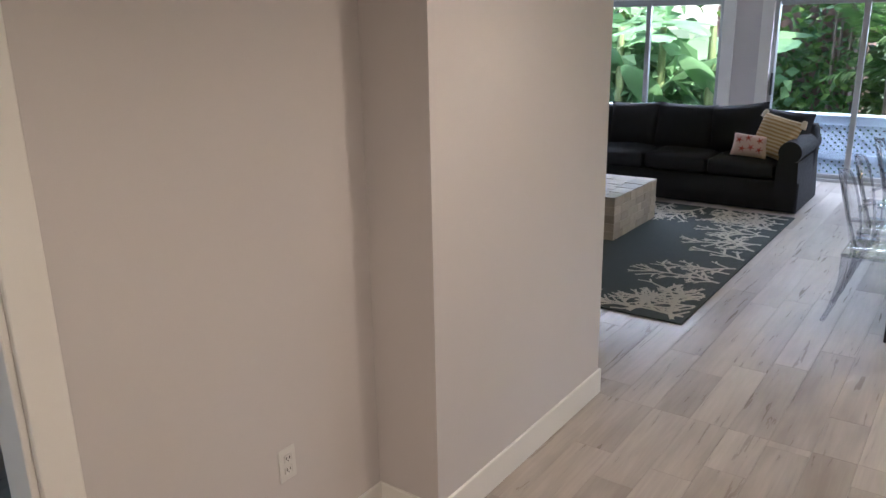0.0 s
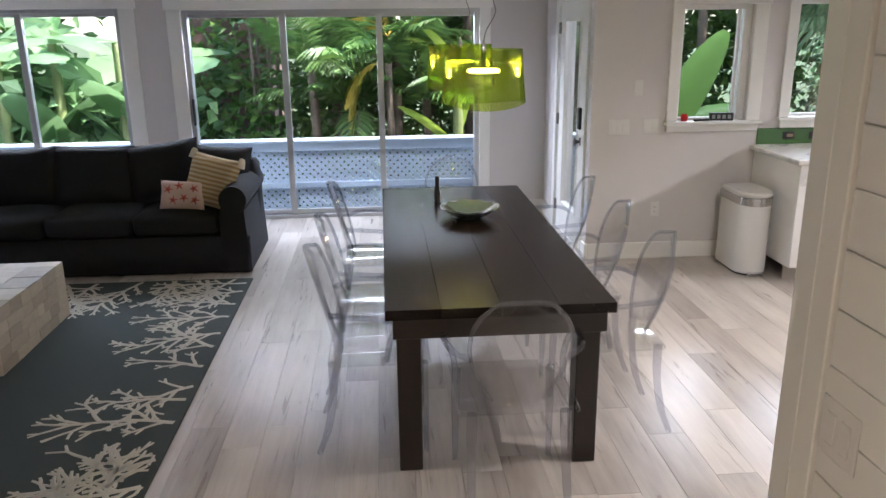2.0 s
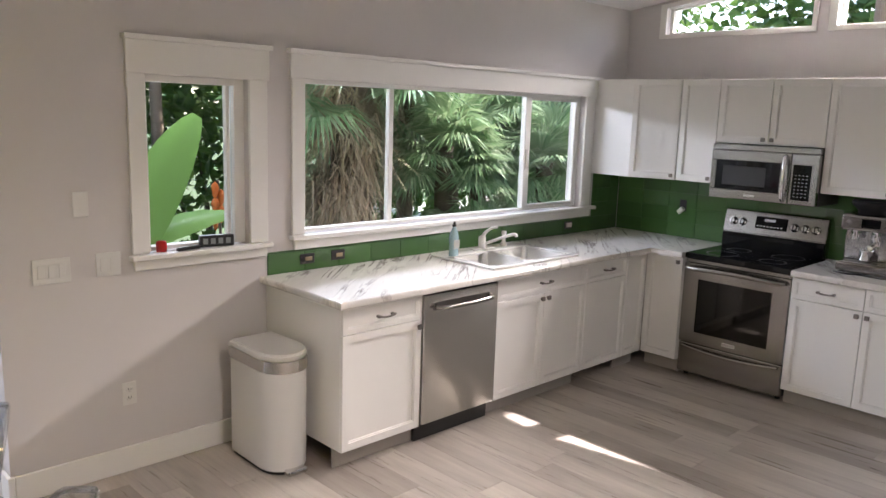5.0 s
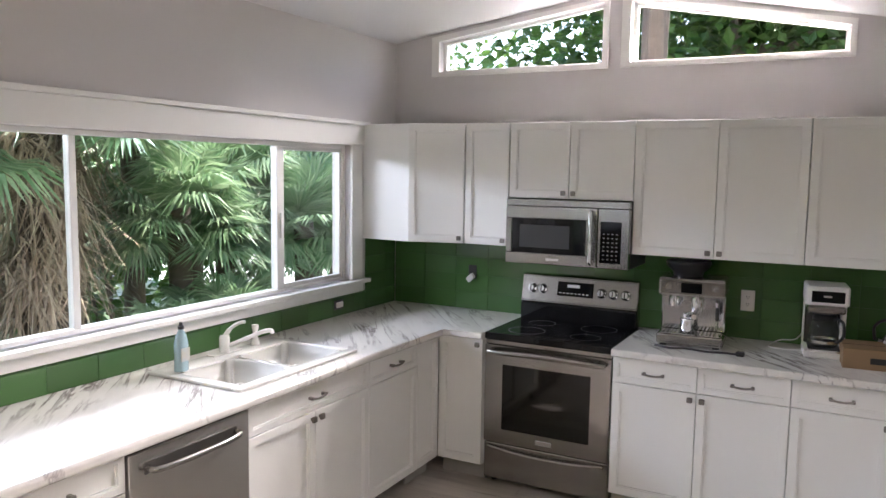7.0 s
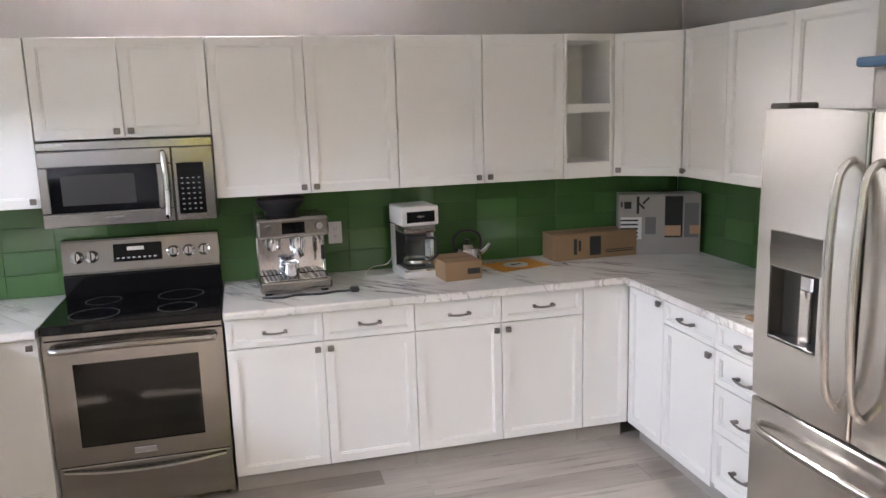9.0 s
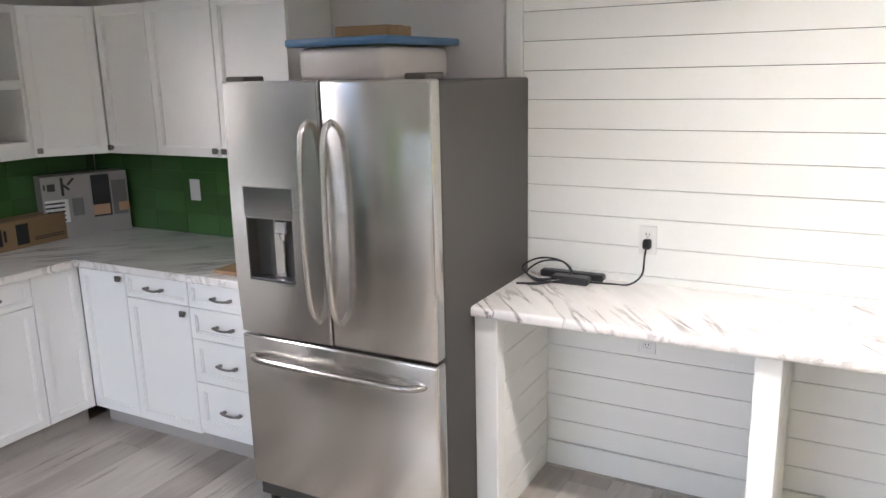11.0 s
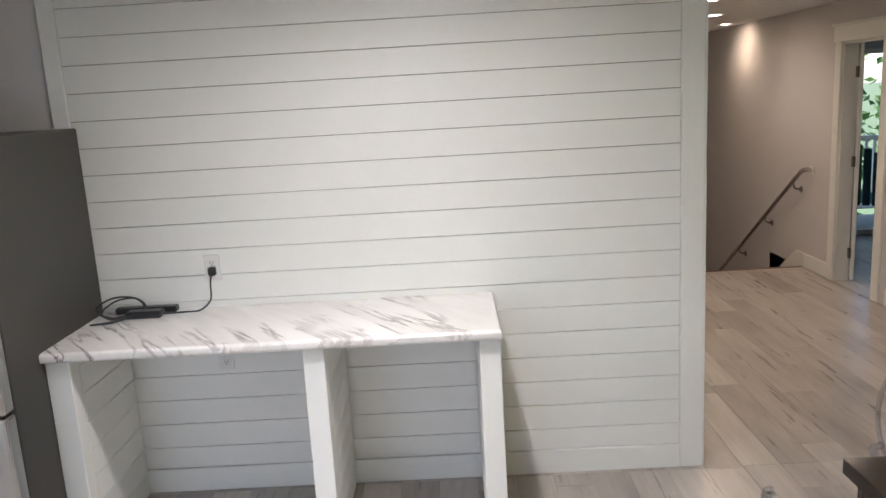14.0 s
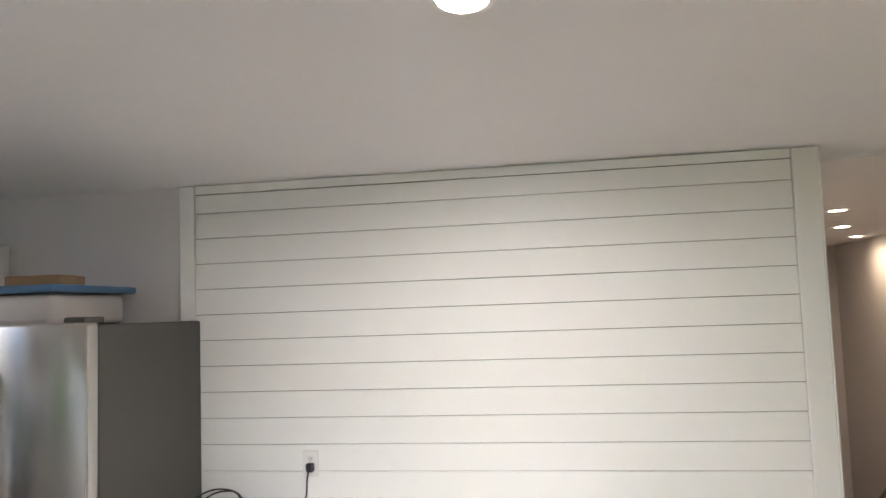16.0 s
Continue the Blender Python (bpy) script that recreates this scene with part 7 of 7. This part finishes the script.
def banana(at, specs, label, material=BANANA):
    """Large paddle leaves: yaw, pitch, length, width, base height."""
    ob = thing("banana_plant", pose(at[0], at[1], GROUND), label, "banana plant")
    bm = bmesh.new()
    hmax = max(s[4] for s in specs) - GROUND
    tube(bm, [(0, 0, 0), (0.02, 0, hmax * 0.6), (0, 0, hmax)], [0.12, 0.09, 0.05], 10)
    part("stem", bm, mat("banana_stem", (0.16, 0.2, 0.07), 0.6, grain=0.3), ob, smooth=True)
    for yaw, pitch, L, W, z0, *turn in specs:
        yaw = radians(yaw)
        p = Vector((0, 0, z0 - GROUND))
        d = Vector((math.cos(yaw) * math.cos(radians(pitch)), math.sin(yaw) * math.cos(radians(pitch)), math.sin(radians(pitch))))
        side = Matrix.Rotation(radians(turn[0] if turn else 0), 3, d) @ Vector((-math.sin(yaw), math.cos(yaw), 0))
        bm = bmesh.new()
        n, prev = 18, None
        for i in range(n + 1):
            t = i / n
            w = W * 0.5 * math.sin(math.pi * min(1, t * 0.96 + 0.02)) ** 0.55
            nrm = side.cross(d).normalized()
            side = d.cross(nrm).normalized()
            row = [bm.verts.new(p + side * w * k + nrm * (0.22 * w * abs(k) + 0.006 * math.sin(i * 2.1) * abs(k))) for k in (-1, -0.5, 0, 0.5, 1)]
            if prev:
                for k in range(4):
                    bm.faces.new((prev[k], prev[k + 1], row[k + 1], row[k]))
            prev = row
            p = p + d * (L / n)
            d = (d + Vector((0, 0, -0.035))).normalized()
        part("leaf", bm, material, ob, smooth=True)
    return ob


# deck and lattice rail outside the sliders
dkk = tagged(part("deck", boxes((-6.5, YN + TW, -0.42, 3.2, 10.95, -0.3)), mat("deck_boards", (0.3, 0.3, 0.31), 0.7, grain=0.3, scale=2, stretch=(1, 8, 1))), "grey wooden deck outside the sliders", "deck", kind="structure")
# railing colour carries the blue shade it stands in, darker than its paint
LATT = mat("shade_tinted_white_paint", (0.46, 0.56, 0.68), 0.55, grain=0.1, scale=3)
fe = thing("lattice_railing", Matrix(), "blue-white wooden deck railing with lattice panels, shade tinted into its colour", "railing")
FX0, FX1, FY = -6.2, 2.9, 10.8
for z0, z1 in ((0.52, 0.62), (0.1, 0.17), (-0.3, -0.23)):
    part("rail", boxes((FX0, FY - 0.05, z0, FX1, FY + 0.05, z1), bev=0.006), LATT, fe)
part("cap_rail", boxes((FX0, FY - 0.09, 0.622, FX1, FY + 0.09, 0.652), bev=0.008), LATT, fe)
for x in (-6.2, -4.4, -2.6, 2.9):
    part("post", boxes((x - 0.05, FY - 0.048, -0.3, x + 0.05, FY + 0.048, 0.62), bev=0.004), LATT, fe)
GRID, SLATW = 0.086, 0.039
for s in (-1, 1):
    for zi, (z0, z1) in enumerate(((-0.23, 0.1), (0.17, 0.52))):
        h = z1 - z0
        y = FY + 0.008 * s
        outline = [(0, 0), (SLATW * 1.414, 0), (SLATW * 1.414 + s * h, h), (s * h, h)]
        corners = [(a, y + e, z0 + b) for e in (-0.007, 0.007) for a, b in outline]
        sides = [(0, 1, 2, 3), (7, 6, 5, 4)] + [(k, k + 4, (k + 1) % 4 + 4, (k + 1) % 4) for k in range(4)]
        places = [FX0 + 0.1 + k * GRID + (0 if s > 0 else h) for k in range(int((FX1 - FX0 - 0.2) / GRID) - 2)]
        if zi:
            first = mesh_of("slat", corners, sides, LATT, fe)
            for k, px in enumerate(places):
                o = first if k == 0 else first.copy()
                if k:
                    scene.collection.objects.link(o)
                o.location.x = px
        else:
            v, f = [], []
            for px in places:
                f += [tuple(len(v) + c for c in q) for q in sides]
                v += [(c[0] + px, c[1], c[2]) for c in corners]
            tagged(mesh_of("lower_lattice", v, f, LATT, fe), kind="stuff")

# neighbour's brown shingled wall
nh = thing("neighbour_house", Matrix(), "brown shingle-sided house behind the plants", "house")
STUCCO = mat("white_roof_coating", (0.75, 0.74, 0.71), 0.8, grain=0.1, scale=1.5, bump=0.2, bscale=40)
SHING = mat("brown_shingle", (0.16, 0.09, 0.07), 0.85, grain=0.35, scale=3, bump=0.3, bscale=20)
part("wall", boxes((-4.6, 16.0, GROUND, -2.2, 19.0, 5.2)), SHING, nh)
for i in range(24):
    part("siding_board", boxes((-4.62, 15.96, -1.6 + 0.28 * i, -2.18, 15.999, -1.6 + 0.28 * i + 0.26), bev=0.004), SHING, nh)
part("roof", boxes((-5.0, 15.6, 5.2, -1.9, 19.2, 5.4)), SHING, nh)

# north garden: dense broadleaf, palms, banana leaves
DENSE = "dense dark green tropical shrub"
for i, (x, y, z, rx, ry, rz, n, s, mt) in enumerate((
        (-5.6, 13.2, 1.0, 1.3, 0.9, 1.6, 1000, 0.4, BRIGHT), (-3.9, 12.9, 0.4, 1.0, 0.7, 1.0, 700, 0.36, BRIGHT), (-6.8, 14.5, 2.0, 1.6, 1.0, 2.2, 2600, 0.22, LEAF),
        (-1.5, 13.0, 0.1, 0.7, 0.6, 1.1, 900, 0.2, LEAF), (-0.8, 14.2, 1.8, 1.1, 0.9, 2.0, 3600, 0.17, LEAF), (0.9, 13.8, 1.4, 1.3, 0.9, 1.9, 4000, 0.17, LEAF),
        (0.0, 15.5, 2.6, 2.6, 1.0, 2.6, 4200, 0.24, LEAF), (2.6, 14.8, 2.2, 1.6, 1.0, 2.4, 3200, 0.22, LEAF), (-3.0, 14.4, 0.3, 1.0, 0.7, 1.2, 1200, 0.2, LEAF),
        (-8.5, 16.5, 3.0, 2.6, 1.2, 3.0, 3000, 0.3, LEAF), (-1.9, 13.6, 2.6, 0.5, 0.4, 1.0, 700, 0.15, BRIGHT), (-9.5, 13.0, 1.4, 2.2, 1.0, 2.2, 2400, 0.26, LEAF))):
    shrub((x, y, z), (rx, ry, rz), n, s, mt, 20 + i, DENSE if mt is LEAF else "bright green sunlit leafy shrub")
for i, (x, y, z, n, L, yl) in enumerate(((-0.1, 12.7, 1.5, 11, 1.8, 2), (0.9, 13.1, 2.5, 12, 2.1, 0), (-1.0, 13.4, 2.7, 11, 2.0, 0), (2.0, 12.9, 1.9, 11, 2.0, 0), (-1.2, 12.5, 1.3, 12, 1.5, 0), (-0.6, 12.9, 0.7, 11, 1.5, 0), (0.3, 12.6, 0.9, 11, 1.4, 0), (0.35, 14.0, 3.2, 12, 2.3, 0))):
    feather_palm((x, y), z, n, L, 50 + i, "feathery green palm with yellowing fronds" if yl else "feathery dark green palm", PALM, yl)
banana((0.66, 12.0), [(180, 50, 0.95, 0.13, 0.3, 60), (185, 58, 0.72, 0.11, 1.36, 55), (60, 70, 1.0, 0.2, 0.5), (20, 40, 0.9, 0.2, 0.2)], "young banana plant with lime green leaves", LIMELEAF)
drooper = thing("palm", pose(-0.2, 12.1, GROUND), "young palm with a hanging yellow frond", "palm tree")
bm = bmesh.new()
tube(bm, [(0, 0, 0), (0.03, 0, 2.4), (0, 0, 4.4)], [0.07, 0.06, 0.045], 8)
part("trunk", bm, BARK, drooper, smooth=True)
rq = np.random.default_rng(61)
for yaw, pitch, L, droop, mt in ((3.2, 0.55, 0.95, 1.5, BRIGHT), (3.0, 0.1, 1.15, 3.4, YELLOW), (3.35, 0.25, 0.9, 3.0, YELLOW), (2.4, 0.95, 1.5, 0.9, PALM), (0.4, 0.8, 1.5, 0.9, PALM), (4.3, 0.75, 1.3, 1.0, PALM), (5.4, 1.0, 1.5, 0.9, PALM), (1.5, 0.6, 1.4, 0.8, PALM)):
    v, f = [], []
    frond(rq, v, f, (0, 0, 4.4), yaw, pitch, L, droop, leaf=0.32)
    mesh_of("frond", v, f, mt, drooper)
for i, (x, y) in enumerate(((-4.9, 12.0), (-5.9, 12.3), (-3.6, 12.4), (-6.9, 12.6), (-4.3, 12.2), (-5.4, 12.7))):
    banana((x, y), [(a + 40 * i, 58 - 9 * k, 1.2 + 0.1 * k, 0.46, 0.1 + 0.32 * k, 35 - 20 * (k % 3)) for k, a in enumerate((20, 100, 190, 260, 320, 150))], "clump of broad bright green banana leaves")

# east garden, past the sink and clerestory windows
banana((2.45, 9.6), [(0, 70, 1.3, 0.36, 0.62, 60), (0, 32, 0.9, 0.22, 0.8, 35), (150, 60, 1.2, 0.4, 0.3)], "banana plant with one huge upright leaf by the window", leaf_mat("fresh_banana_leaf", (0.15, 0.31, 0.06), (0.21, 0.39, 0.09), 0.35, 0.4))
fl = thing("heliconia_flower", pose(3.3, 9.8, 1.08), "orange-red hanging heliconia flower", "flower")
for i in range(5):
    s = 1 if i % 2 else -1
    bm = bmesh.new()
    lathe(bm, [(0.001, 0.05), (0.022, 0.03), (0.03, 0.0), (0.018, -0.06), (0.001, -0.1)], 10, (0.025 * s, 0, 0.14 - 0.06 * i))
    part("bract", bm, leaf_mat("flower_orange", (0.5, 0.09, 0.02), (0.65, 0.18, 0.03)), fl, smooth=True)
bm = bmesh.new()
tube(bm, [(0, 0, 0.2), (0.1, 0.1, -1.2), (0.12, 0.12, GROUND - 1.25)], 0.012, 6)
part("stem", bm, BARK, fl)
fan_palm((5.3, 10.9), 2.35, 30, 0.75, 70, "tall fan palm with a skirt of dead brown fronds", 40, 0.16)
fan_palm((6.1, 11.6), 2.9, 20, 0.9, 75, "tall green fan palm", 0, 0.14)
for i, (x, y, z, r) in enumerate(((6.6, 10.7, 1.5, 0.75), (7.7, 11.2, 1.9, 0.8), (6.6, 10.1, 0.5, 0.6), (8.6, 12.6, 1.9, 0.8), (7.4, 12.3, 2.9, 0.9), (5.9, 9.9, 0.3, 0.6))):
    fan_palm((x, y), z, 46, r * 0.75, 80 + i, "silvery green fan palm")
for i, (x, y, z, rx, ry, rz, n, s, mt) in enumerate(((3.2, 12.8, 1.2, 1.5, 0.8, 1.9, 3200, 0.17, LEAF), (5.4, 13.8, 2.0, 2.0, 0.9, 2.4, 3400, 0.2, LEAF), (8.4, 13.8, 2.0, 2.0, 0.9, 2.4, 3400, 0.2, LEAF), (11.2, 15.4, 2.6, 1.8, 1.1, 2.2, 2600, 0.2, BRIGHT),
                                                (6.2, 9.9, -0.6, 1.3, 0.5, 0.8, 1800, 0.14, BRIGHT), (16.0, 21.5, 2.2, 5.0, 1.2, 3.2, 3000, 0.34, BRIGHT), (25.0, 18.5, 2.6, 1.4, 5.0, 3.6, 3000, 0.34, LEAF))):
    shrub((x, y, z), (rx, ry, rz), n, s, mt, 120 + i, DENSE if mt is LEAF else "bright green sunlit leafy shrub")
fan_palm((8.0, 10.35), 1.3, 42, 0.6, 90, "silvery green fan palm")
fan_palm((9.4, 11.3), 2.1, 36, 0.7, 91, "silvery green fan palm")
shrub((11.2, 12.4, 1.9), (1.3, 0.8, 1.2), 1500, 0.24, BRIGHT, 131, "bright green sunlit leafy shrub")
# added white block whose sunlit roof makes the bright patch past the sink window
garage = thing("garage", pose(17.5, 16.3, GROUND), "low white flat-roofed block added for a bright patch outdoors", "garage")
part("wall", boxes((-4.5, -3.5, 0, 4.5, 3.5, 2.3)), STUCCO, garage)
part("roof", boxes((-4.7, -3.7, 2.3, 4.7, 3.7, 2.45), bev=0.02), STUCCO, garage)
leaner = thing("tree", pose(9.6, 12.4, GROUND), "bare grey leaning tree trunk", "tree")
bm = bmesh.new()
tube(bm, curve_pts([(0, 0, 0), (0.15, 0.1, 2.0), (0.5, 0.3, 3.9), (1.2, 0.7, 6.4)], 6), 0.12, 10)
part("trunk", bm, BARK, leaner, smooth=True)
feather_palm((3.7, 11.8), 2.4, 12, 1.9, 140, "feathery dark green palm")


def tree(at, z, radii, n, size, seed, label):
    rng = np.random.default_rng(seed)
    ob = thing("tree", pose(at[0], at[1], GROUND), label, "tree")
    top = z - GROUND
    bm = bmesh.new()
    tube(bm, curve_pts([(0, 0, 0), (0.1, 0.05, top * 0.45), (0.0, 0.1, top)], 5), [0.22 - 0.015 * i for i in range(11)], 10)
    for i in range(6):
        a = i * 1.05
        tube(bm, curve_pts([(0.05, 0.05, top * (0.5 + 0.06 * i)), (radii[0] * 0.4 * math.cos(a), radii[1] * 0.4 * math.sin(a), top * 0.85), (radii[0] * 0.9 * math.cos(a), radii[1] * 0.9 * math.sin(a), top + radii[2] * 0.3 * math.sin(i))], 4), [0.08 - 0.007 * j for j in range(9)], 7)
    part("trunk", bm, BARK, ob, smooth=True)
    v, f = leaves(rng, (0, 0, top), radii, n, size, 0.2)
    tagged(mesh_of("crown", v, f, LEAF, ob), kind="stuff")


tree((15.5, 7.0), 5.6, (2.4, 4.2, 2.4), 19000, 0.28, 200, "tall broadleaf tree beyond the gable")
tree((17.5, 3.4), 6.4, (2.4, 3.6, 2.6), 16000, 0.3, 201, "tall broadleaf tree beyond the gable")
# garden past the bedroom balcony
tagged(part("balcony", boxes((-5.6, BY - 1.6, -0.25, -1.8, BY - 0.12, -0.06)), bpy.data.materials["deck_boards"]), "grey wooden bedroom balcony", "deck", kind="structure")
br = thing("balcony_railing", Matrix(), "white balcony railing with upright balusters", "railing")
yb = BY - 1.5
for z0, z1 in ((0.93, 0.99), (0.04, 0.09)):
    part("rail", boxes((-5.5, yb - 0.03, z0, -1.85, yb + 0.03, z1), bev=0.004), WHITE, br)
for i in range(36):
    x = -5.45 + 0.103 * i
    part("baluster", boxes((x - 0.016, yb - 0.016, 0.09 if i % 12 else -0.06, x + 0.016, yb + 0.016, 0.93)), WHITE, br)
shrub((-3.6, -6.0, 1.2), (2.0, 0.9, 1.8), 2600, 0.2, LEAF, 160, "shrub beyond the bedroom balcony")
feather_palm((-3.7, -4.6), 2.3, 11, 1.7, 161, "yellow-green palm beyond the balcony", BRIGHT)
ac = thing("adirondack_chair", pose(-3.22, BY - 0.75, -0.06, 0, 0, 150), "dark teal slatted garden chair on the balcony", "chair")
TEAL = mat("teal_slats", (0.02, 0.09, 0.11), 0.5, grain=0.2)
for i in range(5):
    x = -0.2 + 0.1 * i
    b = part("back_slat", boxes((x - 0.043, 0, 0, x + 0.043, 0.02, 0.78 - 0.05 * abs(i - 2)), bev=0.008), TEAL, ac)
    b.matrix_basis = pose(0, -0.2, 0.3, 18, 0, 0)
for i in range(5):
    part("seat_slat", boxes((-0.26, -0.18 + 0.1 * i, 0.33 + 0.012 * i, 0.26, -0.09 + 0.1 * i, 0.35 + 0.012 * i), bev=0.004), TEAL, ac)
for s in (-1, 1):
    part("armrest", boxes((s * 0.33 - 0.06, -0.3, 0.56, s * 0.33 + 0.06, 0.4, 0.585), bev=0.006), TEAL, ac)
    part("leg", boxes((s * 0.29 - 0.015, 0.26, 0, s * 0.29 + 0.015, 0.34, 0.56), bev=0.003), TEAL, ac)
    part("leg", boxes((s * 0.29 - 0.015, -0.3, 0, s * 0.29 + 0.015, -0.22, 0.56), bev=0.003), TEAL, ac)
    part("side_rail", boxes((s * 0.27 - 0.012, -0.3, 0.26, s * 0.27 + 0.012, 0.34, 0.33), bev=0.003), TEAL, ac)

# added tree: its crown keeps clerestory sun off the sink cabinet fronts
tree((8.4, 6.74), 5.3, (0.4, 0.2, 0.5), 3200, 0.15, 205, "slim leafy tree added by the gable to block sun")


# ---- green glass tiles ----
TW_, TH_ = 0.245, 0.1185
rt = random.Random(9)
TMAT = tile_tone = mat("green_glass_tile_single", (0.06, 0.15, 0.045), 0.1, grain=0.15, scale=5, coat=0.3, bump=0.05, bscale=25)
n_, l_ = TMAT.node_tree.nodes, TMAT.node_tree.links
inf, hsv, mrg = n_.new("ShaderNodeObjectInfo"), n_.new("ShaderNodeHueSaturation"), n_.new("ShaderNodeMapRange")
mrg.inputs["To Min"].default_value, mrg.inputs["To Max"].default_value = 0.85, 1.15
l_.new(inf.outputs["Random"], mrg.inputs["Value"])
l_.new(mrg.outputs["Result"], hsv.inputs["Value"])
bs = n_["Principled BSDF"]
l_.new(bs.inputs["Base Color"].links[0].from_socket, hsv.inputs["Color"])
l_.new(hsv.outputs["Color"], bs.inputs["Base Color"])


def tile_wall(name, m, w, h, label):
    """Tiles on the local xz plane, facing -y."""
    ob = tagged(new(name), label, "backsplash", kind="structure")
    ob.matrix_basis = m
    part("grout", boxes((0, -0.0035, 0, w, -0.0005, h)), GROUT, ob)
    cache = {}
    z = 0.0
    row = 0
    while z < h - 0.01:
        z1 = min(h, z + TH_)
        x = 0.0
        while x < w - 0.004:
            x1 = min(w, x + TW_)
            key = (round(x1 - x, 3), round(z1 - z, 3))
            if key not in cache:
                cache[key] = part("tile", boxes((0.0008, -0.0085, 0.0008, key[0] - 0.0008, -0.0036, key[1] - 0.0008), bev=0.0012), TMAT, ob)
                o = cache[key]
            else:
                o = cache[key].copy()
                scene.collection.objects.link(o)
            o.matrix_basis = pose(x, 0, z, rt.uniform(-0.25, 0.25), 0, rt.uniform(-0.2, 0.2))
            x = x1
        z = z1
        row += 1
    return ob


B0 = CT1 + 0.001
tile_wall("backsplash_east", pose(XE, YS - 0.009, B0, 0, 0, -90), YS - YK - 0.018, U0 - B0 - 0.001, "green glass tile backsplash behind the range")
tile_wall("backsplash_sink", pose(2.67, YS, B0), 3.07, 1.044 - B0, "low green glass tile backsplash under the window")
tile_wall("backsplash_corner", pose(5.745, YS, B0), XE - 5.745 - 0.0095, U0 - B0 - 0.001, "green glass tile backsplash in the corner")
tile_wall("backsplash_south", pose(XE - 0.0095, YK, B0, 0, 0, 180), XE - 4.25, U0 - B0 - 0.001, "green glass tile backsplash beside the fridge")

# ---- floor planks, laid along y ----
flr = tagged(new("floor"), "pale grey oak-look plank floor", "floor", kind="structure")
PW, PL = 0.18, 1.22
rp_ = random.Random(3)
AREAS = ((XW, XE, YK + 0.04, YN + 0.08), (XHW, XHE, -0.2, YK + 0.04), (XHE, XE, YK - 0.02, YK + 0.04), (-5.6, XHW - 0.0, BY - 0.06, YK - 0.1))
near, far = [], []
for ax0, ax1, ay0, ay1 in AREAS:
    i0 = math.floor(ax0 / PW)
    for i in range(i0, math.ceil(ax1 / PW)):
        off = random.Random(i * 7 + 1).uniform(0, PL)
        y = math.floor((ay0 - off) / PL) * PL + off
        while y < ay1:
            x0, x1 = max(ax0, i * PW), min(ax1, (i + 1) * PW)
            y0, y1 = max(ay0, y), min(ay1, y + PL)
            if x1 - x0 > 0.004 and y1 - y0 > 0.004:
                cx, cy = (x0 + x1) / 2, (y0 + y1) / 2
                inside = -1.4 < cx < 1.4 and 2.2 < cy < 8.2 or 1.4 <= cx < 5.5 and 4.2 < cy < 7.4
                (near if inside else far).append((x0, y0, x1, y1))
            y += PL


def plank_geo(rows):
    v, f = [], []
    e = 0.0009
    for x0, y0, x1, y1 in rows:
        k = len(v)
        v += [(x0 + 0.0002, y0 + 0.0002, -0.011), (x1 - 0.0002, y0 + 0.0002, -0.011), (x1 - 0.0002, y1 - 0.0002, -0.011), (x0 + 0.0002, y1 - 0.0002, -0.011),
              (x0 + e, y0 + e, 0.0), (x1 - e, y0 + e, 0.0), (x1 - e, y1 - e, 0.0), (x0 + e, y1 - e, 0.0)]
        f += [(k + 4, k + 5, k + 6, k + 7)] + [(k + a, k + (a + 1) % 4, k + 4 + (a + 1) % 4, k + 4 + a) for a in range(4)]
    return v, f


near.sort(key=lambda r: abs(r[0]) + abs((r[1] + r[3]) / 2 - 5.5))
far += near[300:]
shared = {}
for x0, y0, x1, y1 in near[:300]:
    key = (round(x1 - x0, 3), round(y1 - y0, 3))
    if key not in shared:
        v, f = plank_geo([(0, 0, x1 - x0, y1 - y0)])
        shared[key] = mesh_of("plank", v, f, OAK, flr)
        o = shared[key]
    else:
        o = shared[key].copy()
        scene.collection.objects.link(o)
    o.location = (x0, y0, 0)
v, f = plank_geo(far)
tagged(mesh_of("planks", v, f, OAK, flr), kind="stuff")
